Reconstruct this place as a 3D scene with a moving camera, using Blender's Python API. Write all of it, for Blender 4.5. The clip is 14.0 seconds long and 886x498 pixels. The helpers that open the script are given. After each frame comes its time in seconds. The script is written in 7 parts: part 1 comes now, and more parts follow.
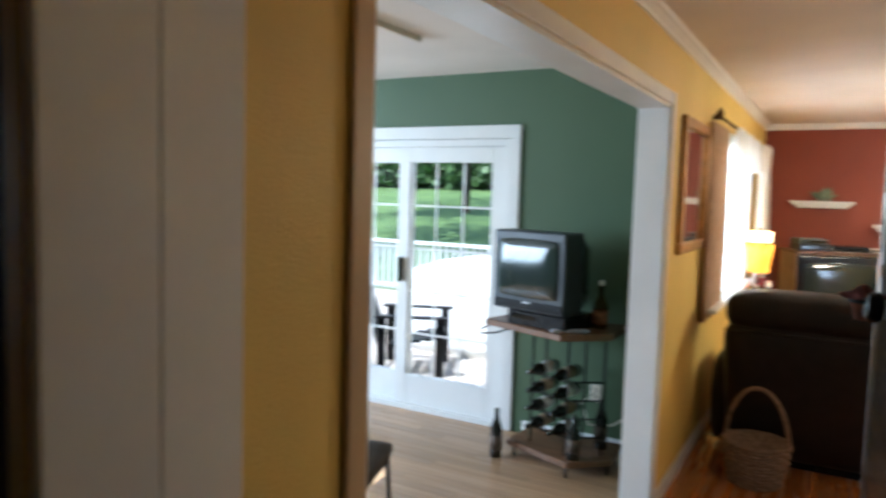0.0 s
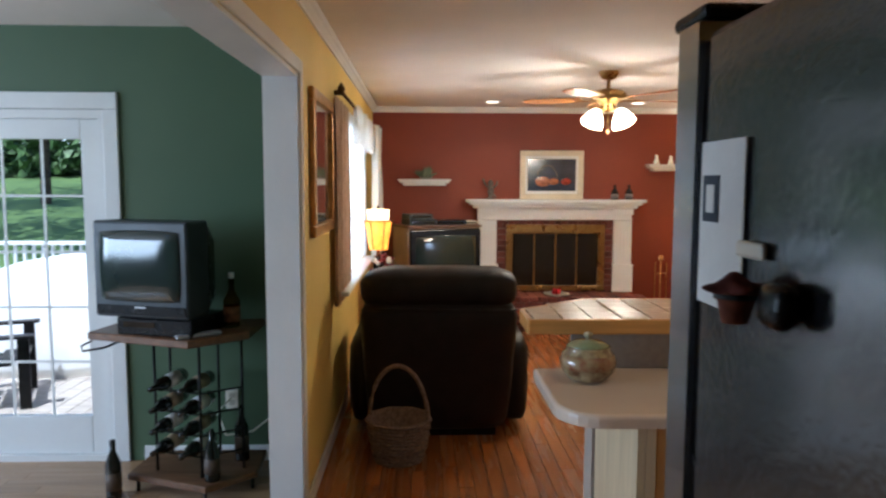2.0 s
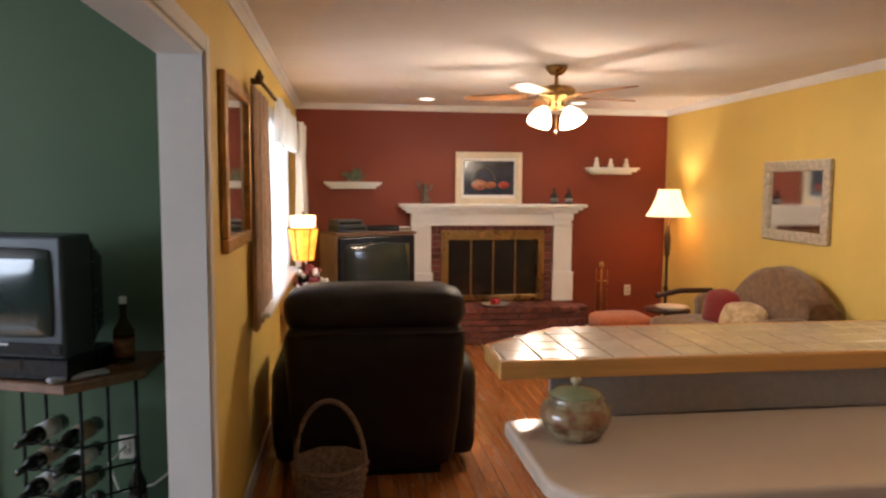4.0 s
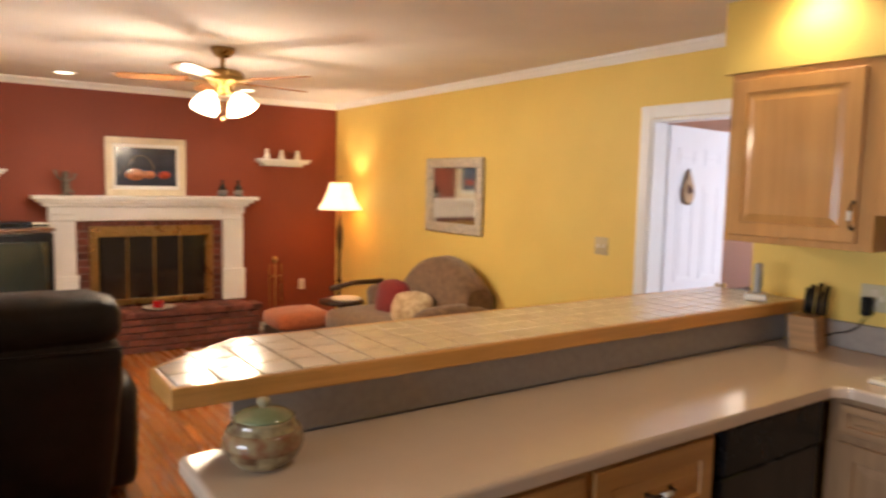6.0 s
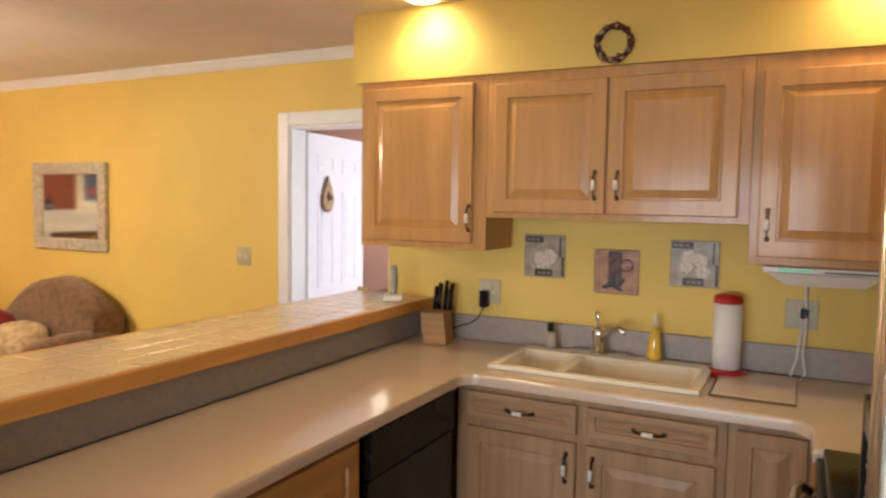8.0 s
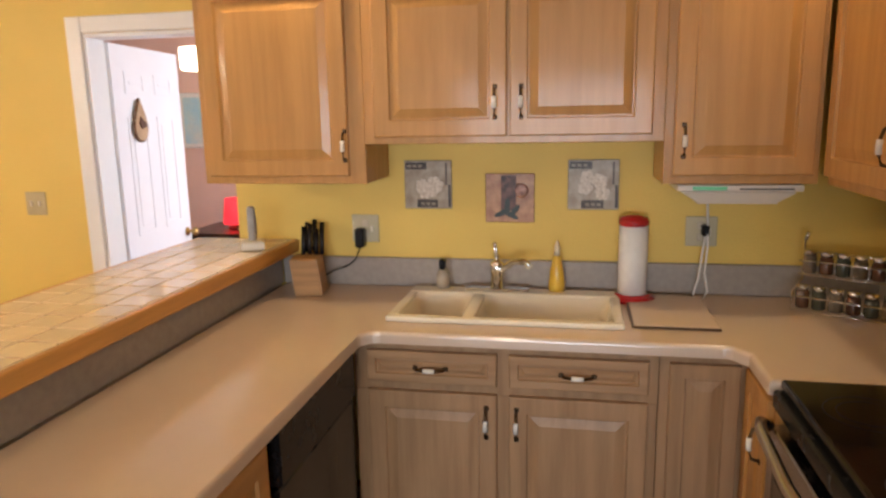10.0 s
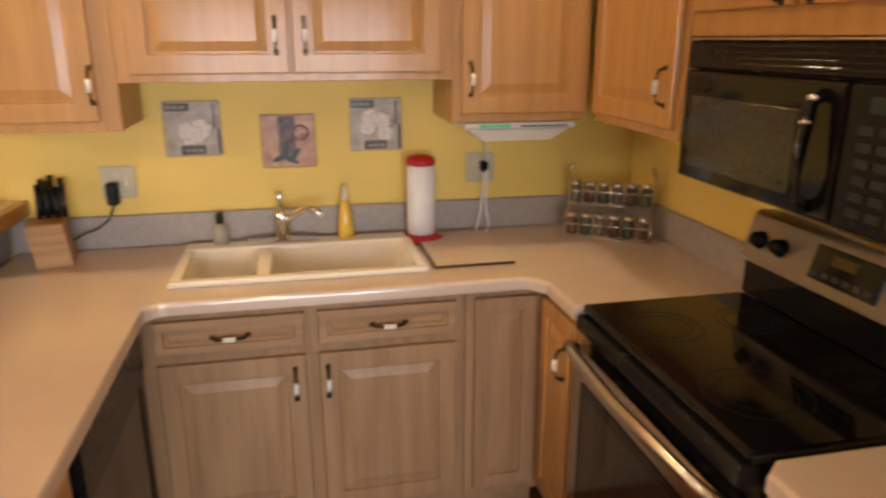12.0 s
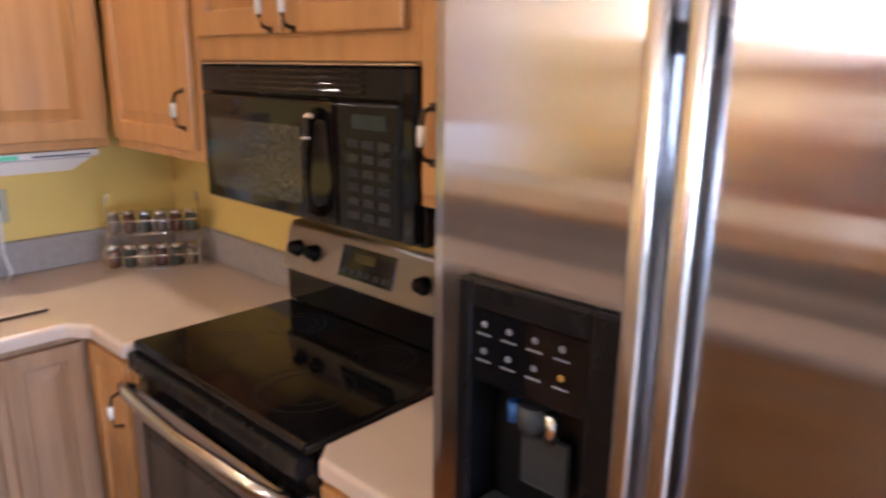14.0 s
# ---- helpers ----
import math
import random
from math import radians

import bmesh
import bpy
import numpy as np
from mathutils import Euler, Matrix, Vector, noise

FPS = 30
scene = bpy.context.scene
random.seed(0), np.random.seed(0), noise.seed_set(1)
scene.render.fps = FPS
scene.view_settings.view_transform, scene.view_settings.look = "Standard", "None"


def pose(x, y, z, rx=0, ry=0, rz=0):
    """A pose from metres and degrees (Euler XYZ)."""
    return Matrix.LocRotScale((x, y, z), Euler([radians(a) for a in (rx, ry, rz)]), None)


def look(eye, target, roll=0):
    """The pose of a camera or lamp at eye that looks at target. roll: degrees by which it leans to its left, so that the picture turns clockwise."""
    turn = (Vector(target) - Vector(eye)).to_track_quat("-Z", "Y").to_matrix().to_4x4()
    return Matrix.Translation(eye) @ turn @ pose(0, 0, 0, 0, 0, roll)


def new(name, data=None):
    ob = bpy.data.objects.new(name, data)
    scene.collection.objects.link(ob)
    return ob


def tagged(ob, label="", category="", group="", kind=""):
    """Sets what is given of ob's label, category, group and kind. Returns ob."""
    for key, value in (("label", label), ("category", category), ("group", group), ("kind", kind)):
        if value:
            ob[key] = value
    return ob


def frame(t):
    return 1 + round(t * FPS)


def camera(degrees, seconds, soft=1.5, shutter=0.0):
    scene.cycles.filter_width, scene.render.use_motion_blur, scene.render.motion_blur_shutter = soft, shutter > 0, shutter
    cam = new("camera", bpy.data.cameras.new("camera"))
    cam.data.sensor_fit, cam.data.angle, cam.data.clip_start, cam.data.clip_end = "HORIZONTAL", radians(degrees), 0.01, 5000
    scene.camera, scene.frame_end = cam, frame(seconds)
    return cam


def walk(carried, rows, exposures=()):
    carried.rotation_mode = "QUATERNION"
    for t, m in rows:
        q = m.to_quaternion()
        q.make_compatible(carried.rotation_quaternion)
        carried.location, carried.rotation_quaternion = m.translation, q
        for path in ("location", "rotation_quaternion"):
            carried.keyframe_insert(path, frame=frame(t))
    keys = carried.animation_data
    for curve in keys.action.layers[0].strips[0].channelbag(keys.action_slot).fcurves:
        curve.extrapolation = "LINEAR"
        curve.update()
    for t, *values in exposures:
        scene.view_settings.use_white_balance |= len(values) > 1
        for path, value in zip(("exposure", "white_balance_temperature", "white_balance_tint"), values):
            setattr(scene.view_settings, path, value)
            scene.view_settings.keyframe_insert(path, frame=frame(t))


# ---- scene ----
cam = camera(64.8, 14.0, soft=2.4, shutter=0.5)
PATH = [
    (0, (0.763, -1.877, 1.601), (-0.223, -0.144, 1.444), 1.7),
    (0.5, (0.717, -1.748, 1.59), (0.113, 0.153, 1.438), 1.5),
    (1, (0.686, -1.67, 1.579), (0.384, 0.301, 1.422), 1.4),
    (1.5, (0.617, -1.586, 1.587), (0.515, 0.404, 1.416), 0.7),
    (2, (0.557, -1.495, 1.579), (0.615, 0.496, 1.396), 0.2),
    (2.2, (0.551, -1.424, 1.576), (0.637, 0.566, 1.395), 0.1),
    (4.3, (0.503, -0.819, 1.594), (0.836, 1.145, 1.417), 0.1),
    (4.5, (0.529, -0.73, 1.587), (0.913, 1.224, 1.408), -0.1),
    (5, (0.538, -0.693, 1.577), (1.125, 1.211, 1.396), 0.8),
    (5.5, (0.534, -0.706, 1.583), (1.388, 1.093, 1.405), 1.4),
    (6, (0.539, -0.748, 1.602), (1.672, 0.889, 1.415), 1.3),
    (6.5, (0.548, -0.77, 1.609), (1.917, 0.677, 1.429), 1.3),
    (7, (0.57, -0.78, 1.577), (2.117, 0.479, 1.427), 1.6),
    (7.5, (0.595, -0.751, 1.598), (2.276, 0.322, 1.452), 1.2),
    (8, (0.677, -0.69, 1.585), (2.452, 0.221, 1.447), 0.9),
    (8.2, (0.691, -0.648, 1.587), (2.5, 0.193, 1.445), 0.9),
    (10.5, (1.041, -0.137, 1.635), (2.971, 0.109, 1.17), -1.2),
    (11, (1.081, -0.051, 1.648), (3.006, 0.032, 1.112), -0.9),
    (11.5, (1.121, -0.02, 1.647), (3.032, -0.142, 1.07), -0.6),
    (12, (1.1, 0.008, 1.642), (2.974, -0.392, 1.068), -0.0),
    (12.5, (1.084, 0.011, 1.644), (2.879, -0.679, 1.094), 0.6),
    (13, (1.079, 0.008, 1.645), (2.743, -0.968, 1.114), 1.4),
    (13.5, (1.073, -0.014, 1.651), (2.572, -1.231, 1.129), 1.0),
    (14, (1.038, -0.06, 1.642), (2.357, -1.476, 1.136), 0.7),
]
EXPOSURES = [(0.0, 1.15, 5200, 6), (0.5, 0.72, 5100, 4), (1.0, 0.64, 5050, 6), (2.2, 0.55, 5050, 9), (4.5, 0.54, 5950, 17), (6.5, 0.95, 6150, 15), (8.0, 1.03, 6250, 13), (10.5, 1.1, 6450, 17), (11.5, 1.2, 6500, 18), (12.5, 1.5, 6600, 20), (14.0, 1.8, 5000, 22)]
walk(cam, [(t, look(eye, target, roll)) for t, eye, target, roll in PATH], EXPOSURES)

# ---------------------------------------------------------------- world and light
world = bpy.data.worlds.new("sky")
scene.world = world
world.use_nodes = True
_n = world.node_tree.nodes
_sky = _n.new("ShaderNodeTexSky")
_sky.sky_type = "NISHITA"
_sky.sun_disc = False
_sky.sun_elevation = radians(67)
_sky.sun_rotation = radians(201)
_n["Background"].inputs[1].default_value = 0.15
world.node_tree.links.new(_sky.outputs[0], _n["Background"].inputs[0])


def lamp(name, kind, energy, color, m, **more):
    data = bpy.data.lights.new(name, kind)
    data.energy, data.color = energy, color
    for k, v in more.items():
        if k == "size":
            data.size = v
        elif k == "size_y":
            data.shape, data.size_y = "RECTANGLE", v
        elif k == "radius":
            data.shadow_soft_size = v
        elif k == "angle":
            data.angle = v
        elif k == "spot":
            data.spot_size, data.spot_blend = v
    ob = new(name, data)
    ob.matrix_world = m
    return ob


WARM = (1.0, 0.80, 0.54)
AMBER = (1.0, 0.66, 0.30)
DAY = (0.86, 0.94, 1.0)
lamp("sun", "SUN", 5.0, (1.0, 0.95, 0.86), look((-1.8, -4.6, 12), (0, 0, 0)), angle=radians(0.6))

# daylight at the openings that lie out of view
# the pink room's opening is unseen, added to carry this lamp
lamp("pink_room_added_daylight", "AREA", 27, (0.78, 0.88, 1.0), look((5.4, -0.14, 1.4), (5.4, 2.0, 1.2)), size=0.95, size_y=1.35)
lamp("living_window_daylight", "AREA", 30, DAY, look((-0.20, 4.02, 1.5), (2.0, 4.02, 1.3)), size=1.6, size_y=1.05)
lamp("sunroom_daylight", "AREA", 125, DAY, look((-5.26, -0.3, 1.45), (-2.0, -0.3, 1.0)), size=3.7, size_y=1.25)

# ---------------------------------------------------------------- materials
MATS = {}


def shader(name, color, rough=0.5, metal=0.0, vary=0.12, scale=6.0, bump=0.05, bscale=60.0, stretch=(1, 1, 1),
           second=None, coat=0.0, emit=0.0, trans=0.0, rand=0.0, wave=0.0, sheen=0.0, ior=1.45):
    """A node material: a base colour varied at two scales, relief, wear in the gloss."""
    if name in MATS:
        return MATS[name]
    m = bpy.data.materials.new(name)
    m.use_nodes = True
    nt = m.node_tree
    nd, ln = nt.nodes, nt.links
    b = nd["Principled BSDF"]
    co = nd.new("ShaderNodeTexCoord")
    mp = nd.new("ShaderNodeMapping")
    mp.inputs["Scale"].default_value = stretch
    ln.new(co.outputs["Object"], mp.inputs[0])
    src = mp.outputs[0]
    if rand:
        oi = nd.new("ShaderNodeObjectInfo")
        ad = nd.new("ShaderNodeVectorMath")
        ad.operation = "MULTIPLY_ADD"
        ad.inputs[1].default_value = (1, 1, 1)
        sc = nd.new("ShaderNodeVectorMath")
        sc.operation = "SCALE"
        sc.inputs[0].default_value = (13.7, 9.1, 21.3)
        ln.new(oi.outputs["Random"], sc.inputs["Scale"])
        ln.new(mp.outputs[0], ad.inputs[0])
        ln.new(sc.outputs[0], ad.inputs[2])
        src = ad.outputs[0]
    n1 = nd.new("ShaderNodeTexNoise")
    n1.inputs["Scale"].default_value, n1.inputs["Detail"].default_value = scale, 5
    ln.new(src, n1.inputs["Vector"])
    n2 = nd.new("ShaderNodeTexNoise")
    n2.inputs["Scale"].default_value, n2.inputs["Detail"].default_value = bscale, 4
    ln.new(src, n2.inputs["Vector"])
    c2 = second or tuple(c * (1 - 2.2 * vary) for c in color)
    mix = nd.new("ShaderNodeMix")
    mix.data_type = "RGBA"
    mix.inputs["A"].default_value, mix.inputs["B"].default_value = (*color, 1), (*c2, 1)
    ramp = nd.new("ShaderNodeMapRange")
    ramp.inputs["From Min"].default_value, ramp.inputs["From Max"].default_value = 0.35, 0.68
    fac = n1.outputs["Fac"]
    if wave:
        w = nd.new("ShaderNodeTexWave")
        w.wave_type, w.bands_direction = "BANDS", "X"
        w.inputs["Scale"].default_value, w.inputs["Distortion"].default_value, w.inputs["Detail"].default_value = wave, 6.0, 3
        w.inputs["Detail Scale"].default_value = 1.2
        ln.new(src, w.inputs["Vector"])
        mu = nd.new("ShaderNodeMath")
        mu.operation = "MULTIPLY_ADD"
        mu.inputs[1].default_value, mu.inputs[2].default_value = 0.35, 0.2
        ln.new(w.outputs["Fac"], mu.inputs[0])
        av = nd.new("ShaderNodeMath")
        av.operation = "ADD"
        ln.new(mu.outputs[0], av.inputs[0])
        h = nd.new("ShaderNodeMath")
        h.operation = "MULTIPLY"
        h.inputs[1].default_value = 0.35
        ln.new(fac, h.inputs[0])
        ln.new(h.outputs[0], av.inputs[1])
        fac = av.outputs[0]
    ln.new(fac, ramp.inputs["Value"])
    ln.new(ramp.outputs[0], mix.inputs["Factor"])
    out = mix.outputs["Result"]
    hs = nd.new("ShaderNodeHueSaturation")
    ln.new(out, hs.inputs["Color"])
    fine = nd.new("ShaderNodeMapRange")
    fine.inputs["To Min"].default_value, fine.inputs["To Max"].default_value = 1 - vary * 0.8, 1 + vary * 0.8
    ln.new(n2.outputs["Fac"], fine.inputs["Value"])
    val = fine.outputs[0]
    if rand:
        mr = nd.new("ShaderNodeMapRange")
        mr.inputs["To Min"].default_value, mr.inputs["To Max"].default_value = 1 - rand, 1 + rand
        ln.new(oi.outputs["Random"], mr.inputs["Value"])
        mm = nd.new("ShaderNodeMath")
        mm.operation = "MULTIPLY"
        ln.new(val, mm.inputs[0])
        ln.new(mr.outputs[0], mm.inputs[1])
        val = mm.outputs[0]
    ln.new(val, hs.inputs["Value"])
    ln.new(hs.outputs[0], b.inputs["Base Color"])
    rr = nd.new("ShaderNodeMapRange")
    rr.inputs["To Min"].default_value, rr.inputs["To Max"].default_value = max(0.02, rough - 0.08), min(1, rough + 0.1)
    ln.new(n1.outputs["Fac"], rr.inputs["Value"])
    ln.new(rr.outputs[0], b.inputs["Roughness"])
    b.inputs["Metallic"].default_value = metal
    b.inputs["Coat Weight"].default_value = coat
    b.inputs["Coat Roughness"].default_value = 0.12
    b.inputs["IOR"].default_value = ior
    b.inputs["Transmission Weight"].default_value = trans
    b.inputs["Sheen Weight"].default_value = sheen
    if emit:
        ln.new(hs.outputs[0], b.inputs["Emission Color"])
        b.inputs["Emission Strength"].default_value = emit
    if bump:
        bp = nd.new("ShaderNodeBump")
        bp.inputs["Strength"].default_value, bp.inputs["Distance"].default_value = min(1, bump * 4), 0.004
        ln.new(n2.outputs["Fac"], bp.inputs["Height"])
        ln.new(bp.outputs[0], b.inputs["Normal"])
    MATS[name] = m
    return m


def wall_paint(name, color):
    return shader(name, color, rough=0.55, vary=0.035, scale=1.6, bump=0.10, bscale=130)


YELLOW = wall_paint("yellow_paint", (0.76, 0.545, 0.13))
RED = wall_paint("brick_red_paint", (0.215, 0.039, 0.0135))
GREEN = wall_paint("green_paint", (0.085, 0.132, 0.070))
PINK = wall_paint("pink_paint", (0.82, 0.58, 0.50))
CEIL = shader("ceiling_paint", (0.80, 0.74, 0.68), rough=0.85, vary=0.03, scale=2, bump=0.14, bscale=90)
WHITE = shader("white_trim_paint", (0.80, 0.80, 0.78), rough=0.35, vary=0.03, scale=3, bump=0.02, bscale=40)
DOORW = shader("white_door_paint", (0.82, 0.83, 0.86), rough=0.35, vary=0.02, scale=3, bump=0.02, bscale=50)
OAK = shader("light_oak", (0.53, 0.272, 0.078), rough=0.42, vary=0.10, scale=2.2, bump=0.05, bscale=26, stretch=(14, 14, 0.9),
             second=(0.44, 0.22, 0.062), coat=0.25, rand=0.05)
OAKH = shader("light_oak_lying", (0.53, 0.272, 0.078), rough=0.42, vary=0.10, scale=2.2, bump=0.05, bscale=26, stretch=(0.9, 14, 14),
              second=(0.44, 0.22, 0.062), coat=0.25, rand=0.05)
OAKB = shader("pickled_oak", (0.40, 0.235, 0.115), rough=0.5, vary=0.12, scale=2.2, bump=0.05, bscale=26, stretch=(14, 14, 0.9),
              second=(0.30, 0.17, 0.08), coat=0.04, rand=0.05)
OAKBH = shader("pickled_oak_lying", (0.40, 0.235, 0.115), rough=0.5, vary=0.12, scale=2.2, bump=0.05, bscale=26, stretch=(0.9, 14, 14),
               second=(0.30, 0.17, 0.08), coat=0.04, rand=0.05)
EDGE = shader("honey_oak_edge", (0.62, 0.30, 0.075), rough=0.35, vary=0.1, scale=3, bump=0.04, bscale=30, stretch=(1, 14, 14), coat=0.4)
PLANK = shader("oak_plank", (0.36, 0.13, 0.03), rough=0.26, vary=0.14, scale=2.0, bump=0.04, bscale=30, stretch=(12, 0.8, 12),
               second=(0.25, 0.082, 0.018), coat=0.3, rand=0.16)
PLANKG = shader("pale_oak_plank", (0.42, 0.27, 0.15), rough=0.35, vary=0.14, scale=2.0, bump=0.04, bscale=30, stretch=(0.8, 12, 12),
                second=(0.33, 0.20, 0.10), coat=0.2, rand=0.14)
SUBFLOOR = shader("floor_gap", (0.13, 0.055, 0.02), rough=0.8)
LAMINATE = shader("beige_laminate", (0.63, 0.495, 0.375), rough=0.17, vary=0.012, scale=14, bump=0.0, bscale=160, coat=0.1)
SPLASH = shader("grey_laminate", (0.36, 0.315, 0.275), rough=0.35, vary=0.06, scale=40, bump=0.01, bscale=300)
TILE = shader("cream_tile", (0.76, 0.63, 0.45), rough=0.16, vary=0.05, scale=9, bump=0.02, bscale=30, coat=0.3, rand=0.05)
GROUT = shader("brown_grout", (0.34, 0.24, 0.15), rough=0.9, vary=0.15, scale=30)
STEEL = shader("brushed_steel", (0.53, 0.53, 0.55), rough=0.05, metal=1.0, vary=0.05, scale=2.5, bump=0.0, bscale=200, stretch=(0.6, 0.6, 3.0))


def brushed(mat, rough, turn):
    """Long brushing: the gloss spreads across the grain; slow waves tip the sheet up and down."""
    nt = mat.node_tree
    b = nt.nodes["Principled BSDF"]
    for lk in list(b.inputs["Roughness"].links):
        nt.links.remove(lk)
    b.inputs["Roughness"].default_value = rough
    b.inputs["Anisotropic"].default_value = 1.0
    b.inputs["Anisotropic Rotation"].default_value = turn
    tg = nt.nodes.new("ShaderNodeTangent")
    tg.direction_type, tg.axis = "RADIAL", "Z"
    nt.links.new(tg.outputs[0], b.inputs["Tangent"])
    co = nt.nodes.new("ShaderNodeTexCoord")
    last = nt.nodes.new("ShaderNodeNewGeometry").outputs["Normal"]
    for scale, amount in (((0.25, 0.25, 6.0), 0.085), ((0.6, 0.6, 30.0), 0.07)):
        mp, no, sb, sc, ad = [nt.nodes.new("ShaderNode" + k) for k in ("Mapping", "TexNoise", "Math", "VectorMath", "VectorMath")]
        mp.inputs["Scale"].default_value = scale
        no.inputs["Scale"].default_value, no.inputs["Detail"].default_value = 1.0, 1.0
        sb.operation, sc.operation, ad.operation = "SUBTRACT", "SCALE", "ADD"
        sb.inputs[1].default_value = 0.5
        sc.inputs[0].default_value = (0, 0, amount)
        nt.links.new(co.outputs["Object"], mp.inputs[0])
        nt.links.new(mp.outputs[0], no.inputs["Vector"])
        nt.links.new(no.outputs["Fac"], sb.inputs[0])
        nt.links.new(sb.outputs[0], sc.inputs["Scale"])
        nt.links.new(sc.outputs[0], ad.inputs[0])
        nt.links.new(last, ad.inputs[1])
        last = ad.outputs[0]
    nz = nt.nodes.new("ShaderNodeVectorMath")
    nz.operation = "NORMALIZE"
    nt.links.new(last, nz.inputs[0])
    nt.links.new(nz.outputs[0], b.inputs["Normal"])


brushed(STEEL, 0.15, 0.0)
STEELV = shader("cross_brushed_steel", (0.66, 0.63, 0.60), rough=0.1, metal=1.0, vary=0.04, scale=3, bump=0.0)
brushed(STEELV, 0.42, 0.25)
STEELH = shader("brushed_steel_bar", (0.72, 0.69, 0.64), rough=0.2, metal=1.0, vary=0.05, scale=3, bump=0.01, bscale=40)
CHROME = shader("chrome", (0.80, 0.80, 0.80), rough=0.06, metal=1.0, vary=0.02, bump=0)
BLACKG = shader("black_gloss", (0.006, 0.006, 0.007), rough=0.02, vary=0.1, scale=4, bump=0.0, ior=1.47)
BLACKP = shader("black_plastic", (0.009, 0.009, 0.010), rough=0.24, vary=0.12, scale=20, bump=0.02, bscale=200, ior=1.33)
BLACKT = shader("black_textured_steel", (0.016, 0.017, 0.020), rough=0.15, vary=0.2, scale=20, bump=0.06, bscale=130, coat=0.9, ior=1.7)
DARKG = shader("dark_grey_plastic", (0.035, 0.042, 0.047), rough=0.4, vary=0.08, scale=12, bump=0.03, bscale=250)
SCREEN = shader("tv_glass", (0.02, 0.03, 0.028), rough=0.05, vary=0.05, bump=0, coat=0.6)
SINKM = shader("bisque_enamel", (0.84, 0.76, 0.60), rough=0.13, vary=0.03, scale=5, bump=0, coat=0.5)
LEATHER = shader("dark_brown_leather", (0.009, 0.006, 0.0055), rough=0.48, vary=0.25, scale=9, bump=0.16, bscale=140, ior=1.35)
WICKER = shader("wicker", (0.26, 0.175, 0.125), rough=0.75, vary=0.25, scale=60, bump=0.2, bscale=200)
BRASS = shader("aged_brass", (0.46, 0.29, 0.10), rough=0.28, metal=1.0, vary=0.12, scale=14, bump=0.02)
BRONZE = shader("dark_bronze", (0.10, 0.06, 0.03), rough=0.35, metal=0.9, vary=0.15, scale=30, bump=0.03)
IRON = shader("black_iron", (0.015, 0.013, 0.012), rough=0.5, metal=0.6, vary=0.2, scale=30)
BRICK = shader("red_brick", (0.20, 0.062, 0.042), rough=0.85, vary=0.2, scale=18, bump=0.25, bscale=120, rand=0.35)
MORTAR = shader("mortar", (0.26, 0.19, 0.15), rough=0.95, vary=0.15, scale=30, bump=0.2, bscale=150)
SOOT = shader("soot", (0.012, 0.010, 0.009), rough=0.9, vary=0.3, scale=10)
PORCELAIN = shader("porcelain", (0.80, 0.76, 0.68), rough=0.15, vary=0.02, bump=0, coat=0.4)
PLATE = shader("ivory_plastic", (0.78, 0.72, 0.60), rough=0.35, vary=0.02, bump=0)
PAPER = shader("paper", (0.80, 0.79, 0.76), rough=0.8, vary=0.03, scale=30, bump=0.04, bscale=200)
REDP = shader("red_plastic", (0.45, 0.012, 0.015), rough=0.25, vary=0.05, bump=0, coat=0.3)
KNIFEW = shader("knife_block_wood", (0.50, 0.27, 0.10), rough=0.5, vary=0.15, scale=5, stretch=(1, 1, 8), bump=0.05)
DARKW = shader("dark_wood", (0.055, 0.022, 0.012), rough=0.35, vary=0.2, scale=5, stretch=(1, 12, 12), bump=0.05, coat=0.2)
MIDW = shader("brown_wood", (0.20, 0.095, 0.042), rough=0.42, vary=0.2, scale=4, stretch=(1, 12, 12), bump=0.05, coat=0.2)
FANW = shader("fan_blade_wood", (0.46, 0.19, 0.05), rough=0.3, vary=0.18, scale=4, stretch=(1, 12, 12), bump=0.03, coat=0.4)
TAPESTRY = shader("tapestry", (0.22, 0.125, 0.062), rough=0.9, vary=0.22, scale=22, second=(0.12, 0.065, 0.032), bump=0.12, bscale=300, sheen=0.3)
ORANGEF = shader("rust_fabric", (0.42, 0.11, 0.032), rough=0.9, vary=0.15, scale=30, bump=0.12, bscale=300, sheen=0.3)
REDF = shader("red_fabric", (0.22, 0.012, 0.012), rough=0.9, vary=0.15, scale=30, bump=0.1, bscale=300, sheen=0.3)
CREAMF = shader("cream_fabric", (0.60, 0.46, 0.27), rough=0.9, vary=0.2, scale=18, second=(0.36, 0.24, 0.12), bump=0.1, bscale=300, sheen=0.3)
CURTAIN = shader("tan_curtain", (0.50, 0.33, 0.20), rough=0.9, vary=0.15, scale=25, bump=0.1, bscale=300, sheen=0.2)
_cn, _cl = CURTAIN.node_tree.nodes, CURTAIN.node_tree.links
_ct, _cm = _cn.new("ShaderNodeBsdfTranslucent"), _cn.new("ShaderNodeMixShader")
_ct.inputs[0].default_value = (0.74, 0.52, 0.34, 1)
_cm.inputs[0].default_value = 0.25
_cl.new(_cn["Principled BSDF"].outputs[0], _cm.inputs[1])
_cl.new(_ct.outputs[0], _cm.inputs[2])
_cl.new(_cm.outputs[0], _cn["Material Output"].inputs[0])
SHEER = bpy.data.materials.new("white_sheer")
SHEER.use_nodes = True
_sn, _sl = SHEER.node_tree.nodes, SHEER.node_tree.links
_tr, _df, _mx, _no = _sn.new("ShaderNodeBsdfTranslucent"), _sn.new("ShaderNodeBsdfDiffuse"), _sn.new("ShaderNodeMixShader"), _sn.new("ShaderNodeTexNoise")
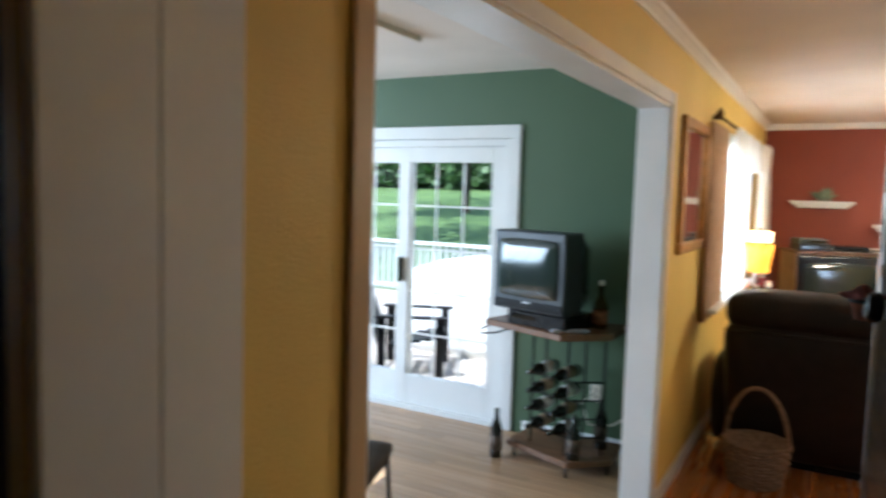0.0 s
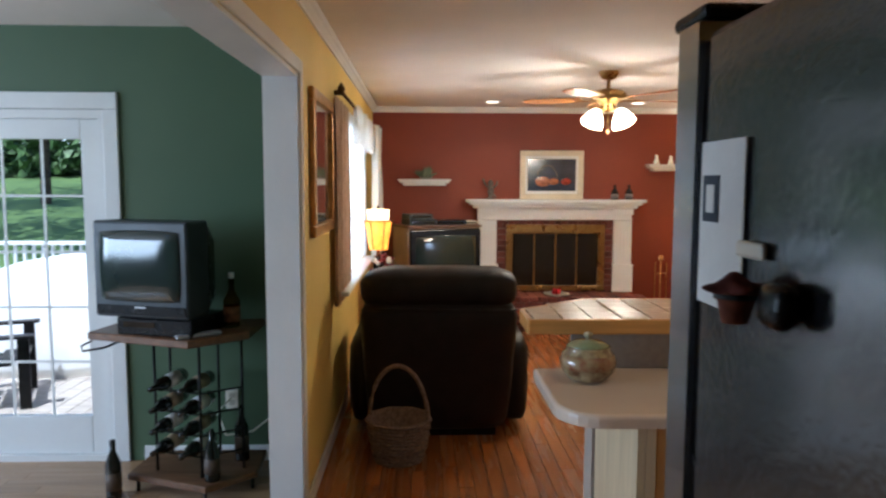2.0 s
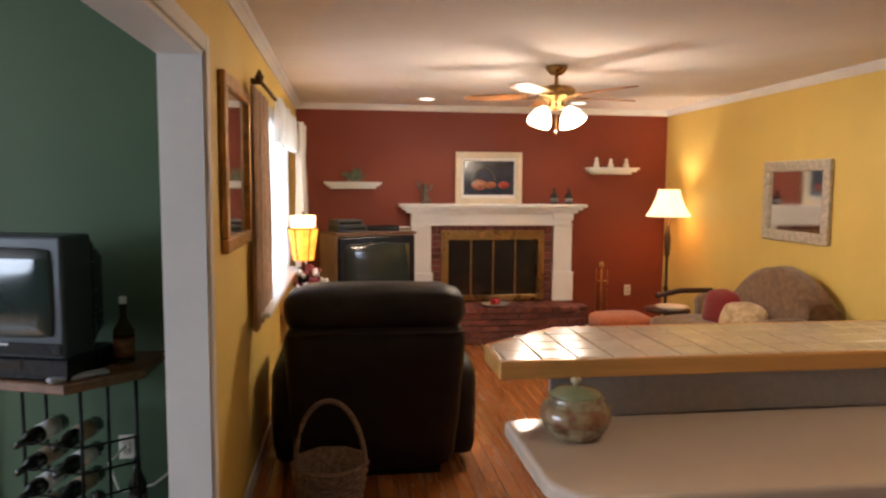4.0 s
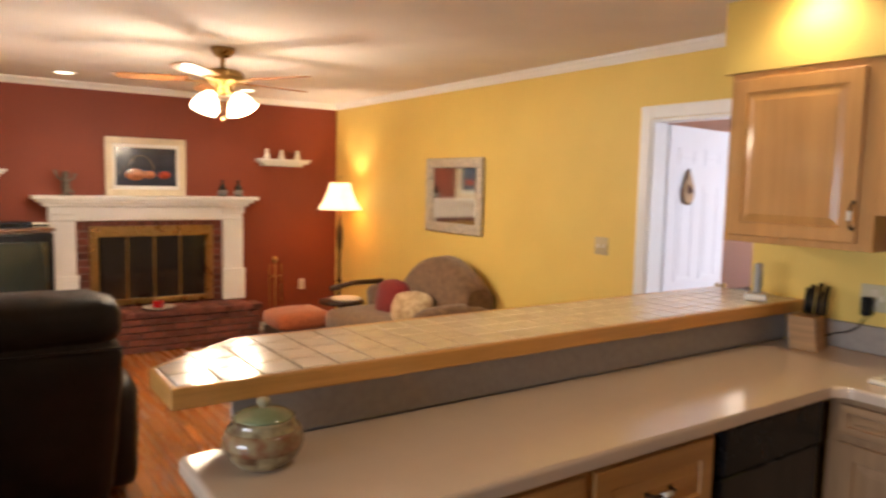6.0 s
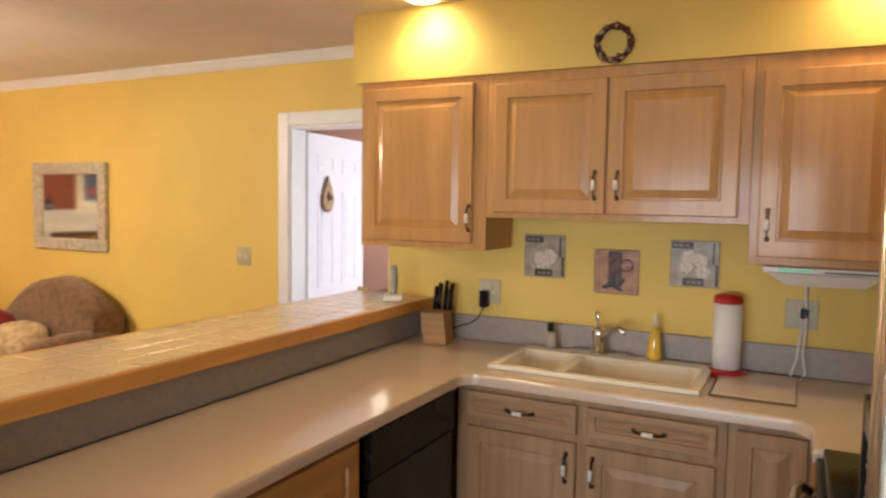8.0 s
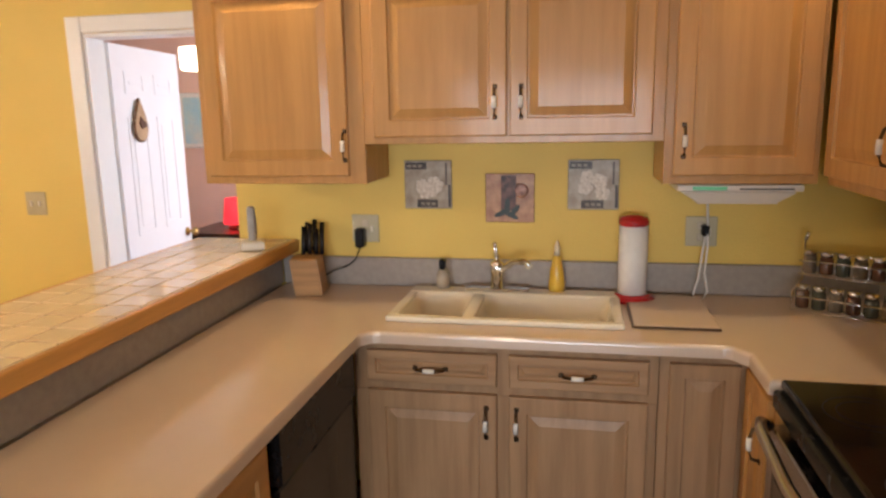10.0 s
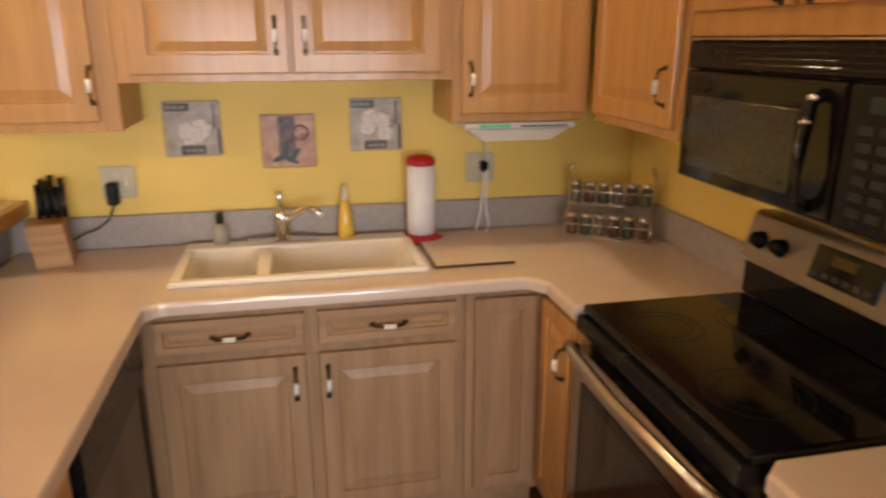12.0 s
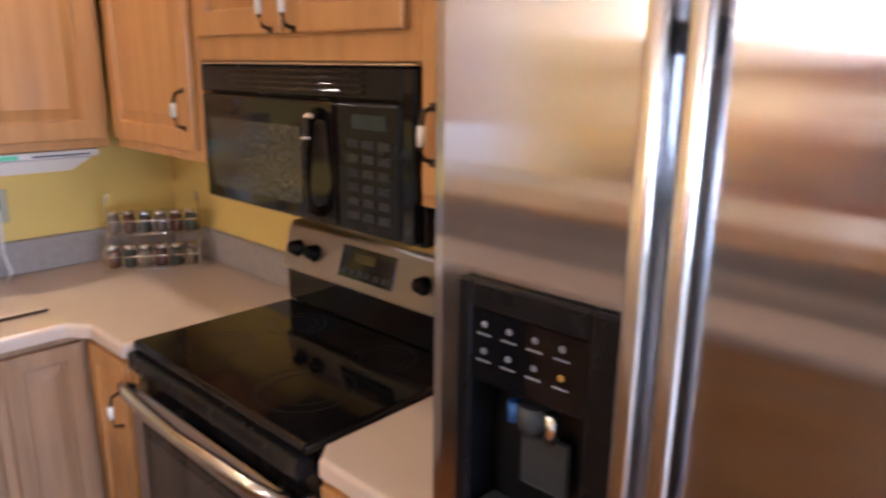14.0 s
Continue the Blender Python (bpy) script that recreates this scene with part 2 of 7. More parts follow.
_no.inputs["Scale"].default_value = 40
_tr.inputs[0].default_value = _df.inputs[0].default_value = (0.88, 0.87, 0.84, 1)
_mr = _sn.new("ShaderNodeMapRange")
_mr.inputs["To Min"].default_value, _mr.inputs["To Max"].default_value = 0.3, 0.5
_sl.new(_no.outputs["Fac"], _mr.inputs["Value"])
_sl.new(_mr.outputs[0], _mx.inputs[0])
_sl.new(_tr.outputs[0], _mx.inputs[1])
_sl.new(_df.outputs[0], _mx.inputs[2])
_sl.new(_mx.outputs[0], _sn["Material Output"].inputs[0])
GOLDF = shader("gilt_frame", (0.45, 0.24, 0.06), rough=0.35, metal=0.5, vary=0.2, scale=25, bump=0.08)
SILVERF = shader("champagne_frame", (0.60, 0.53, 0.41), rough=0.4, metal=0.2, vary=0.15, scale=25, bump=0.08)
CREAMW = shader("cream_frame", (0.74, 0.64, 0.47), rough=0.4, vary=0.06, scale=10, bump=0.05)
MIRRORM = shader("mirror", (0.85, 0.87, 0.86), rough=0.01, metal=1.0, vary=0.0, bump=0)
JARM = shader("painted_pottery", (0.38, 0.31, 0.17), rough=0.12, vary=0.3, scale=22, second=(0.11, 0.05, 0.022), bump=0.03, coat=0.5)
FOLIAGE = shader("foliage", (0.12, 0.22, 0.06), rough=0.6, vary=0.35, scale=3, bump=0.1, rand=0.2)
BARK = shader("bark", (0.11, 0.075, 0.05), rough=0.9, vary=0.3, scale=9, bump=0.3, bscale=40)
GRASS = shader("grass", (0.10, 0.16, 0.04), rough=0.9, vary=0.3, scale=0.7, second=(0.07, 0.12, 0.035), bump=0.3, bscale=30)
DECK = shader("deck_board", (0.46, 0.40, 0.34), rough=0.75, vary=0.15, scale=4, stretch=(1, 10, 10), bump=0.1, rand=0.1)
AMBERG = shader("amber_glass_shade", (1.0, 0.33, 0.025), rough=0.3, vary=0.15, scale=12, emit=1.7, bump=0.03)
SHADEM = shader("cream_lamp_shade", (1.0, 0.70, 0.34), rough=0.8, vary=0.06, scale=12, emit=1.4, bump=0.05)
GLOBE = shader("frosted_glass_shade", (1.0, 0.80, 0.50), rough=0.3, vary=0.03, scale=8, emit=6.0, bump=0)
LED = shader("lamp_lens", (1.0, 0.78, 0.45), rough=0.4, vary=0.01, emit=22.0, bump=0)
LED2 = shader("dim_lamp_lens", (1.0, 0.80, 0.52), rough=0.4, vary=0.01, emit=3.5, bump=0)


def glass(name, tint=(1, 1, 1), rough=0.0):
    m = bpy.data.materials.new(name)
    m.use_nodes = True
    b = m.node_tree.nodes["Principled BSDF"]
    b.inputs["Base Color"].default_value = (*tint, 1)
    b.inputs["Roughness"].default_value = rough
    b.inputs["Transmission Weight"].default_value = 1.0
    b.inputs["IOR"].default_value = 1.05
    return m


PANE = glass("window_glass")
BOTTLE = glass("bottle_glass", (0.30, 0.16, 0.05), 0.02)
DARKGL = shader("smoked_glass", (0.012, 0.010, 0.009), rough=0.06, vary=0.1, bump=0, coat=0.4)

# ---------------------------------------------------------------- mesh helpers


def box(bm, x0, y0, z0, x1, y1, z1, bevel=0.0, seg=1):
    """Adds a box with softened edges to bm."""
    r = bmesh.ops.create_cube(bm, size=1.0)
    vs = r["verts"]
    bmesh.ops.scale(bm, vec=(abs(x1 - x0), abs(y1 - y0), abs(z1 - z0)), verts=vs)
    bmesh.ops.translate(bm, vec=((x0 + x1) / 2, (y0 + y1) / 2, (z0 + z1) / 2), verts=vs)
    if bevel:
        es = list({e for v in vs for e in v.link_edges})
        bmesh.ops.bevel(bm, geom=es, offset=bevel, segments=seg, affect="EDGES", profile=0.5)
    return bm


def B(*boxes, bevel=0.0, seg=1):
    bm = bmesh.new()
    for b in boxes:
        box(bm, *b, bevel=bevel, seg=seg)
    return bm


def lathe(profile, seg=24, bm=None, at=(0, 0, 0)):
    """Turns (radius, height) pairs round z."""
    bm = bm or bmesh.new()
    rings = []
    for r, z in profile:
        rings.append([bm.verts.new((at[0] + r * math.cos(2 * math.pi * i / seg), at[1] + r * math.sin(2 * math.pi * i / seg), at[2] + z)) for i in range(seg)])
    for a, b in zip(rings, rings[1:]):
        for i in range(seg):
            f = bm.faces.new((a[i], a[(i + 1) % seg], b[(i + 1) % seg], b[i]))
            f.smooth = True
    if profile[0][0] > 0:
        bm.faces.new(list(reversed(rings[0])))
    if profile[-1][0] > 0:
        bm.faces.new(rings[-1])
    return bm


def tube(points, r, bm=None, seg=8):
    """A round bar along points."""
    bm = bm or bmesh.new()
    pts = [Vector(p) for p in points]
    rings = []
    for i, p in enumerate(pts):
        d = (pts[min(i + 1, len(pts) - 1)] - pts[max(i - 1, 0)]).normalized()
        u = d.orthogonal().normalized() if abs(d.z) > 0.95 else d.cross(Vector((0, 0, 1))).normalized()
        v = d.cross(u)
        rings.append([bm.verts.new(p + r * (math.cos(2 * math.pi * k / seg) * u + math.sin(2 * math.pi * k / seg) * v)) for k in range(seg)])
    for a, b in zip(rings, rings[1:]):
        for k in range(seg):
            f = bm.faces.new((a[k], a[(k + 1) % seg], b[(k + 1) % seg], b[k]))
            f.smooth = True
    bm.faces.new(list(reversed(rings[0])))
    bm.faces.new(rings[-1])
    return bm


def prism(outline, z0, z1, bm=None, bevel=0.0, seg=1):
    """Extrudes an outline in x, y from z0 to z1."""
    bm = bm or bmesh.new()
    lo = [bm.verts.new((x, y, z0)) for x, y in outline]
    hi = [bm.verts.new((x, y, z1)) for x, y in outline]
    n = len(outline)
    fs = [bm.faces.new(list(reversed(lo))), bm.faces.new(hi)]
    for i in range(n):
        fs.append(bm.faces.new((lo[i], lo[(i + 1) % n], hi[(i + 1) % n], hi[i])))
    if bevel:
        bmesh.ops.bevel(bm, geom=list(fs[1].edges) + list(fs[0].edges), offset=bevel, segments=seg, affect="EDGES", profile=0.5)
    bmesh.ops.recalc_face_normals(bm, faces=bm.faces)
    return bm


def cushion(x0, y0, z0, x1, y1, z1, puff=0.03, cuts=6, wrinkle=0.008):
    """A padded block with rounded, slightly uneven sides."""
    bm = bmesh.new()
    box(bm, x0, y0, z0, x1, y1, z1)
    bmesh.ops.subdivide_edges(bm, edges=list(bm.edges), cuts=cuts, use_grid_fill=True)
    c = Vector(((x0 + x1) / 2, (y0 + y1) / 2, (z0 + z1) / 2))
    h = Vector((abs(x1 - x0) / 2, abs(y1 - y0) / 2, abs(z1 - z0) / 2))
    rad = min(h) * 0.75
    for v in bm.verts:
        d = v.co - c
        inner = Vector([max(-(h[i] - rad), min(h[i] - rad, d[i])) for i in range(3)])
        off = d - inner
        if off.length > 1e-6:
            d = inner + off.normalized() * rad
        for i in range(3):
            j, k = [a for a in range(3) if a != i]
            d[i] *= 1 + puff / max(h[i], 0.02) * max(0, 1 - (d[j] / h[j]) ** 2) * max(0, 1 - (d[k] / h[k]) ** 2)
        d += noise.noise_vector(d * 9 + c) * wrinkle
        v.co = c + d
    for f in bm.faces:
        f.smooth = True
    return bm


def part(name, bm, material, parent=None, label="", kind="", category=""):
    me = bpy.data.meshes.new(name)
    bm.to_mesh(me)
    bm.free()
    for m in material if isinstance(material, (list, tuple)) else [material]:
        me.materials.append(m)
    ob = new(name, me)
    if parent is not None:
        ob.parent = parent
    return tagged(ob, label, category, "", kind)


def thing(name, label, category, x=0, y=0, z=0, rz=0, group="", kind=""):
    ob = new(name)
    ob.empty_display_size = 0.1
    ob.matrix_world = pose(x, y, z, 0, 0, rz)
    return tagged(ob, label, category, group, kind)


def solid(name, bm, material, label, category, kind="structure"):
    return part(name, bm, material, None, label, kind, category)


def smooth(bm):
    for f in bm.faces:
        f.smooth = True
    return bm

# ---------------------------------------------------------------- the shell
CZ = 2.44          # ceiling
XS, LX = 3.75, 4.0  # sink wall, living-room wall
YR, YB = 6.38, -1.36  # fireplace wall, range wall
JY, OY = 1.665, -0.83  # far and near side of the wide opening
GY = 2.43          # sunroom's end wall
HZ = 2.07          # head of the opening

solid("floor", B((-0.0, -3.3, -0.12, 7.0, YR + 0.2, -0.012)), SUBFLOOR, "honey oak strip floor of living room and kitchen", "floor")
solid("floor_sunroom", B((-5.2, -3.3, -0.12, -0.0, GY + 0.14, -0.012)), SUBFLOOR, "pale oak strip floor of the sunroom", "floor")
solid("ceiling", B((-0.14, -3.3, CZ, 7.0, YR + 0.2, CZ + 0.12)), CEIL, "off-white textured plaster ceiling", "ceiling")
solid("ceiling_sunroom", B((-5.2, -3.3, 2.43, -2.62, GY + 0.14, 2.6), (-1.75, -3.3, 2.43, -0.14, GY + 0.14, 2.6),
                           (-2.62, -3.3, 2.43, -1.75, -0.55, 2.6), (-2.62, 0.45, 2.43, -1.75, GY + 0.14, 2.6)), CEIL, "pale sunroom ceiling with a skylight opening", "ceiling")
WY0, WY1, WZ0, WZ1 = 3.02, 5.15, 0.90, 2.04
solid("wall_left", B((-0.14, -3.3, 0, 0, -2.40, CZ), (-0.14, -2.40, 2.06, 0, -1.45, CZ), (-0.14, -1.45, 0, 0, OY, CZ), (-0.14, OY, HZ, 0, JY, CZ),
                     (-0.14, JY, 0, 0, WY0, CZ), (-0.14, WY0, 0, 0, WY1, WZ0), (-0.14, WY0, WZ1, 0, WY1, CZ), (-0.14, WY1, 0, 0, YR, CZ)),
      YELLOW, "golden yellow painted wall with a wide opening", "wall")
solid("wall_fireplace", B((-0.14, YR, 0, LX + 0.14, YR + 0.15, CZ)), RED, "brick-red painted fireplace wall", "wall")
DY0, DY1 = 1.27, 2.06
solid("wall_right", B((LX, DY1, 0, LX + 0.12, YR, CZ), (LX, DY0, 2.02, LX + 0.12, DY1, CZ), (LX, 1.21, 0, LX + 0.12, DY0, CZ)), YELLOW,
      "golden yellow painted living-room wall with a doorway", "wall")
solid("wall_sink", B((XS, YB - 0.12, 0, LX + 0.12, 1.205, CZ)), YELLOW, "golden yellow painted kitchen wall", "wall")
solid("wall_range", B((0.83, YB - 0.12, 0, XS, YB, CZ)), YELLOW, "golden yellow painted wall behind the range", "wall")
solid("wall_hall", B((-0.14, -3.42, 0, 2.1, -3.3, CZ), (2.0, -3.3, 0, 2.1, YB - 0.12, CZ)), YELLOW, "plain painted hall wall", "wall")
solid("wall_sunroom_end", B((-5.2, GY, 0, -2.98, GY + 0.14, 2.6), (-2.98, GY, 1.985, -1.19, GY + 0.14, 2.6), (-1.19, GY, 0, -0.14, GY + 0.14, 2.6)),
      GREEN, "dark green painted sunroom wall", "wall")
solid("wall_sunroom_side", B((-5.34, -3.3, 0, -5.2, -2.2, 2.6), (-5.34, -2.2, 0, -5.2, 1.6, 0.8), (-5.34, -2.2, 2.1, -5.2, 1.6, 2.6), (-5.34, 1.6, 0, -5.2, GY + 0.14, 2.6),
                           (-5.34, -3.42, 0, -0.14, -3.3, 2.6)), GREEN, "dark green painted sunroom wall with a wide window", "wall")
# thin lining so that the sunroom side of the shared wall is green
solid("wall_sunroom_near", B((-0.146, JY + 0.01, 0, -0.141, GY, 2.43), (-0.146, -3.3, 0, -0.141, -2.42, 2.43), (-0.146, -1.44, 0, -0.141, OY - 0.01, 2.43),
                             (-0.146, OY - 0.01, HZ + 0.06, -0.141, JY + 0.01, 2.43)), GREEN, "green painted side of the shared wall", "wall")
# pink room beyond the door
# gap in the low-y wall: an unseen opening added for the area lamp
solid("wall_pink_room", B((6.6, -0.2, 0, 6.7, 4.2, CZ), (LX + 0.12, 4.1, 0, 6.6, 4.2, CZ), (LX + 0.13, -0.2, 0, 4.9, -0.1, CZ), (5.9, -0.2, 0, 6.6, -0.1, CZ),
                         (4.9, -0.2, 0, 5.9, -0.1, 0.7), (4.9, -0.2, 2.1, 5.9, -0.1, CZ)), PINK, "pale pink painted room walls", "wall")

# soffit over the upper cabinets
solid("soffit", B((3.42, YB, 2.122, XS, 1.20, CZ), (0.84, YB, 2.122, 3.42, YB + 0.33, CZ)), YELLOW, "yellow painted soffit above the wall cabinets", "soffit")


def crown(name, length, m):
    """A run of crown moulding: stepped cove, 6.5 cm high."""
    prof = [(0, 0), (0.012, 0), (0.016, 0.012), (0.034, 0.034), (0.048, 0.044), (0.053, 0.06), (0, 0.06)]
    bm = bmesh.new()
    a = [bm.verts.new((0, -p, q)) for p, q in prof]
    b = [bm.verts.new((length, -p, q)) for p, q in prof]
    n = len(prof)
    for i in range(n):
        bm.faces.new((a[i], b[i], b[(i + 1) % n], a[(i + 1) % n]))
    bm.faces.new(a)
    bm.faces.new(list(reversed(b)))
    bmesh.ops.recalc_face_normals(bm, faces=bm.faces)
    ob = solid(name, bm, WHITE, "white painted crown moulding", "crown moulding")
    ob.matrix_world = m


crown("trim_crown", LX, pose(0, YR, CZ - 0.061))
crown("trim_crown", YR - 1.21, pose(LX, YR, CZ - 0.061, 0, 0, -90))
crown("trim_crown", YR + 3.3, pose(0, -3.3, CZ - 0.061, 0, 0, 90))


def baseboard(x0, y0, x1, y1):
    bm = B((min(x0, x1), min(y0, y1), 0, max(x0, x1), max(y0, y1), 0.09), bevel=0.004)
    solid("baseboard", bm, WHITE, "white painted baseboard", "baseboard")


baseboard(0.002, JY + 0.09, 0.016, YR)
baseboard(0.016, YR - 0.014, 1.0, YR - 0.002)
baseboard(3.0, YR - 0.014, LX, YR - 0.002)
baseboard(LX - 0.014, 2.16, LX - 0.002, YR - 0.02)
baseboard(-1.03, GY - 0.014, -0.16, GY - 0.002)
baseboard(0.002, -1.13, 0.016, OY - 0.065)

# casings of the wide opening: jamb linings, then trim on the room side
op = thing("door_1", "wide white-trimmed opening to the sunroom", "opening", kind="structure")
part("jamb", B((-0.15, JY - 0.018, 0, 0.004, JY - 0.002, HZ)), WHITE, op)
part("jamb", B((-0.15, OY + 0.002, 0, 0.004, OY + 0.018, HZ)), WHITE, op)
part("head_jamb", B((-0.15, OY + 0.002, HZ - 0.018, 0.004, JY - 0.002, HZ - 0.002)), WHITE, op)
part("casing", B((0.002, JY - 0.002, 0, 0.016, JY + 0.06, HZ + 0.06), bevel=0.004), WHITE, op)
# white trim like the rest; the hall's dim warm light is put into its colour
part("casing", B((0.002, OY - 0.06, 0, 0.016, OY + 0.002, HZ + 0.06), bevel=0.004), shader("dim_lit_white_trim", (0.50, 0.36, 0.20), rough=0.45, vary=0.04, scale=3, bump=0.03), op, "white casing toned tan for the dim hall light")
part("head_casing", B((0.002, OY + 0.003, HZ - 0.002, 0.016, JY - 0.003, HZ + 0.06), bevel=0.004), WHITE, op)

# closet doorway at the start of the hall
cl = thing("door_2", "dark grey closed closet door in a white casing", "door", kind="structure")
part("casing", B((0.002, -1.45, 0, 0.02, -1.29, 2.16), bevel=0.005), WHITE, cl)
part("casing", B((0.002, -1.288, 0, 0.015, -1.14, 2.16), bevel=0.005), WHITE, cl)
part("head_casing", B((0.002, -2.5, 2.06, 0.02, -1.452, 2.16), bevel=0.005), WHITE, cl)
part("casing", B((0.002, -2.5, 0, 0.02, -2.402, 2.058), bevel=0.005), WHITE, cl)
part("door_leaf", B((-0.07, -2.398, 0.01, -0.03, -1.452, 2.055), bevel=0.003), shader("grey_door_paint", (0.10, 0.095, 0.09), rough=0.4, vary=0.05), cl)

# doorway to the pink room, with a six-panel door standing open
dw = thing("door_3", "white six-panel door standing open, in a white casing", "door", kind="structure")
part("casing", B((LX - 0.016, DY1 - 0.005, 0, LX - 0.002, DY1 + 0.075, 2.095), bevel=0.004), WHITE, dw)
part("head_casing", B((LX - 0.016, 1.215, 2.02, LX - 0.002, DY1 - 0.006, 2.095), bevel=0.004), WHITE, dw)
part("jamb", B((LX - 0.002, DY1 - 0.02, 0, LX + 0.13, DY1 - 0.003, 2.018)), WHITE, dw)
part("jamb", B((LX - 0.002, DY0 + 0.003, 0, LX + 0.13, DY0 + 0.02, 2.018)), WHITE, dw)
part("head_jamb", B((LX - 0.002, DY0 + 0.021, 2.0, LX + 0.13, DY1 - 0.021, 2.018)), WHITE, dw)


def six_panel(w, h, t):
    bm = B((0, 0, 0, w, t, h))
    s, m = 0.115, (w - 0.345) / 2
    for z0, z1 in ((0.2, 0.86), (1.0, 1.62), (1.74, h - 0.13)):
        for x0 in (s, s + m + 0.115):
            for y0, y1 in ((-0.004, 0.0), (t, t + 0.004)):
                # raised moulding round a slightly proud field
                box(bm, x0, y0, z0, x0 + m, y1, z0 + 0.018)
                box(bm, x0, y0, z1 - 0.018, x0 + m, y1, z1)
                box(bm, x0, y0, z0 + 0.018, x0 + 0.018, y1, z1 - 0.018)
                box(bm, x0 + m - 0.018, y0, z0 + 0.018, x0 + m, y1, z1 - 0.018)
                box(bm, x0 + 0.045, min(y0, y1) if y0 < 0 else t, z0 + 0.045, x0 + m - 0.045, max(y0, y1) if y0 >= 0 else 0, z1 - 0.045, bevel=0.0015)
    return bm


leaf = part("door_leaf", six_panel(0.75, 1.98, 0.035), DOORW, dw)
leaf.matrix_local = pose(LX + 0.135, DY1 - 0.035, 0.012, 0, 0, 7)
kb = part("doorknob", lathe([(0.0, 0), (0.026, 0.002), (0.026, 0.008), (0.01, 0.014), (0.01, 0.03), (0.024, 0.042), (0.027, 0.055), (0.018, 0.068), (0, 0.07)], 16), BRASS, leaf, "brass doorknob")
kb.matrix_local = pose(0.69, -0.001, 0.93, 90, 0, 0)
# wooden cut-out hanging on the leaf
hang = thing("door_hanger", "carved wooden pear-shaped door hanger with a dark bird", "ornament", LX + 0.135, DY1 - 0.035, 0, 7)
out = []
for i in range(32):
    a = 2 * math.pi * (i + 0.5) / 32
    out.append((0.215 - 0.090 * math.sin(a) * abs(math.sin(a / 2)) ** 1.3, 0.108 * math.cos(a)))
bmh = prism(out, 0, 0.018, bevel=0.003)
bmesh.ops.rotate(bmh, cent=(0, 0, 0), matrix=Matrix.Rotation(radians(90), 3, "X"), verts=bmh.verts)
bmesh.ops.translate(bmh, vec=(0, -0.006, 1.615), verts=bmh.verts)
part("board", bmh, shader("pale_cut_wood", (0.55, 0.36, 0.20), rough=0.6, vary=0.15, scale=14), hang)
part("bark_edge", tube([(x, -0.015, 1.615 + z) for x, z in out + out[:1]], 0.008, seg=6), shader("bark_rim", (0.20, 0.10, 0.05), rough=0.8, vary=0.3, scale=40), hang, "dark bark edge")
part("bird", prism([(0.185, 0.0), (0.20, 0.035), (0.215, 0.02), (0.245, 0.005), (0.265, -0.02), (0.235, -0.02), (0.205, -0.03)], 0, 0.006), shader("dark_cut_wood", (0.12, 0.045, 0.02), rough=0.6), hang).matrix_local = pose(0, -0.0245, 1.60, 90, 0, 0)

# ---------------------------------------------------------------- sunroom glass doors
pd = thing("window_1", "white sliding patio door with gridded glass panes", "patio door", kind="structure")
X0, X1 = -2.98, -1.19
part("head_casing", B((X0 - 0.08, GY - 0.02, 1.985, X1 + 0.08, GY - 0.002, 2.075), bevel=0.004), WHITE, pd)
part("casing", B((X1 - 0.002, GY - 0.02, 0, X1 + 0.08, GY - 0.002, 1.984), bevel=0.004), WHITE, pd)
part("casing", B((X0 - 0.08, GY - 0.02, 0, X0 + 0.002, GY - 0.002, 1.984), bevel=0.004), WHITE, pd)
part("door_frame", B((X0 + 0.003, GY, 1.935, X1 - 0.003, GY + 0.13, 1.983), (X0 + 0.003, GY, 0.0, X0 + 0.04, GY + 0.13, 1.935), (X1 - 0.04, GY, 0, X1 - 0.003, GY + 0.13, 1.935),
                     (X0 + 0.04, GY - 0.01, 0.0, X1 - 0.04, GY + 0.13, 0.035)), WHITE, pd)


def slider(x0, x1, y0):
    st, bot, top, z0, z1 = 0.10, 0.22, 0.11, 0.036, 1.934
    sash = part("sash", B((x0, y0, z0, x0 + st, y0 + 0.045, z1), (x1 - st, y0, z0, x1, y0 + 0.045, z1), (x0 + st, y0, z0, x1 - st, y0 + 0.045, z0 + bot),
                          (x0 + st, y0, z1 - top, x1 - st, y0 + 0.045, z1), bevel=0.004), WHITE, pd)
    gx0, gx1, gz0, gz1 = x0 + st, x1 - st, z0 + bot, z1 - top
    g = part("pane", B((gx0, y0 + 0.018, gz0, gx1, y0 + 0.026, gz1)), PANE, pd, "clear glass pane")
    g.visible_shadow = False
    for i in (1, 2):
        x = gx0 + (gx1 - gx0) * i / 3
        part("muntin", B((x - 0.007, y0 + 0.010, gz0, x + 0.007, y0 + 0.017, gz1)), WHITE, sash)
    for i in (1, 2, 3, 4):
        z = gz0 + (gz1 - gz0) * i / 5
        part("muntin", B((gx0, y0 + 0.012, z - 0.007, gx1, y0 + 0.0165, z + 0.007)), WHITE, sash)
    return sash


s1 = slider(-2.09, X1 - 0.041, GY + 0.02)
slider(X0 + 0.041, -2.0, GY + 0.072)
part("pull", B((-2.06, GY - 0.02, 0.95, -2.03, GY + 0.019, 1.13), bevel=0.008), IRON, s1, "dark door pull")

# skylight pane and frame
sk = thing("window_2", "skylight in the sunroom ceiling", "skylight", kind="structure")
part("skylight_frame", B((-2.66, -0.59, 2.601, -2.62, 0.49, 2.68), (-1.75, -0.59, 2.601, -1.71, 0.49, 2.68), (-2.62, -0.59, 2.601, -1.75, -0.55, 2.68), (-2.62, 0.45, 2.601, -1.75, 0.49, 2.68)), WHITE, sk)
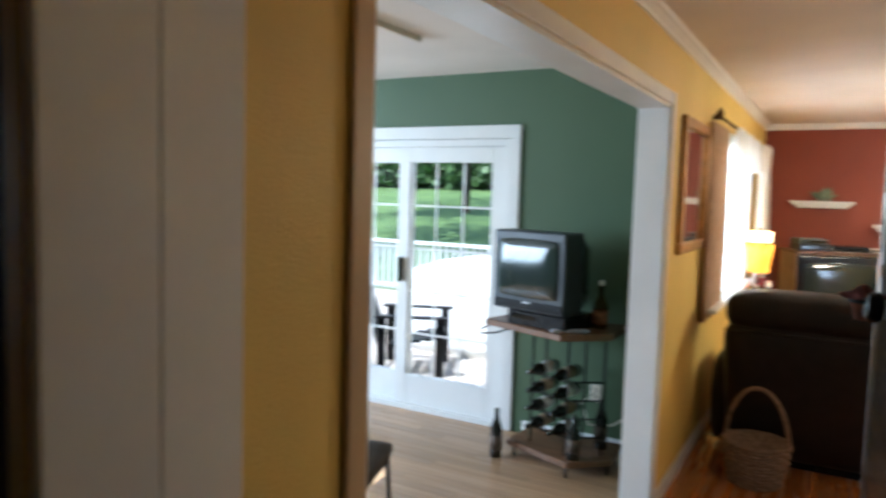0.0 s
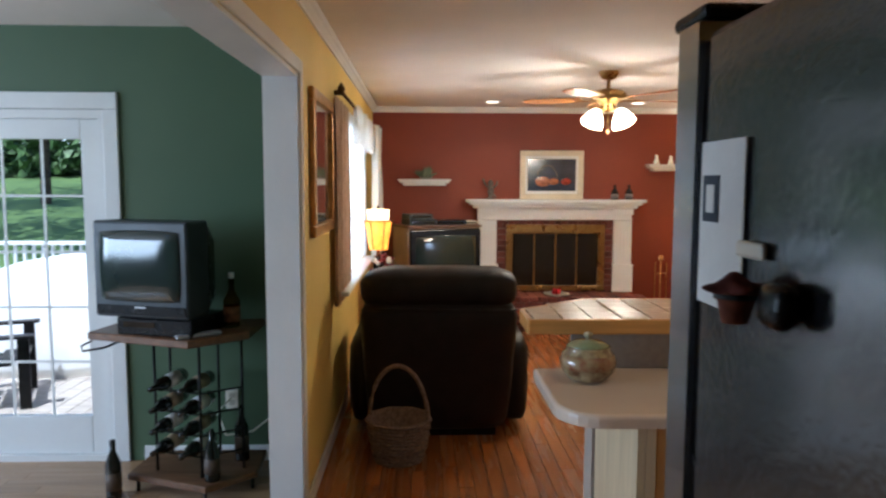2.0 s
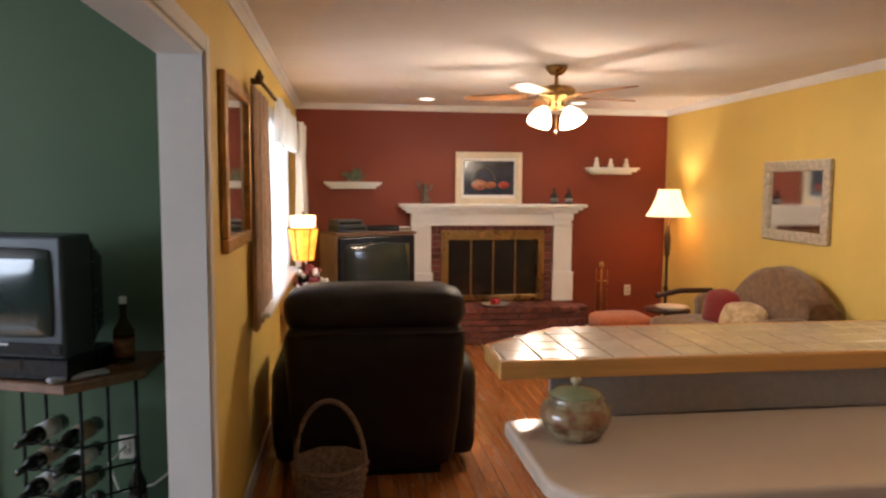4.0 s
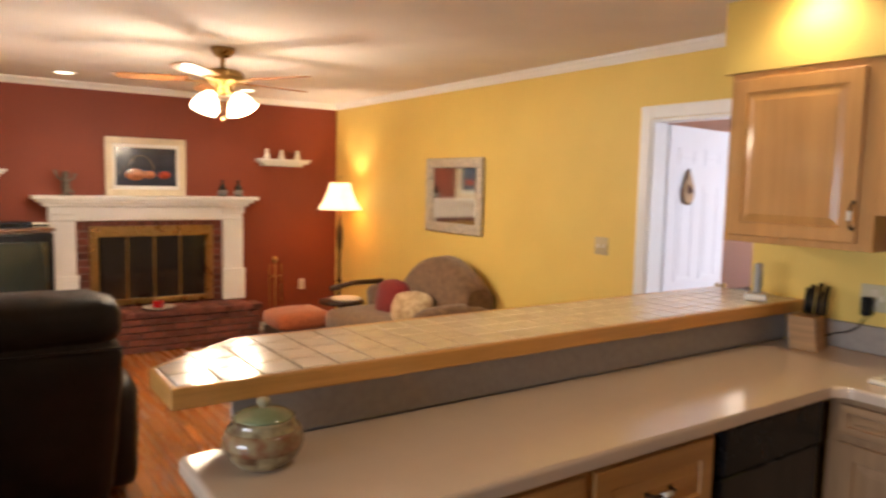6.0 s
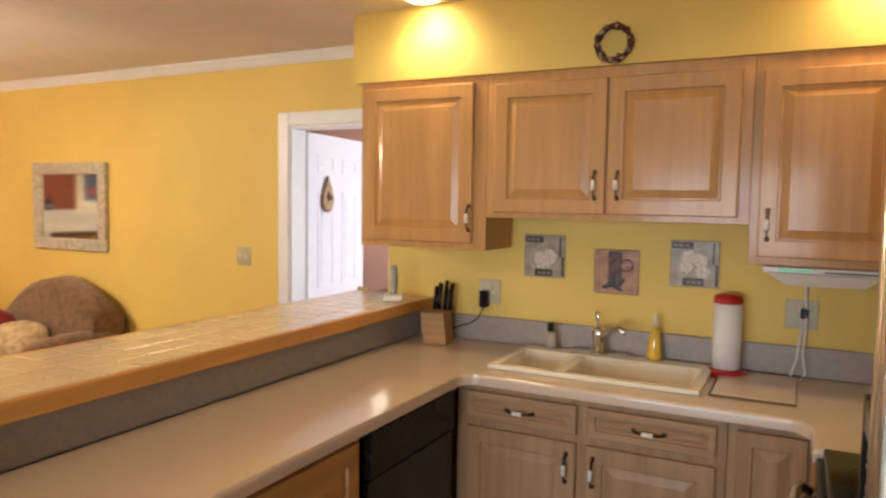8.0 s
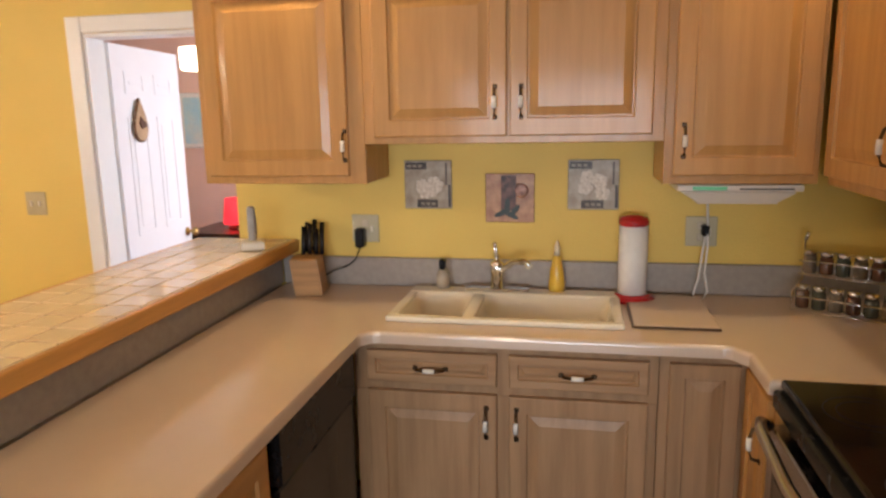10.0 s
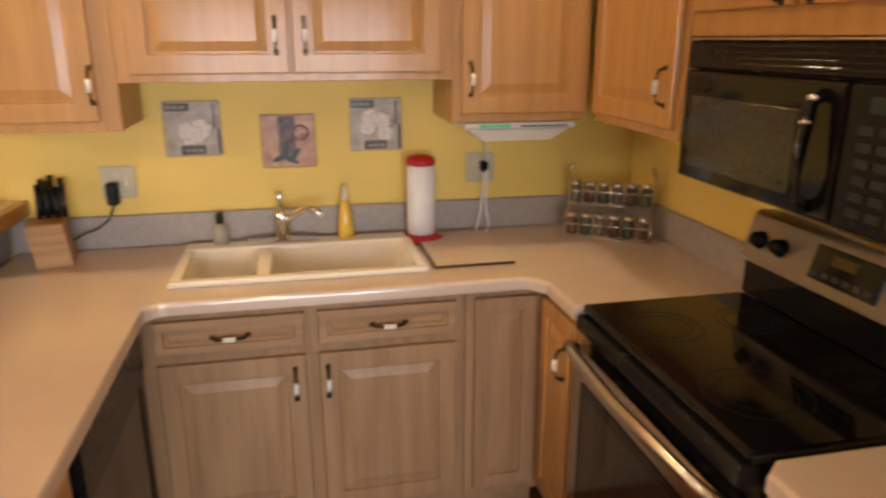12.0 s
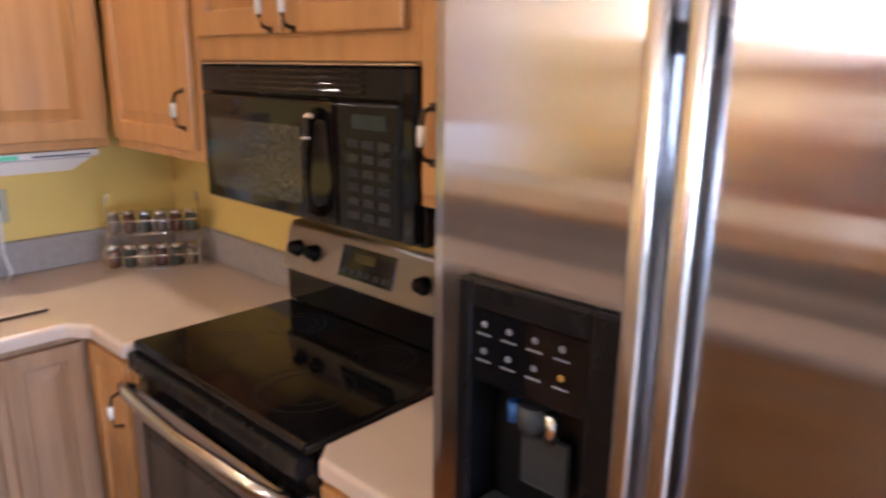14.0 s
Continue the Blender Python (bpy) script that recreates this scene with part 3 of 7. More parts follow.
pn = part("pane", B((-2.62, -0.55, 2.64, -1.75, 0.45, 2.65)), PANE, sk)
pn.visible_shadow = False
# roof beam in the sunroom
solid("beam", B((-1.42, -3.3, 2.40, -1.24, 1.35, 2.468), bevel=0.004), CEIL, "painted ceiling beam end", "beam")

# ---------------------------------------------------------------- living-room window
wn = thing("window_3", "white double-hung living-room window", "window", kind="structure")
part("window_frame", B((-0.135, WY0 + 0.003, WZ0 + 0.003, -0.03, WY0 + 0.05, WZ1 - 0.003), (-0.135, WY1 - 0.05, WZ0 + 0.003, -0.03, WY1 - 0.003, WZ1 - 0.003),
                       (-0.135, WY0 + 0.05, WZ1 - 0.05, -0.03, WY1 - 0.05, WZ1 - 0.003), (-0.135, WY0 + 0.05, WZ0 + 0.003, -0.03, WY1 - 0.05, WZ0 + 0.05),
                       (-0.12, 3.99, WZ0 + 0.05, -0.04, 4.06, WZ1 - 0.05), (-0.10, WY0 + 0.05, 1.46, -0.05, WY1 - 0.05, 1.50)), WHITE, wn)
part("window_sill", B((-0.03, WY0 - 0.1, WZ0 - 0.03, 0.09, WY1 + 0.1, WZ0 - 0.002), bevel=0.006), WHITE, wn)
part("casing", B((0.002, WY0 - 0.07, WZ0, 0.016, WY0 + 0.004, WZ1 + 0.07), (0.002, WY1 - 0.004, WZ0, 0.016, WY1 + 0.07, WZ1 + 0.07), (0.002, WY0 + 0.005, WZ1 - 0.004, 0.016, WY1 - 0.005, WZ1 + 0.07)), WHITE, wn)
for a, b in ((WY0 + 0.05, 3.99), (4.06, WY1 - 0.05)):
    g = part("pane", B((-0.085, a, WZ0 + 0.05, -0.079, b, WZ1 - 0.05)), PANE, wn)
    g.visible_shadow = False


def drape(y0, y1, z0, z1, x, folds, amp):
    """A hanging cloth with soft folds, closed at the back."""
    bm = bmesh.new()
    n, rows = folds * 8, 8
    grid = []
    for side in (0, 1):
        for j in range(rows + 1):
            row = []
            for i in range(n + 1):
                u = i / n
                a = amp * (0.7 + 0.3 * math.sin(3 * u * 7)) * math.sin(2 * math.pi * folds * u + 0.3 * j)
                row.append(bm.verts.new((x + a + side * 0.004, y0 + (y1 - y0) * u, z1 + (z0 - z1) * j / rows)))
            grid.append(row)
    for s in (0, 1):
        for j in range(rows):
            for i in range(n):
                q = grid[s * (rows + 1) + j], grid[s * (rows + 1) + j + 1]
                f = bm.faces.new((q[0][i], q[0][i + 1], q[1][i + 1], q[1][i]))
                f.smooth = True
    bmesh.ops.recalc_face_normals(bm, faces=bm.faces)
    return bm


cu = thing("curtain", "tan curtain panel hanging on a dark rod", "curtain", 0, 0, 0)
part("panel", drape(2.70, 3.42, 0.84, 2.10, 0.036, 8, 0.014), CURTAIN, cu)
part("rod", tube([(0.07, 2.76, 2.13), (0.07, 5.5, 2.13)], 0.011), BRONZE, cu)
part("finial", lathe([(0, 0), (0.02, 0.01), (0.024, 0.03), (0.012, 0.05), (0, 0.07)], 12, at=(0.07, 2.76, 2.12)), BRONZE, cu)
part("bracket", B((0.017, 2.83, 2.12, 0.07, 2.85, 2.15)), BRONZE, cu)
sc = thing("sheer_curtain", "white sheer curtain glowing with daylight", "curtain", 0, 0, 0)
part("panel", drape(3.30, 5.10, 0.925, 2.08, 0.012, 16, 0.008), SHEER, sc)
va = thing("sheer_valance", "white sheer scarf valance draped over the window", "valance", 0, 0, 0)
part("scarf", drape(3.45, 5.2, 1.86, 2.13, 0.09, 9, 0.03), SHEER, va)
part("tail", drape(4.95, 5.5, 0.92, 2.12, 0.12, 5, 0.04), SHEER, va)

# ---------------------------------------------------------------- lamps of the place
for x, y in ((1.277, 5.82), (2.81, 5.85)):
    d = thing("recessed_light", "lit recessed ceiling light with a white ring", "ceiling light", x, y, CZ, group="recessed lights")
    part("trim_ring", lathe([(0.095, -0.001), (0.095, -0.008), (0.07, -0.008), (0.068, -0.001)], 28), WHITE, d)
    part("lens", lathe([(0.068, -0.003), (0.066, -0.006), (0, -0.006)], 24), LED2, d)
    lamp("recessed_glow", "SPOT", 10, WARM, look((x, y, CZ - 0.03), (x, y, 0)), radius=0.06, spot=(radians(120), 0.6))
# the one at 1.75, 0.2 is unseen, added to brighten range and counters
KL = ((3.315, 0.78), (3.315, -0.93), (1.75, 0.2))
for x, y in KL:
    d = thing("recessed_light", "bright recessed kitchen ceiling light, real or added as fill", "ceiling light", x, y, CZ, group="recessed lights")
    part("trim_ring", lathe([(0.095, -0.001), (0.095, -0.008), (0.07, -0.008), (0.068, -0.001)], 28), WHITE, d)
    part("lens", lathe([(0.068, -0.003), (0.066, -0.006), (0, -0.006)], 24), LED, d)
    lamp("recessed_glow", "SPOT", (5.5 if y > 0 else 4) if x > 3 else 7.5, WARM, look((x, y, CZ - 0.03), (x, y, 0)), radius=0.06, spot=(radians(150), 0.5))

# ---------------------------------------------------------------- kitchen cabinets


def raised_panel(w, h):
    """A raised-panel cabinet door, front towards -y, 2 cm thick: moulded frame, groove, bevelled field."""
    s = min(0.058, w * 0.22, h * 0.26)
    bm = B((0, -0.02, 0, w, 0, h))
    front = [f for f in bm.faces if f.normal.y < -0.9]
    edge = list(front[0].edges)
    r = min(0.03, (w - 2 * s) * 0.25, (h - 2 * s) * 0.25)
    for thick, depth in ((s, 0.0), (0.004, -0.009), (0.006, 0.0), (r, 0.008)):
        bmesh.ops.inset_region(bm, faces=front, thickness=thick, depth=depth, use_even_offset=True)
    bmesh.ops.bevel(bm, geom=edge, offset=0.005, segments=2, affect="EDGES", profile=0.5)
    return bm


def pull(parent, x, z, upright=True):
    """A bronze bail pull with a white porcelain grip."""
    L = 0.052
    pts = [(-L, 0, 0), (-L * 0.86, -0.022, 0), (-0.02, -0.03, 0), (0.02, -0.03, 0), (L * 0.86, -0.022, 0), (L, 0, 0)]
    if upright:
        pts = [(p[2], p[1], p[0]) for p in pts]
    bm = tube([(x + p[0], -0.02 + p[1], z + p[2]) for p in pts], 0.005, seg=6)
    for q in (pts[0], pts[-1]):
        box(bm, x + q[0] - 0.008, -0.024, z + q[2] - 0.008, x + q[0] + 0.008, -0.019, z + q[2] + 0.008, bevel=0.002)
    part("handle", bm, BRONZE, parent, "dark bronze handle")
    d = (0, 0, 0.019) if upright else (0.019, 0, 0)
    part("grip", tube([(x - d[0], -0.05, z - d[2]), (x, -0.0512, z), (x + d[0], -0.05, z + d[2])], 0.0085, seg=8), PORCELAIN, parent, "white porcelain grip")


def cabinet(name, label, m, w, h, d, fronts, mat, math_h, base=False, group="", hollow=False):
    """fronts: x0, x1, z0, z1, pull's x and z or None, upright. Front face at y = 0, body behind it."""
    c = thing(name, label, "cabinet", group=group)
    c.matrix_world = m
    kick = 0.10 if base else 0
    bm = B((0, 0.002, kick, w, d, 0.70 if hollow else h), bevel=0.002)
    if hollow:
        for nm, q in (("apron", (0, 0.002, w, 0.022)), ("side_panel", (0, 0.0222, 0.018, d)), ("side_panel", (w - 0.018, 0.0222, w, d)), ("back_panel", (0.0182, d - 0.018, w - 0.0182, d))):
            part(nm, B((q[0], q[1], 0.7002, q[2], q[3], h)), mat, c)
    if base:
        box(bm, 0.0, 0.07, 0, w, d, kick)
    part("body", bm, mat, c)
    for x0, x1, z0, z1, hx, hz, up in fronts:
        lying = (x1 - x0) > 1.6 * (z1 - z0)
        f = part("drawer_front" if lying else "cabinet_door", raised_panel(x1 - x0, z1 - z0), math_h if lying else mat, c)
        f.location = (x0, 0, z0)
        if hx is not None:
            pull(f, hx - x0, hz - z0, up)
    return c


UP = "light oak wall cabinet with raised-panel doors"
LO = "pickled oak base cabinet with raised-panel fronts"
SF = 3.43  # face of the wall cabinets on the sink wall


def on_sink(y, x, z):
    return pose(x, y, z, 0, 0, -90)


cabinet("wall_cabinet", UP, on_sink(1.16, SF, 1.372), 0.64, 0.748, 0.315, [(0.03, 0.58, 0.03, 0.718, 0.57, 0.14, True)], OAK, OAKH, group="wall cabinets")
cabinet("wall_cabinet", "short light oak wall cabinet above the sink", on_sink(0.52, SF, 1.515), 1.04, 0.605, 0.315,
        [(0.04, 0.515, 0.025, 0.56, 0.475, 0.14, True), (0.525, 1.0, 0.025, 0.56, 0.565, 0.14, True)], OAK, OAKH, group="wall cabinets")
cabinet("wall_cabinet", UP, on_sink(-0.52, SF, 1.372), 0.485, 0.748, 0.315, [(0.03, 0.465, 0.03, 0.69, 0.06, 0.145, True)], OAK, OAKH, group="wall cabinets")
RF = YB + 0.33
cabinet("wall_cabinet", UP, pose(3.43 - 0.005, RF, 1.372, 0, 0, 180), 0.575, 0.748, 0.325, [(0.02, 0.55, 0.03, 0.69, 0.51, 0.145, True)], OAK, OAKH, group="wall cabinets")
cabinet("wall_cabinet", "short light oak cabinet above the microwave", pose(2.845, RF, 1.65, 0, 0, 180), 0.84, 0.47, 0.325,
        [(0.03, 0.412, 0.06, 0.44, 0.375, 0.12, True), (0.428, 0.81, 0.06, 0.44, 0.465, 0.12, True)], OAK, OAKH, group="wall cabinets")
cabinet("wall_cabinet", UP, pose(2.003, RF, 1.372, 0, 0, 180), 0.272, 0.748, 0.325, [(0.02, 0.25, 0.03, 0.718, 0.05, 0.145, True)], OAK, OAKH, group="wall cabinets")
cabinet("wall_cabinet", "light oak cabinet above the refrigerator", pose(1.73, RF, 1.80, 0, 0, 180), 0.88, 0.32, 0.325,
        [(0.03, 0.43, 0.02, 0.30, 0.39, 0.07, True), (0.45, 0.85, 0.02, 0.30, 0.49, 0.07, True)], OAK, OAKH, group="wall cabinets")

BF = 3.145  # face of the base cabinets on the sink wall
cabinet("base_cabinet", LO, on_sink(0.50, BF, 0), 1.0, 0.872, 0.58,
        [(0.05, 0.49, 0.735, 0.845, 0.27, 0.79, False), (0.53, 0.97, 0.735, 0.845, 0.75, 0.79, False),
         (0.05, 0.49, 0.14, 0.705, 0.455, 0.61, True), (0.53, 0.97, 0.14, 0.705, 0.555, 0.61, True)], OAKB, OAKBH, True, group="base cabinets", hollow=True)
cabinet("base_cabinet", "narrow pickled oak corner base cabinet", on_sink(-0.502, BF, 0), 0.27, 0.872, 0.58, [(0.03, 0.24, 0.14, 0.845, None, None, True)], OAKB, OAKBH, True, group="base cabinets")
cabinet("base_cabinet", "narrow light oak base cabinet beside the range", pose(3.143, -0.772, 0, 0, 0, 180), 0.295, 0.872, 0.57, [(0.02, 0.27, 0.14, 0.845, 0.235, 0.70, True)], OAK, OAKH, True, group="base cabinets")
cabinet("base_cabinet", "light oak drawer cabinet between range and refrigerator", pose(2.05, -0.80, 0, 0, 0, 180), 0.322, 0.872, 0.57,
        [(0.02, 0.285, 0.68, 0.845, 0.15, 0.77, False), (0.02, 0.285, 0.14, 0.66, 0.06, 0.58, True)], OAK, OAKH, True, group="base cabinets")
cabinet("base_cabinet", "light oak peninsula cabinet with three drawers", pose(1.255, 0.50, 0), 1.195, 0.872, 0.50,
        [(x0, x1, z0, z1, (x0 + x1) / 2, (z0 + z1) / 2 + 0.005, False) for z0, z1 in ((0.62, 0.845), (0.38, 0.60), (0.14, 0.36)) for x0, x1 in ((0.03, 0.605), (0.645, 1.165))], OAK, OAKH, True, group="base cabinets")
solid("trim_filler_panel", B((1.221, 0.50, 0.0, 1.253, 0.522, 0.872), bevel=0.002), shader("cream_panel", (0.62, 0.49, 0.30), rough=0.5, vary=0.08, scale=3, stretch=(8, 8, 1)), "cream wooden filler panel of the peninsula", "panel")

# dishwasher in the peninsula
dwm = thing("dishwasher", "black dishwasher built in under the counter", "dishwasher", 2.456, 0.50, 0)
part("body", B((0, 0.01, 0.10, 0.605, 0.50, 0.868)), BLACKP, dwm)
part("door", B((0.004, -0.022, 0.12, 0.601, 0.008, 0.70), bevel=0.006), BLACKG, dwm)
part("control_panel", B((0.004, -0.03, 0.705, 0.601, 0.008, 0.865), bevel=0.008), BLACKP, dwm)
part("toe_panel", B((0.004, 0.05, 0.0, 0.601, 0.07, 0.098)), BLACKP, dwm)

# continuous worktop with a rolled front edge


def arc(cx, cy, r, a0, a1, n=5):
    return [(cx + r * math.cos(radians(a0 + (a1 - a0) * i / n)), cy + r * math.sin(radians(a0 + (a1 - a0) * i / n))) for i in range(n + 1)]


outline = ([(XS - 0.002, YB + 0.002), (XS - 0.002, 1.0)] + [(0.97, 1.0), (0.96, 0.985)] + arc(1.10, 0.60, 0.14, 180, 270, 7)
           + [(3.05, 0.455)] + arc(3.05, 0.395, 0.06, 90, 0, 4) + arc(3.05 + 0.02, -0.68, 0.04, 0, -45, 3) + [(3.05, -0.742), (2.843, -0.745), (2.843, YB + 0.002)])
wt = thing("worktop", "beige laminate worktop with a rolled edge", "worktop", 0, 0, 0)
# the sink's hole is left open: two bands beside it, one in front, one behind
SX0, SX1, SY0, SY1 = 3.24, 3.66, -0.385, 0.395


bmw = prism(outline, 0.874, 0.914)
topf = [f for f in bmw.faces if f.normal.z > 0.9][0]
bmesh.ops.bevel(bmw, geom=list(topf.edges), offset=0.014, segments=4, affect="EDGES", profile=0.5)
cut = bmesh.ops.bisect_plane
for co, no in (((SX0, 0, 0), (1, 0, 0)), ((SX1, 0, 0), (1, 0, 0)), ((0, SY0, 0), (0, 1, 0)), ((0, SY1, 0), (0, 1, 0))):
    cut(bmw, geom=list(bmw.verts) + list(bmw.edges) + list(bmw.faces), plane_co=co, plane_no=no)
dead = [f for f in bmw.faces if abs(f.normal.z) > 0.9 and SX0 < f.calc_center_median().x < SX1 and SY0 < f.calc_center_median().y < SY1]
bmesh.ops.delete(bmw, geom=dead, context="FACES")
part("slab", bmw, LAMINATE, wt)
part("backsplash", B((XS - 0.022, YB + 0.022, 0.915, XS - 0.002, 1.0, 1.035), bevel=0.004), SPLASH, wt, "grey laminate backsplash")
part("backsplash", B((2.845, YB + 0.002, 0.915, XS - 0.002, YB + 0.021, 1.035), bevel=0.004), SPLASH, wt, "grey laminate backsplash")
w2 = thing("worktop", "small beige laminate worktop beside the refrigerator", "worktop", 0, 0, 0)
bm2 = prism([(1.746, YB + 0.002), (2.056, YB + 0.002), (2.056, -0.815), (2.02, -0.772), (1.746, -0.768)], 0.874, 0.914)
tf = [f for f in bm2.faces if f.normal.z > 0.9][0]
bmesh.ops.bevel(bm2, geom=list(tf.edges), offset=0.012, segments=4, affect="EDGES", profile=0.5)
part("slab", bm2, LAMINATE, w2)
part("backsplash", B((1.75, YB + 0.002, 0.915, 2.05, YB + 0.02, 1.035), bevel=0.004), SPLASH, w2, "grey laminate backsplash")

# peninsula: low wall, riser, raised tiled bar
solid("wall_peninsula", B((1.19, 1.022, 0, XS, 1.14, 1.054)), shader("greige_paint", (0.44, 0.37, 0.30), rough=0.6, vary=0.04, scale=3, bump=0.08, bscale=120), "low painted wall carrying the raised bar", "low wall")
solid("trim_riser", B((1.10, 1.003, 0.916, XS - 0.024, 1.02, 1.054)), SPLASH, "grey laminate riser behind the peninsula worktop", "riser")
solid("trim_end_panel", B((1.196, 0.50, 0.0, 1.219, 1.0, 0.872)), shader("cream_panel", (0.62, 0.49, 0.30), rough=0.5, vary=0.08, scale=3, stretch=(8, 8, 1)), "cream wooden end panel of the peninsula", "panel")
bar = thing("bar_top", "raised breakfast bar with cream tiles and an oak edge", "bar", 0, 0, 0)
BZ, BX, BY0, BY1 = 1.105, 0.93, 0.93, 1.40
part("board", prism([(BX + 0.02, BY0 + 0.022), (XS - 0.004, BY0 + 0.022), (XS - 0.004, BY1 - 0.02), (1.245, BY1 - 0.02), (BX + 0.02, 1.152)], 1.056, BZ - 0.012), GROUT, bar, "brown grout bed")
part("edge", B((BX, BY0, 1.05, XS - 0.004, BY0 + 0.0215, BZ), bevel=0.006, seg=2), EDGE, bar, "rounded oak edge")
part("edge", B((BX, BY0 + 0.022, 1.05, BX + 0.0195, 1.155, BZ), bevel=0.006, seg=2), EDGE, bar, "rounded oak edge")
part("edge", B((1.24, BY1 - 0.0195, 1.05, XS - 0.004, BY1, BZ), bevel=0.006, seg=2), EDGE, bar, "rounded oak edge")
part("edge", prism([(BX, 1.156), (BX + 0.0195, 1.156), (1.247, BY1 - 0.019), (1.239, BY1), (1.23, BY1)], 1.05, BZ, bevel=0.004), EDGE, bar, "rounded oak edge")

# ---------------------------------------------------------------- sink
sk2 = thing("sink", "bisque double-bowl kitchen sink set in the worktop", "sink", 0, 0, 0)


def bowl(x0, y0, x1, y1, z0, z1, parent):
    bm = bmesh.new()
    rings = []
    for inset, z in ((0, z1), (0.012, z1 - 0.03), (0.02, z0 + 0.03), (0.05, z0)):
        r = 0.05
        pts = []
        for cx, cy, a in ((x1 - inset - r, y1 - inset - r, 0), (x0 + inset + r, y1 - inset - r, 90), (x0 + inset + r, y0 + inset + r, 180), (x1 - inset - r, y0 + inset + r, 270)):
            pts += arc(cx, cy, r, a, a + 90, 4)
        rings.append([bm.verts.new((x, y, z)) for x, y in pts])
    n = len(rings[0])
    for a, b in zip(rings, rings[1:]):
        for i in range(n):
            f = bm.faces.new((a[i], b[i], b[(i + 1) % n], a[(i + 1) % n]))
            f.smooth = True
    bm.faces.new(rings[-1])
    return part("bowl", bm, SINKM, parent)


rim = B((3.225, -0.40, 0.9145, 3.262, 0.41, 0.934), (3.585, -0.40, 0.9145, 3.675, 0.41, 0.934), (3.262, 0.375, 0.9145, 3.585, 0.41, 0.934), (3.262, -0.40, 0.9145, 3.585, -0.365, 0.934),
        (3.262, 0.105, 0.90, 3.585, 0.15, 0.930), bevel=0.007, seg=3)
part("rim", rim, SINKM, sk2)
bowl(3.258, 0.145, 3.589, 0.38, 0.74, 0.928, sk2)
bowl(3.258, -0.37, 3.589, 0.11, 0.74, 0.928, sk2)
part("drain", lathe([(0.045, 0.742), (0.045, 0.746), (0.02, 0.743), (0, 0.743)], 20, at=(3.43, -0.13, 0)), CHROME, sk2)
fa = thing("faucet", "chrome single-lever kitchen faucet", "faucet", 3.625, 0.065, 0.934)
part("base_plate", B((-0.028, -0.125, 0, 0.028, 0.125, 0.012), bevel=0.005, seg=2), CHROME, fa)
part("body", lathe([(0.026, 0.012), (0.024, 0.07), (0.028, 0.075), (0.026, 0.11), (0.012, 0.125), (0, 0.127)], 18), CHROME, fa)
part("spout", tube([(0, 0, 0.05), (-0.03, -0.03, 0.10), (-0.07, -0.075, 0.135), (-0.11, -0.12, 0.14), (-0.125, -0.135, 0.125)], 0.012, seg=12), CHROME, fa)
part("lever", tube([(0, 0, 0.12), (0.0, 0.004, 0.155), (-0.01, 0.008, 0.19)], 0.008, seg=8), CHROME, fa)

# things on the sink ledge and counter
sp = thing("soap_pump", "small clear soap pump with a black top", "soap dispenser", 3.655, 0.285, 0.934)
part("bottle", lathe([(0.026, 0), (0.027, 0.05), (0.02, 0.065), (0.014, 0.075)], 16), shader("cloudy_plastic", (0.42, 0.36, 0.28), rough=0.2, vary=0.1), sp)
part("pump", B((-0.03, -0.012, 0.076, 0.012, 0.012, 0.118), bevel=0.006), BLACKP, sp)
ds = thing("dish_soap", "yellow dish soap bottle with a clear cap", "bottle", 3.655, -0.165, 0.934)
part("bottle", lathe([(0.030, 0), (0.032, 0.02), (0.026, 0.08), (0.014, 0.135), (0.011, 0.14)], 16), shader("yellow_soap", (0.75, 0.48, 0.06), rough=0.15, vary=0.05, coat=0.4), ds)
part("cap", lathe([(0.012, 0.14), (0.012, 0.17), (0.006, 0.19), (0, 0.20)], 12), shader("pale_cap", (0.72, 0.66, 0.5), rough=0.3), ds)
pt = thing("paper_towel_holder", "paper towel roll on a red holder", "paper towel holder", 3.63, -0.447, 0.914)
part("base", lathe([(0.086, 0), (0.086, 0.012), (0.06, 0.022), (0.02, 0.026), (0, 0.026)], 28), REDP, pt)
part("roll", lathe([(0.018, 0.027), (0.053, 0.027), (0.0535, 0.15), (0.053, 0.285), (0.018, 0.285)], 32), PAPER, pt)
part("cap", lathe([(0.0, 0.286), (0.054, 0.286), (0.057, 0.298), (0.05, 0.315), (0.02, 0.325), (0, 0.325)], 28), REDP, pt)
cb = thing("cutting_board", "beige laminate cutting board lying on the worktop", "cutting board", 3.26, -0.70, 0.914)
part("board", B((0, 0, 0.001, 0.40, 0.27, 0.012), bevel=0.003), LAMINATE, cb)
part("edge", B((-0.006, -0.002, 0.001, -0.001, 0.272, 0.010), (-0.001, 0.271, 0.001, 0.40, 0.277, 0.010)), BRONZE, cb, "dark edge strip")
kb2 = thing("knife_block", "wooden knife block full of black-handled knives", "knife block", 3.60, 0.82, 0.914, -80)
bmk = prism([(-0.055, -0.075), (0.055, -0.075), (0.055, 0.05), (-0.055, 0.05)], 0, 0.15, bevel=0.004)
for v in bmk.verts:
    v.co.x -= 0.12 * v.co.z
part("block", bmk, KNIFEW, kb2)
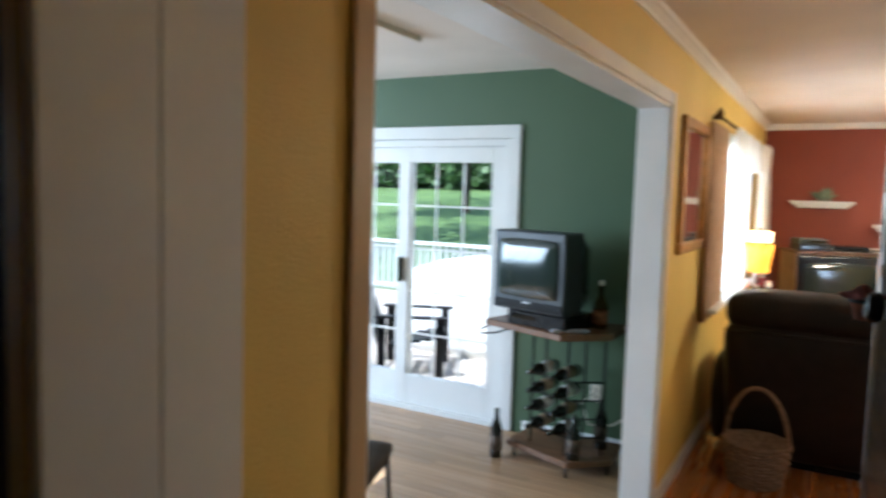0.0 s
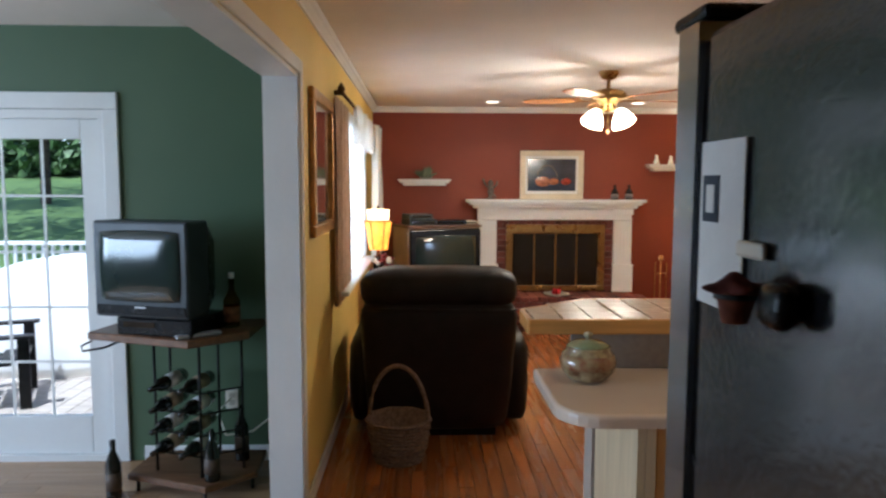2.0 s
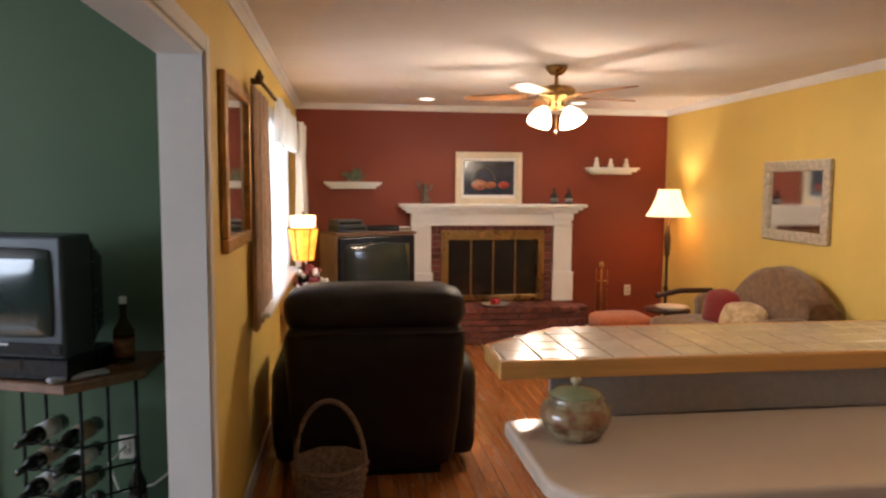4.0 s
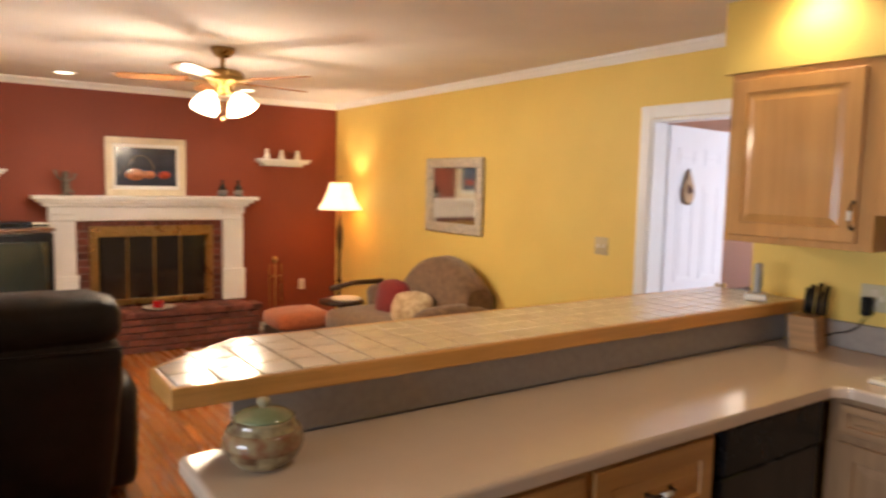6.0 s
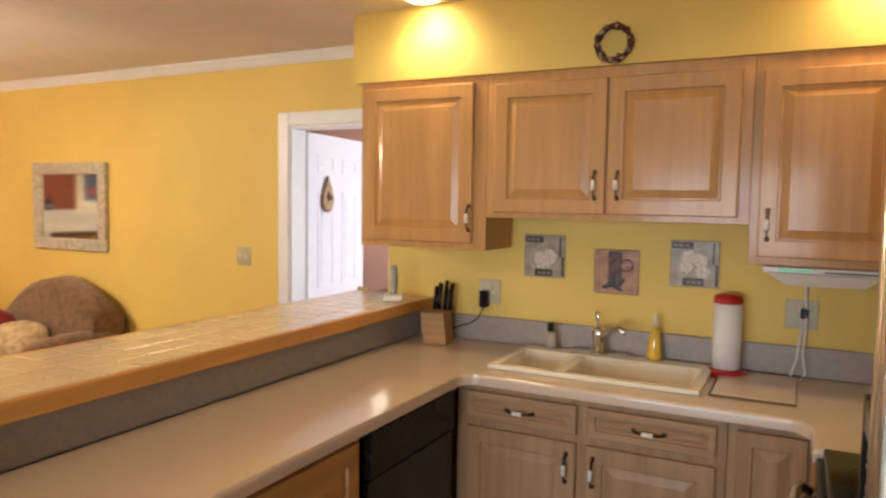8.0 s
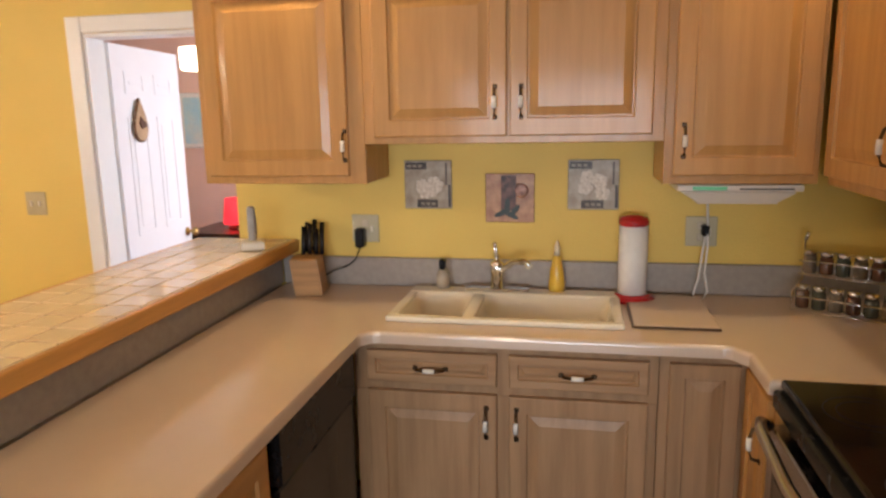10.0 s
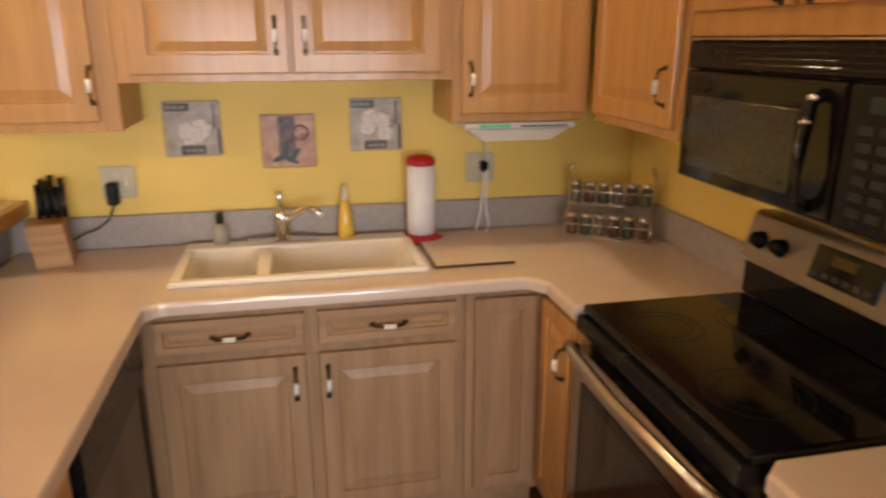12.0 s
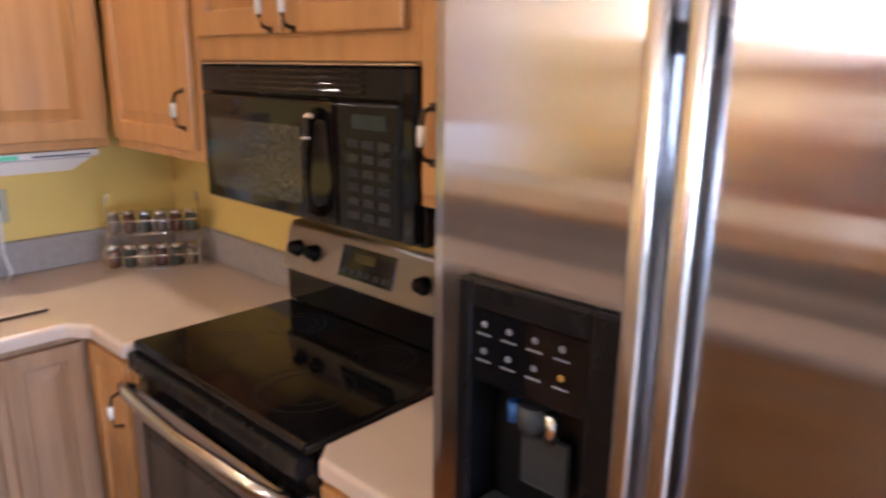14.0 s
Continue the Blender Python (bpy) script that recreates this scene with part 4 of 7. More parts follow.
for i, (x, y, L) in enumerate(((-0.035, 0.0, 0.11), (-0.01, 0.0, 0.12), (0.018, 0.0, 0.10), (0.04, 0.0, 0.11), (-0.03, 0.045, 0.12), (0.0, 0.05, 0.13), (0.032, 0.045, 0.12))):
    part("knife_handle", tube([(x, y + 0.02, 0.15), (x, y + 0.02 + 0.3 * L * 0.4, 0.15 + L * 0.55), (x, y + 0.02 + 0.3 * L, 0.15 + L)], 0.010, seg=6), BLACKP, kb2)
ks = thing("phone_handset", "grey handset standing in a pale cradle on the bar", "handset", 3.50, 1.02, BZ + 0.002, 25)
part("cradle", prism([(-0.05, -0.045), (0.05, -0.045), (0.05, 0.045), (-0.05, 0.045)], 0, 0.035, bevel=0.012, seg=3), PLATE, ks)
part("handset", B((-0.02, -0.016, 0.03, 0.02, 0.016, 0.17), bevel=0.012, seg=3), shader("grey_plastic", (0.38, 0.36, 0.33), rough=0.35), ks)
part("keypad", B((-0.014, -0.0185, 0.06, 0.014, -0.0165, 0.13)), DARKG, ks)

# outlets with plugs on the kitchen wall


def outlet(x, y, z, rz, label, plug=False):
    o = thing("outlet", label, "outlet", x, y, z, rz, group="outlets")
    part("plate", B((-0.058 if plug else -0.036, -0.006, -0.058, 0.058 if plug else 0.036, -0.001, 0.058), bevel=0.003), shader("grey_plate", (0.50, 0.45, 0.30), rough=0.35, vary=0.03) if plug else PLATE, o)
    for dz in (-0.022, 0.022):
        part("socket", B((-0.015, -0.009, dz - 0.014, 0.015, -0.0062, dz + 0.014), bevel=0.003), shader("ivory_socket", (0.62, 0.55, 0.43), rough=0.35), o)
    if plug:
        part("switch", B((0.024, -0.014, -0.012, 0.034, -0.0062, 0.012)), PLATE, o)
    return o


outlet(XS - 0.001, 0.63, 1.155, -90, "ivory outlet plate beside the knife block", True)
outlet(XS - 0.001, -0.705, 1.16, -90, "ivory outlet plate with a white cord", True)
pl = thing("phone_charger", "black plug-in charger with a thin cord", "charger", XS - 0.011, 0.645, 1.13, -90)
part("plug", B((-0.02, -0.045, -0.05, 0.02, -0.001, 0.03), bevel=0.006), BLACKP, pl)
part("cord", tube([(0, -0.03, -0.05), (-0.02, -0.04, -0.10), (-0.06, -0.05, -0.13), (-0.10, -0.07, -0.14), (-0.14, -0.08, -0.16)], 0.003), BLACKP, pl)
pl = thing("power_cord", "white coiled power cord hanging from an outlet", "cord", XS - 0.011, -0.715, 1.16, -90)
part("plug", B((-0.014, -0.04, -0.012, 0.014, -0.001, 0.03), bevel=0.005), BLACKP, pl)
part("cord", tube([(0.0, -0.03, -0.01), (-0.012, -0.045, -0.09), (-0.02, -0.05, -0.17), (-0.04, -0.06, -0.235), (-0.01, -0.07, -0.255), (0.012, -0.06, -0.22), (0.0, -0.05, -0.15), (0.008, -0.04, -0.05), (0.0, -0.02, 0.19)], 0.0045), PAPER, pl)

# three decorated wall tiles


def wall_tile(y, z, ground, label, flowers):
    t = thing("picture_tile", label, "decorative tile", XS - 0.001, y, z, -90, group="picture tiles")
    part("tile", B((-0.098, -0.008, -0.098, 0.098, -0.001, 0.098), bevel=0.003), ground, t)
    random.seed(int(100 * (y + 5)))
    if flowers:
        for q in ((-0.092, -0.0096, 0.062, -0.005, -0.0083, 0.09), (0.083, -0.0096, -0.09, 0.094, -0.0083, 0.0), (0.072, -0.0096, 0.0, 0.079, -0.0083, 0.088), (-0.045, -0.0096, -0.092, 0.04, -0.0083, -0.060)):
            part("band", B(q, bevel=0.0005), shader("tile_brown", (0.07, 0.045, 0.03), rough=0.4, vary=0.3, scale=40), t)
        bm = bmesh.new()
        for i in range(6):
            cx, cz = random.uniform(-0.035, 0.05), random.uniform(-0.035, 0.035)
            for k in range(5):
                a = k * 1.257 + i
                r = bmesh.ops.create_circle(bm, cap_ends=True, segments=8, radius=0.014)
                bmesh.ops.rotate(bm, cent=(0, 0, 0), matrix=Matrix.Rotation(radians(90), 3, "X"), verts=r["verts"])
                bmesh.ops.translate(bm, vec=(cx + 0.016 * math.cos(a), -0.0098 - 0.0002 * i - 0.00003 * k, cz + 0.016 * math.sin(a)), verts=r["verts"])
        part("flower", bm, shader("tile_petals", (0.72, 0.66, 0.58), rough=0.4, vary=0.3, scale=90, second=(0.45, 0.37, 0.28)), t, "white blossoms")
        for q in ((-0.085, 0.070), (-0.062, 0.070), (-0.039, 0.070), (-0.030, -0.083), (-0.008, -0.083), (0.014, -0.083)):
            part("script_bar", B((q[0], -0.0104, q[1], q[0] + 0.016, -0.0097, q[1] + 0.011)), shader("tile_script", (0.30, 0.24, 0.17), rough=0.4), t)
    else:
        part("panel", B((-0.035, -0.0096, -0.05, 0.025, -0.0083, 0.09), bevel=0.0005), shader("tile_rust", (0.16, 0.06, 0.04), rough=0.4, vary=0.4, scale=40), t, "rust panel")
        bm = bmesh.new()
        for cx, cz, a, L in ((-0.03, -0.06, 0.4, 0.035), (0.0, -0.065, -0.5, 0.04), (0.02, -0.05, 0.9, 0.03), (-0.01, -0.03, 1.5, 0.03)):
            r = bmesh.ops.create_circle(bm, cap_ends=True, segments=10, radius=1)
            bmesh.ops.scale(bm, vec=(L, 0.011, 1), verts=r["verts"])
            bmesh.ops.rotate(bm, cent=(0, 0, 0), matrix=Matrix.Rotation(a, 3, "Z"), verts=r["verts"])
            bmesh.ops.rotate(bm, cent=(0, 0, 0), matrix=Matrix.Rotation(radians(90), 3, "X"), verts=r["verts"])
            bmesh.ops.translate(bm, vec=(cx, -0.0100 - 0.0002 * a, cz), verts=r["verts"])
        part("leaves", bm, shader("tile_dark_leaf", (0.025, 0.035, 0.025), rough=0.4), t, "dark leaves")
        part("blossom", lathe([(0.03, 0), (0.02, 0.002), (0, 0.003)], 10), shader("tile_pink", (0.55, 0.30, 0.24), rough=0.4, vary=0.3, scale=50), t).matrix_local = pose(0.045, -0.0085, 0.03, 90, 0, 0)


GREYT = shader("grey_tile_print", (0.42, 0.36, 0.27), rough=0.35, vary=0.3, scale=24, second=(0.27, 0.21, 0.15))
TANT = shader("tan_tile_print", (0.48, 0.26, 0.13), rough=0.35, vary=0.3, scale=24, second=(0.30, 0.13, 0.07))
wall_tile(0.358, 1.338, GREYT, "grey tile printed with white blossoms", True)
wall_tile(0.026, 1.285, TANT, "tan tile printed with a pink orchid", False)
wall_tile(-0.298, 1.338, GREYT, "grey tile printed with white blossoms", True)

# under-cabinet radio
ra = thing("under_cabinet_radio", "white radio mounted under the wall cabinet", "radio", 3.44, -0.57, 1.37, -90)
bmr = B((0, 0, -0.024, 0.40, 0.22, -0.002), bevel=0.004, seg=2)
box(bmr, 0.02, 0.012, -0.07, 0.38, 0.20, -0.025, bevel=0.006, seg=2)
for v in bmr.verts:
    if v.co.z < -0.045:
        v.co.x = 0.2 + (v.co.x - 0.2) * 0.72
        v.co.y = 0.02 + v.co.y * 0.9
part("case", bmr, shader("white_plastic", (0.68, 0.64, 0.58), rough=0.3, vary=0.02), ra)
part("display", B((0.05, -0.003, -0.020, 0.16, -0.0005, -0.007)), shader("green_display", (0.10, 0.30, 0.16), rough=0.2, emit=0.3), ra, "green display")
part("slot", B((0.20, -0.003, -0.018, 0.37, -0.0005, -0.013)), DARKG, ra)

# spice rack
sr = thing("spice_rack", "wire spice rack with two rows of glass jars", "spice rack", 3.50, -1.15, 0.914, -122)
fr = bmesh.new()
for x in (-0.16, 0.16):
    tube([(x, -0.06, 0.0), (x, -0.06, 0.07), (x, 0.05, 0.10), (x, 0.05, 0.24)], 0.004, fr, 6)
    tube([(x, 0.05, 0.24), (x - 0.012 * (1 if x > 0 else -1), 0.05, 0.27)], 0.008, fr, 6)
for y, z in ((-0.07, 0.012), (0.0, 0.012), (-0.07, 0.06), (0.0, 0.125), (0.05, 0.125), (-0.005, 0.175), (0.05, 0.20)):
    tube([(-0.16, y, z), (0.16, y, z)], 0.003, fr, 6)
part("wire_frame", fr, CHROME, sr)
for row, (y, z) in enumerate(((-0.035, 0.016), (0.022, 0.13))):
    for i in range(6):
        x = -0.132 + i * 0.053
        j = part("jar", lathe([(0.021, 0), (0.023, 0.006), (0.023, 0.055), (0.017, 0.064)], 12, at=(x, y, z)),
                 shader(("spice_red", "spice_tan", "spice_green")[(i * 2 + row) % 3], ((0.11, 0.045, 0.025), (0.16, 0.12, 0.08), (0.06, 0.065, 0.045))[(i * 2 + row) % 3], rough=0.12, vary=0.2, coat=0.6), sr)
        part("lid", lathe([(0.021, 0.064), (0.022, 0.08), (0, 0.081)], 12, at=(x, y, z)), CHROME, j)

# ---------------------------------------------------------------- range
def annulus(x, y, z, r, w):
    bm = bmesh.new()
    rings = [[bm.verts.new((x + q * math.cos(6.2832 * i / 40), y + q * math.sin(6.2832 * i / 40), z)) for i in range(40)] for q in (r, r - w)]
    for i in range(40):
        bm.faces.new((rings[0][i], rings[0][(i + 1) % 40], rings[1][(i + 1) % 40], rings[1][i]))
    return bm


rg = thing("range", "stainless electric range with a black glass top", "range", 2.838, -0.783, 0, 180)
part("body", B((0.004, 0.02, 0.08, 0.772, 0.56, 0.895)), BLACKP, rg)
part("cooktop", B((0, -0.012, 0.895, 0.776, 0.50, 0.922), bevel=0.009, seg=3), BLACKG, rg, "black glass cooktop")
for i, (x, y, r) in enumerate(((0.20, 0.13, 0.10), (0.57, 0.14, 0.115), (0.21, 0.37, 0.085), (0.57, 0.38, 0.085))):
    for k in (1.0, 0.72):
        part("burner_ring", annulus(x, y, 0.9224, r * k, 0.002), shader("burner_mark", (0.016, 0.016, 0.017), rough=0.3, vary=0.1, bump=0), rg)
dr = part("oven_door", B((0.006, -0.035, 0.235, 0.770, 0.018, 0.80), bevel=0.008, seg=2), STEEL, rg, "stainless oven door")
part("window", B((0.10, -0.0395, 0.31, 0.676, -0.0355, 0.69), bevel=0.002), DARKGL, dr, "dark oven window")
part("window_border", B((0.075, -0.0375, 0.285, 0.10, -0.0352, 0.715), (0.676, -0.0375, 0.285, 0.70, -0.0352, 0.715), (0.10, -0.0375, 0.285, 0.676, -0.0352, 0.31), (0.10, -0.0375, 0.69, 0.676, -0.0352, 0.715)), BLACKG, dr)
part("handle", tube([(0.03, -0.036, 0.80), (0.035, -0.062, 0.815), (0.10, -0.078, 0.82), (0.39, -0.092, 0.822), (0.676, -0.078, 0.82), (0.741, -0.062, 0.815), (0.746, -0.036, 0.80)], 0.015, seg=10), STEELH, dr, "bowed stainless handle")
part("trim", B((0.003, -0.03, 0.845, 0.773, 0.018, 0.894), bevel=0.006), BLACKP, rg)
part("drawer", B((0.006, -0.03, 0.085, 0.770, 0.018, 0.225), bevel=0.006), STEEL, rg, "stainless bottom drawer")
bgd = B((0.0, 0.49, 0.922, 0.776, 0.555, 1.03), bevel=0.006)
part("backguard", bgd, BLACKG, rg, "black glass back")
bmc = B((0, 0.465, 1.03, 0.776, 0.565, 1.175), bevel=0.012, seg=2)
LEAN = 0.30  # the panel's face leans back
for v in bmc.verts:
    if v.co.y < 0.51:
        v.co.y += LEAN * (v.co.z - 1.03)
cp = part("control_panel", bmc, STEELV, rg, "stainless control panel")
tilt_ = math.degrees(math.atan(LEAN))
ds_ = part("display", B((0.275, -0.004, -0.045, 0.50, 0.0005, 0.045), bevel=0.002), BLACKG, cp)
ds_.matrix_local = pose(0, 0.465 + LEAN * 0.075, 1.105, -tilt_, 0, 0)
for i in range(6):
    part("button", B((0.29 + i * 0.034, -0.0065, -0.033, 0.312 + i * 0.034, -0.0042, -0.019)), DARKG, ds_)
part("clock", B((0.34, -0.0062, 0.005, 0.42, -0.0042, 0.03)), shader("amber_clock", (0.10, 0.07, 0.015), rough=0.2), ds_, "dim amber clock")
for x in (0.07, 0.155, 0.61, 0.70):
    kn = part("knob", lathe([(0.026, 0), (0.026, 0.006), (0.021, 0.010), (0.019, 0.028), (0, 0.03)], 18), BLACKP, cp, "black knob")
    kn.matrix_local = pose(x, 0.465 + LEAN * 0.07, 1.10, 90 - tilt_, 0, 0)

# ---------------------------------------------------------------- over-the-range microwave
mw = thing("microwave", "black over-the-range microwave oven", "microwave", 2.826, -1.028, 1.279, 180)
mw.scale = (1.058, 1, 1)
part("body", B((0, 0.02, 0, 0.775, 0.328, 0.363), bevel=0.004), BLACKP, mw)
md = part("door", B((0.003, -0.012, 0.010, 0.54, 0.018, 0.288), bevel=0.008, seg=2), BLACKG, mw)
part("window", B((0.045, -0.0145, 0.045, 0.425, -0.0125, 0.225), bevel=0.001), shader("mesh_window", (0.045, 0.042, 0.032), rough=0.16, vary=0.2, scale=80, coat=0.3), md, "grey mesh window")
hb2 = part("handle", tube([(0.487, -0.012, 0.035), (0.49, -0.042, 0.05), (0.49, -0.052, 0.15), (0.49, -0.042, 0.245), (0.487, -0.012, 0.262)], 0.013, seg=10), BLACKG, md, "curved black handle")
part("end_cap", lathe([(0.0145, 0), (0.0145, 0.012), (0, 0.016)], 14, at=(0.488, -0.035, 0.247)), CHROME, hb2, "chrome end cap")
part("end_cap", lathe([(0.0145, 0), (0.0145, 0.006), (0.0, 0.007)], 14, at=(0.49, -0.046, 0.205)), CHROME, hb2, "chrome band")
pa = part("control_panel", B((0.545, -0.012, 0.010, 0.735, 0.018, 0.288), bevel=0.006), BLACKP, mw)
part("display", B((0.60, -0.0145, 0.235, 0.70, -0.0125, 0.265)), shader("dim_display", (0.03, 0.04, 0.035), rough=0.1, vary=0.1), pa)
for r in range(6):
    for c in range(3):
        part("button", B((0.582 + c * 0.046, -0.0142, 0.04 + r * 0.031, 0.616 + c * 0.046, -0.0124, 0.056 + r * 0.031)), shader("dim_key", (0.022, 0.022, 0.024), rough=0.35), pa)
part("side_trim", B((0.738, -0.010, 0.010, 0.772, 0.018, 0.361), bevel=0.004), BLACKG, mw)
vt = part("vent", B((0.003, -0.008, 0.293, 0.735, 0.018, 0.361), bevel=0.004), BLACKP, mw)
for i in range(4):
    part("louver", B((0.15, -0.0135, 0.305 + i * 0.0135, 0.63, -0.0085, 0.312 + i * 0.0135), bevel=0.001), BLACKG, vt)
part("top_strip", B((0.002, -0.011, 0.3635, 0.773, 0.02, 0.368)), STEELH, mw, "thin bright steel strip")

# ---------------------------------------------------------------- refrigerator
FX0, FX1, FY, FH = 0.806, 1.742, -0.785, 1.728
rf = thing("refrigerator", "side-by-side stainless refrigerator with black textured sides", "refrigerator", FX1, FY, 0, 180)
FW = FX1 - FX0
part("cabinet", B((0.004, 0.082, 0.03, FW - 0.004, 0.585, FH - 0.012), bevel=0.008, seg=2), BLACKT, rf, "black textured steel sides")
part("base_grille", B((0.02, 0.05, 0.0, FW - 0.02, 0.081, 0.075)), BLACKP, rf)
part("gasket", B((0.010, 0.068, 0.09, FW - 0.010, 0.0815, FH - 0.02)), BLACKP, rf, "black door gasket")
DX0, DX1, DZ0, DZ1 = 0.088, 0.322, 0.975, 1.205  # dispenser's niche in the freezer door


def fridge_door(name, x0, x1, niche=None):
    """A slightly bowed door with rounded edges; a niche is left open where one is given."""
    us = [(0.0, 0.018), (0.012, 0.006), (0.03, 0.0), (0.08, -0.003), (0.3, -0.0045), (0.5, -0.005)]
    us += [(1 - u, y) for u, y in us[-2::-1]]
    cols = [(x0 + (x1 - x0) * u, y) for u, y in us]
    zs = [0.085, FH]
    if niche:
        cols = sorted(cols + [(niche[0], -0.004), (niche[1], -0.004)])
        zs = [0.085, niche[2], niche[3], FH]
    bm = bmesh.new()
    g = [[bm.verts.new((x, y, z)) for x, y in cols] for z in zs]
    bk_ = [[bm.verts.new((x, 0.067, z)) for x in (x0, x1)] for z in (zs[0], zs[-1])]
    for k in range(len(zs) - 1):
        for i in range(len(cols) - 1):
            mx, mz = (cols[i][0] + cols[i + 1][0]) / 2, (zs[k] + zs[k + 1]) / 2
            if niche and niche[0] < mx < niche[1] and niche[2] < mz < niche[3]:
                continue
            bm.faces.new((g[k][i], g[k][i + 1], g[k + 1][i + 1], g[k + 1][i]))
    bm.faces.new((bk_[0][0], bk_[1][0], bk_[1][1], bk_[0][1]))
    bm.faces.new([bk_[0][0]] + [r[0] for r in g] + [bk_[1][0]])
    bm.faces.new([bk_[0][1]] + [r[-1] for r in g] + [bk_[1][1]])
    bm.faces.new([bk_[0][0]] + g[0] + [bk_[0][1]])
    bm.faces.new([bk_[1][0]] + g[-1] + [bk_[1][1]])
    bmesh.ops.recalc_face_normals(bm, faces=bm.faces)
    return part(name, bm, STEEL, rf, "brushed stainless door")


SEAM = 0.374
fd = fridge_door("door", 0.002, SEAM - 0.003, (DX0, DX1, DZ0, DZ1))
fd2 = fridge_door("door", SEAM + 0.003, FW - 0.002)
for hx_, par in ((SEAM - 0.024, fd), (SEAM + 0.024, fd2)):
    bar_ = smooth(B((hx_ - 0.0135, -0.033, 0.14, hx_ + 0.0135, -0.014, FH - 0.006), bevel=0.0085, seg=4))
    hb_ = part("handle", bar_, STEELH, par, "long stainless handle")
    for z in (0.16, FH - 0.07):
        part("mount", B((hx_ - 0.011, -0.0145, z, hx_ + 0.011, -0.002, z + 0.035), bevel=0.002), BLACKP, hb_, "black handle mount")
# ice and water dispenser: a bevelled surround, a key panel and a deep niche
dp = part("dispenser", B((0.074, -0.016, DZ0 - 0.03, 0.337, -0.006, DZ0 - 0.001), bevel=0.004), BLACKP, rf, "black ice and water dispenser")
for xa, xb in ((0.074, DX0 + 0.012), (DX1 - 0.03, 0.337)):
    part("side_frame", B((xa, -0.018, DZ0, xb, -0.006, 1.358), bevel=0.005, seg=2), BLACKP, dp)
part("head_frame", B((DX0 + 0.0125, -0.018, 1.316, DX1 - 0.0305, -0.006, 1.358), bevel=0.005, seg=2), BLACKP, dp)
part("button_panel", B((DX0 + 0.0125, -0.013, DZ1 + 0.001, DX1 - 0.0305, -0.006, 1.3155), bevel=0.002), BLACKG, dp)
RECESS = shader("dispenser_recess", (0.007, 0.007, 0.008), rough=0.3, vary=0.2, scale=20)
bmn = B((DX0 + 0.001, -0.003, DZ0 + 0.001, DX1 - 0.001, 0.058, DZ1 - 0.001))
fr_ = [f for f in bmn.faces if f.normal.y < -0.9]
r_ = bmesh.ops.inset_region(bmn, faces=fr_, thickness=0.005)
bmesh.ops.translate(bmn, vec=(0, 0.054, 0), verts=list({v for f in fr_ for v in f.verts}))
part("recess", bmn, RECESS, dp, "deep dark niche")
ICON = shader("pale_icon", (0.24, 0.25, 0.27), rough=0.3)
for r, z in enumerate((1.254, 1.294)):
    for c in range(4):
        x = 0.122 + c * 0.043
        part("icon", lathe([(0.0052, 0), (0.0045, 0.0012), (0, 0.0014)], 8), shader("amber_icon", (0.45, 0.27, 0.03), rough=0.3) if (r, c) == (0, 3) else ICON, dp).matrix_local = pose(x, -0.0131, z, 90, 0, 0)
        part("caption_bar", B((x - 0.012, -0.0142, z - 0.016, x + 0.012, -0.0132, z - 0.0135)), ICON, dp)
part("ice_chute", lathe([(0.026, 0), (0.026, -0.03), (0.018, -0.045), (0, -0.045)], 18, at=(0.190, 0.022, DZ1 - 0.0205)), DARKG, dp)
part("water_spout", lathe([(0.011, 0), (0.011, -0.042), (0, -0.042)], 14, at=(0.226, 0.012, DZ1 - 0.0205)), CHROME, dp, "silver water spout")
part("paddle", B((0.162, 0.03, DZ0 + 0.07, 0.245, 0.036, DZ1 - 0.07), bevel=0.004), DARKG, dp)
part("blue_lens", lathe([(0.010, 0), (0.010, -0.03), (0, -0.03)], 12, at=(0.164, 0.008, DZ1 - 0.0205)), shader("blue_plastic", (0.03, 0.10, 0.30), rough=0.2), dp, "blue translucent nozzle")
tray_ = part("tray", B((DX0 + 0.008, -0.012, DZ0 + 0.0085, DX1 - 0.008, 0.05, DZ0 + 0.02), bevel=0.004), DARKG, dp)
for k in range(7):
    part("rib", tube([(DX0 + 0.03 + k * 0.004, -0.006 + k * 0.008, DZ0 + 0.021), (0.197, -0.012 + k * 0.008, DZ0 + 0.022), (DX1 - 0.03 - k * 0.004, -0.006 + k * 0.008, DZ0 + 0.021)], 0.0012, seg=5), BLACKP, tray_)
part("hinge_cover", B((FW - 0.14, -0.004, FH + 0.001, FW - 0.003, 0.075, FH + 0.016), bevel=0.006, seg=2), BLACKP, rf, "black hinge cover")
part("hinge_cover", B((0.003, -0.004, FH + 0.001, 0.14, 0.075, FH + 0.016), bevel=0.006, seg=2), BLACKP, rf, "black hinge cover")
# things held to its side by magnets
ca = thing("calendar_sheet", "white paper sheet held by magnets on the refrigerator side", "paper sheet", FX0 + 0.003, -0.915, 1.476, -90)
part("sheet", B((-0.042, -0.0025, 0.0, 0.043, -0.001, 0.141)), PAPER, ca)
part("printed_box", B((-0.034, -0.0036, 0.072, -0.002, -0.0027, 0.112)), shader("print_grey", (0.06, 0.07, 0.09), rough=0.8), ca, "dark printed frame")
part("printed_field", B((-0.026, -0.0042, 0.08, -0.010, -0.0037, 0.104)), PAPER, ca)
mg = thing("magnet_flowerpot", "small terracotta flowerpot magnet with a dark rim", "magnet", FX0 + 0.003, -0.985, 1.477, -90)
mg.scale = (0.68, 0.68, 0.68)
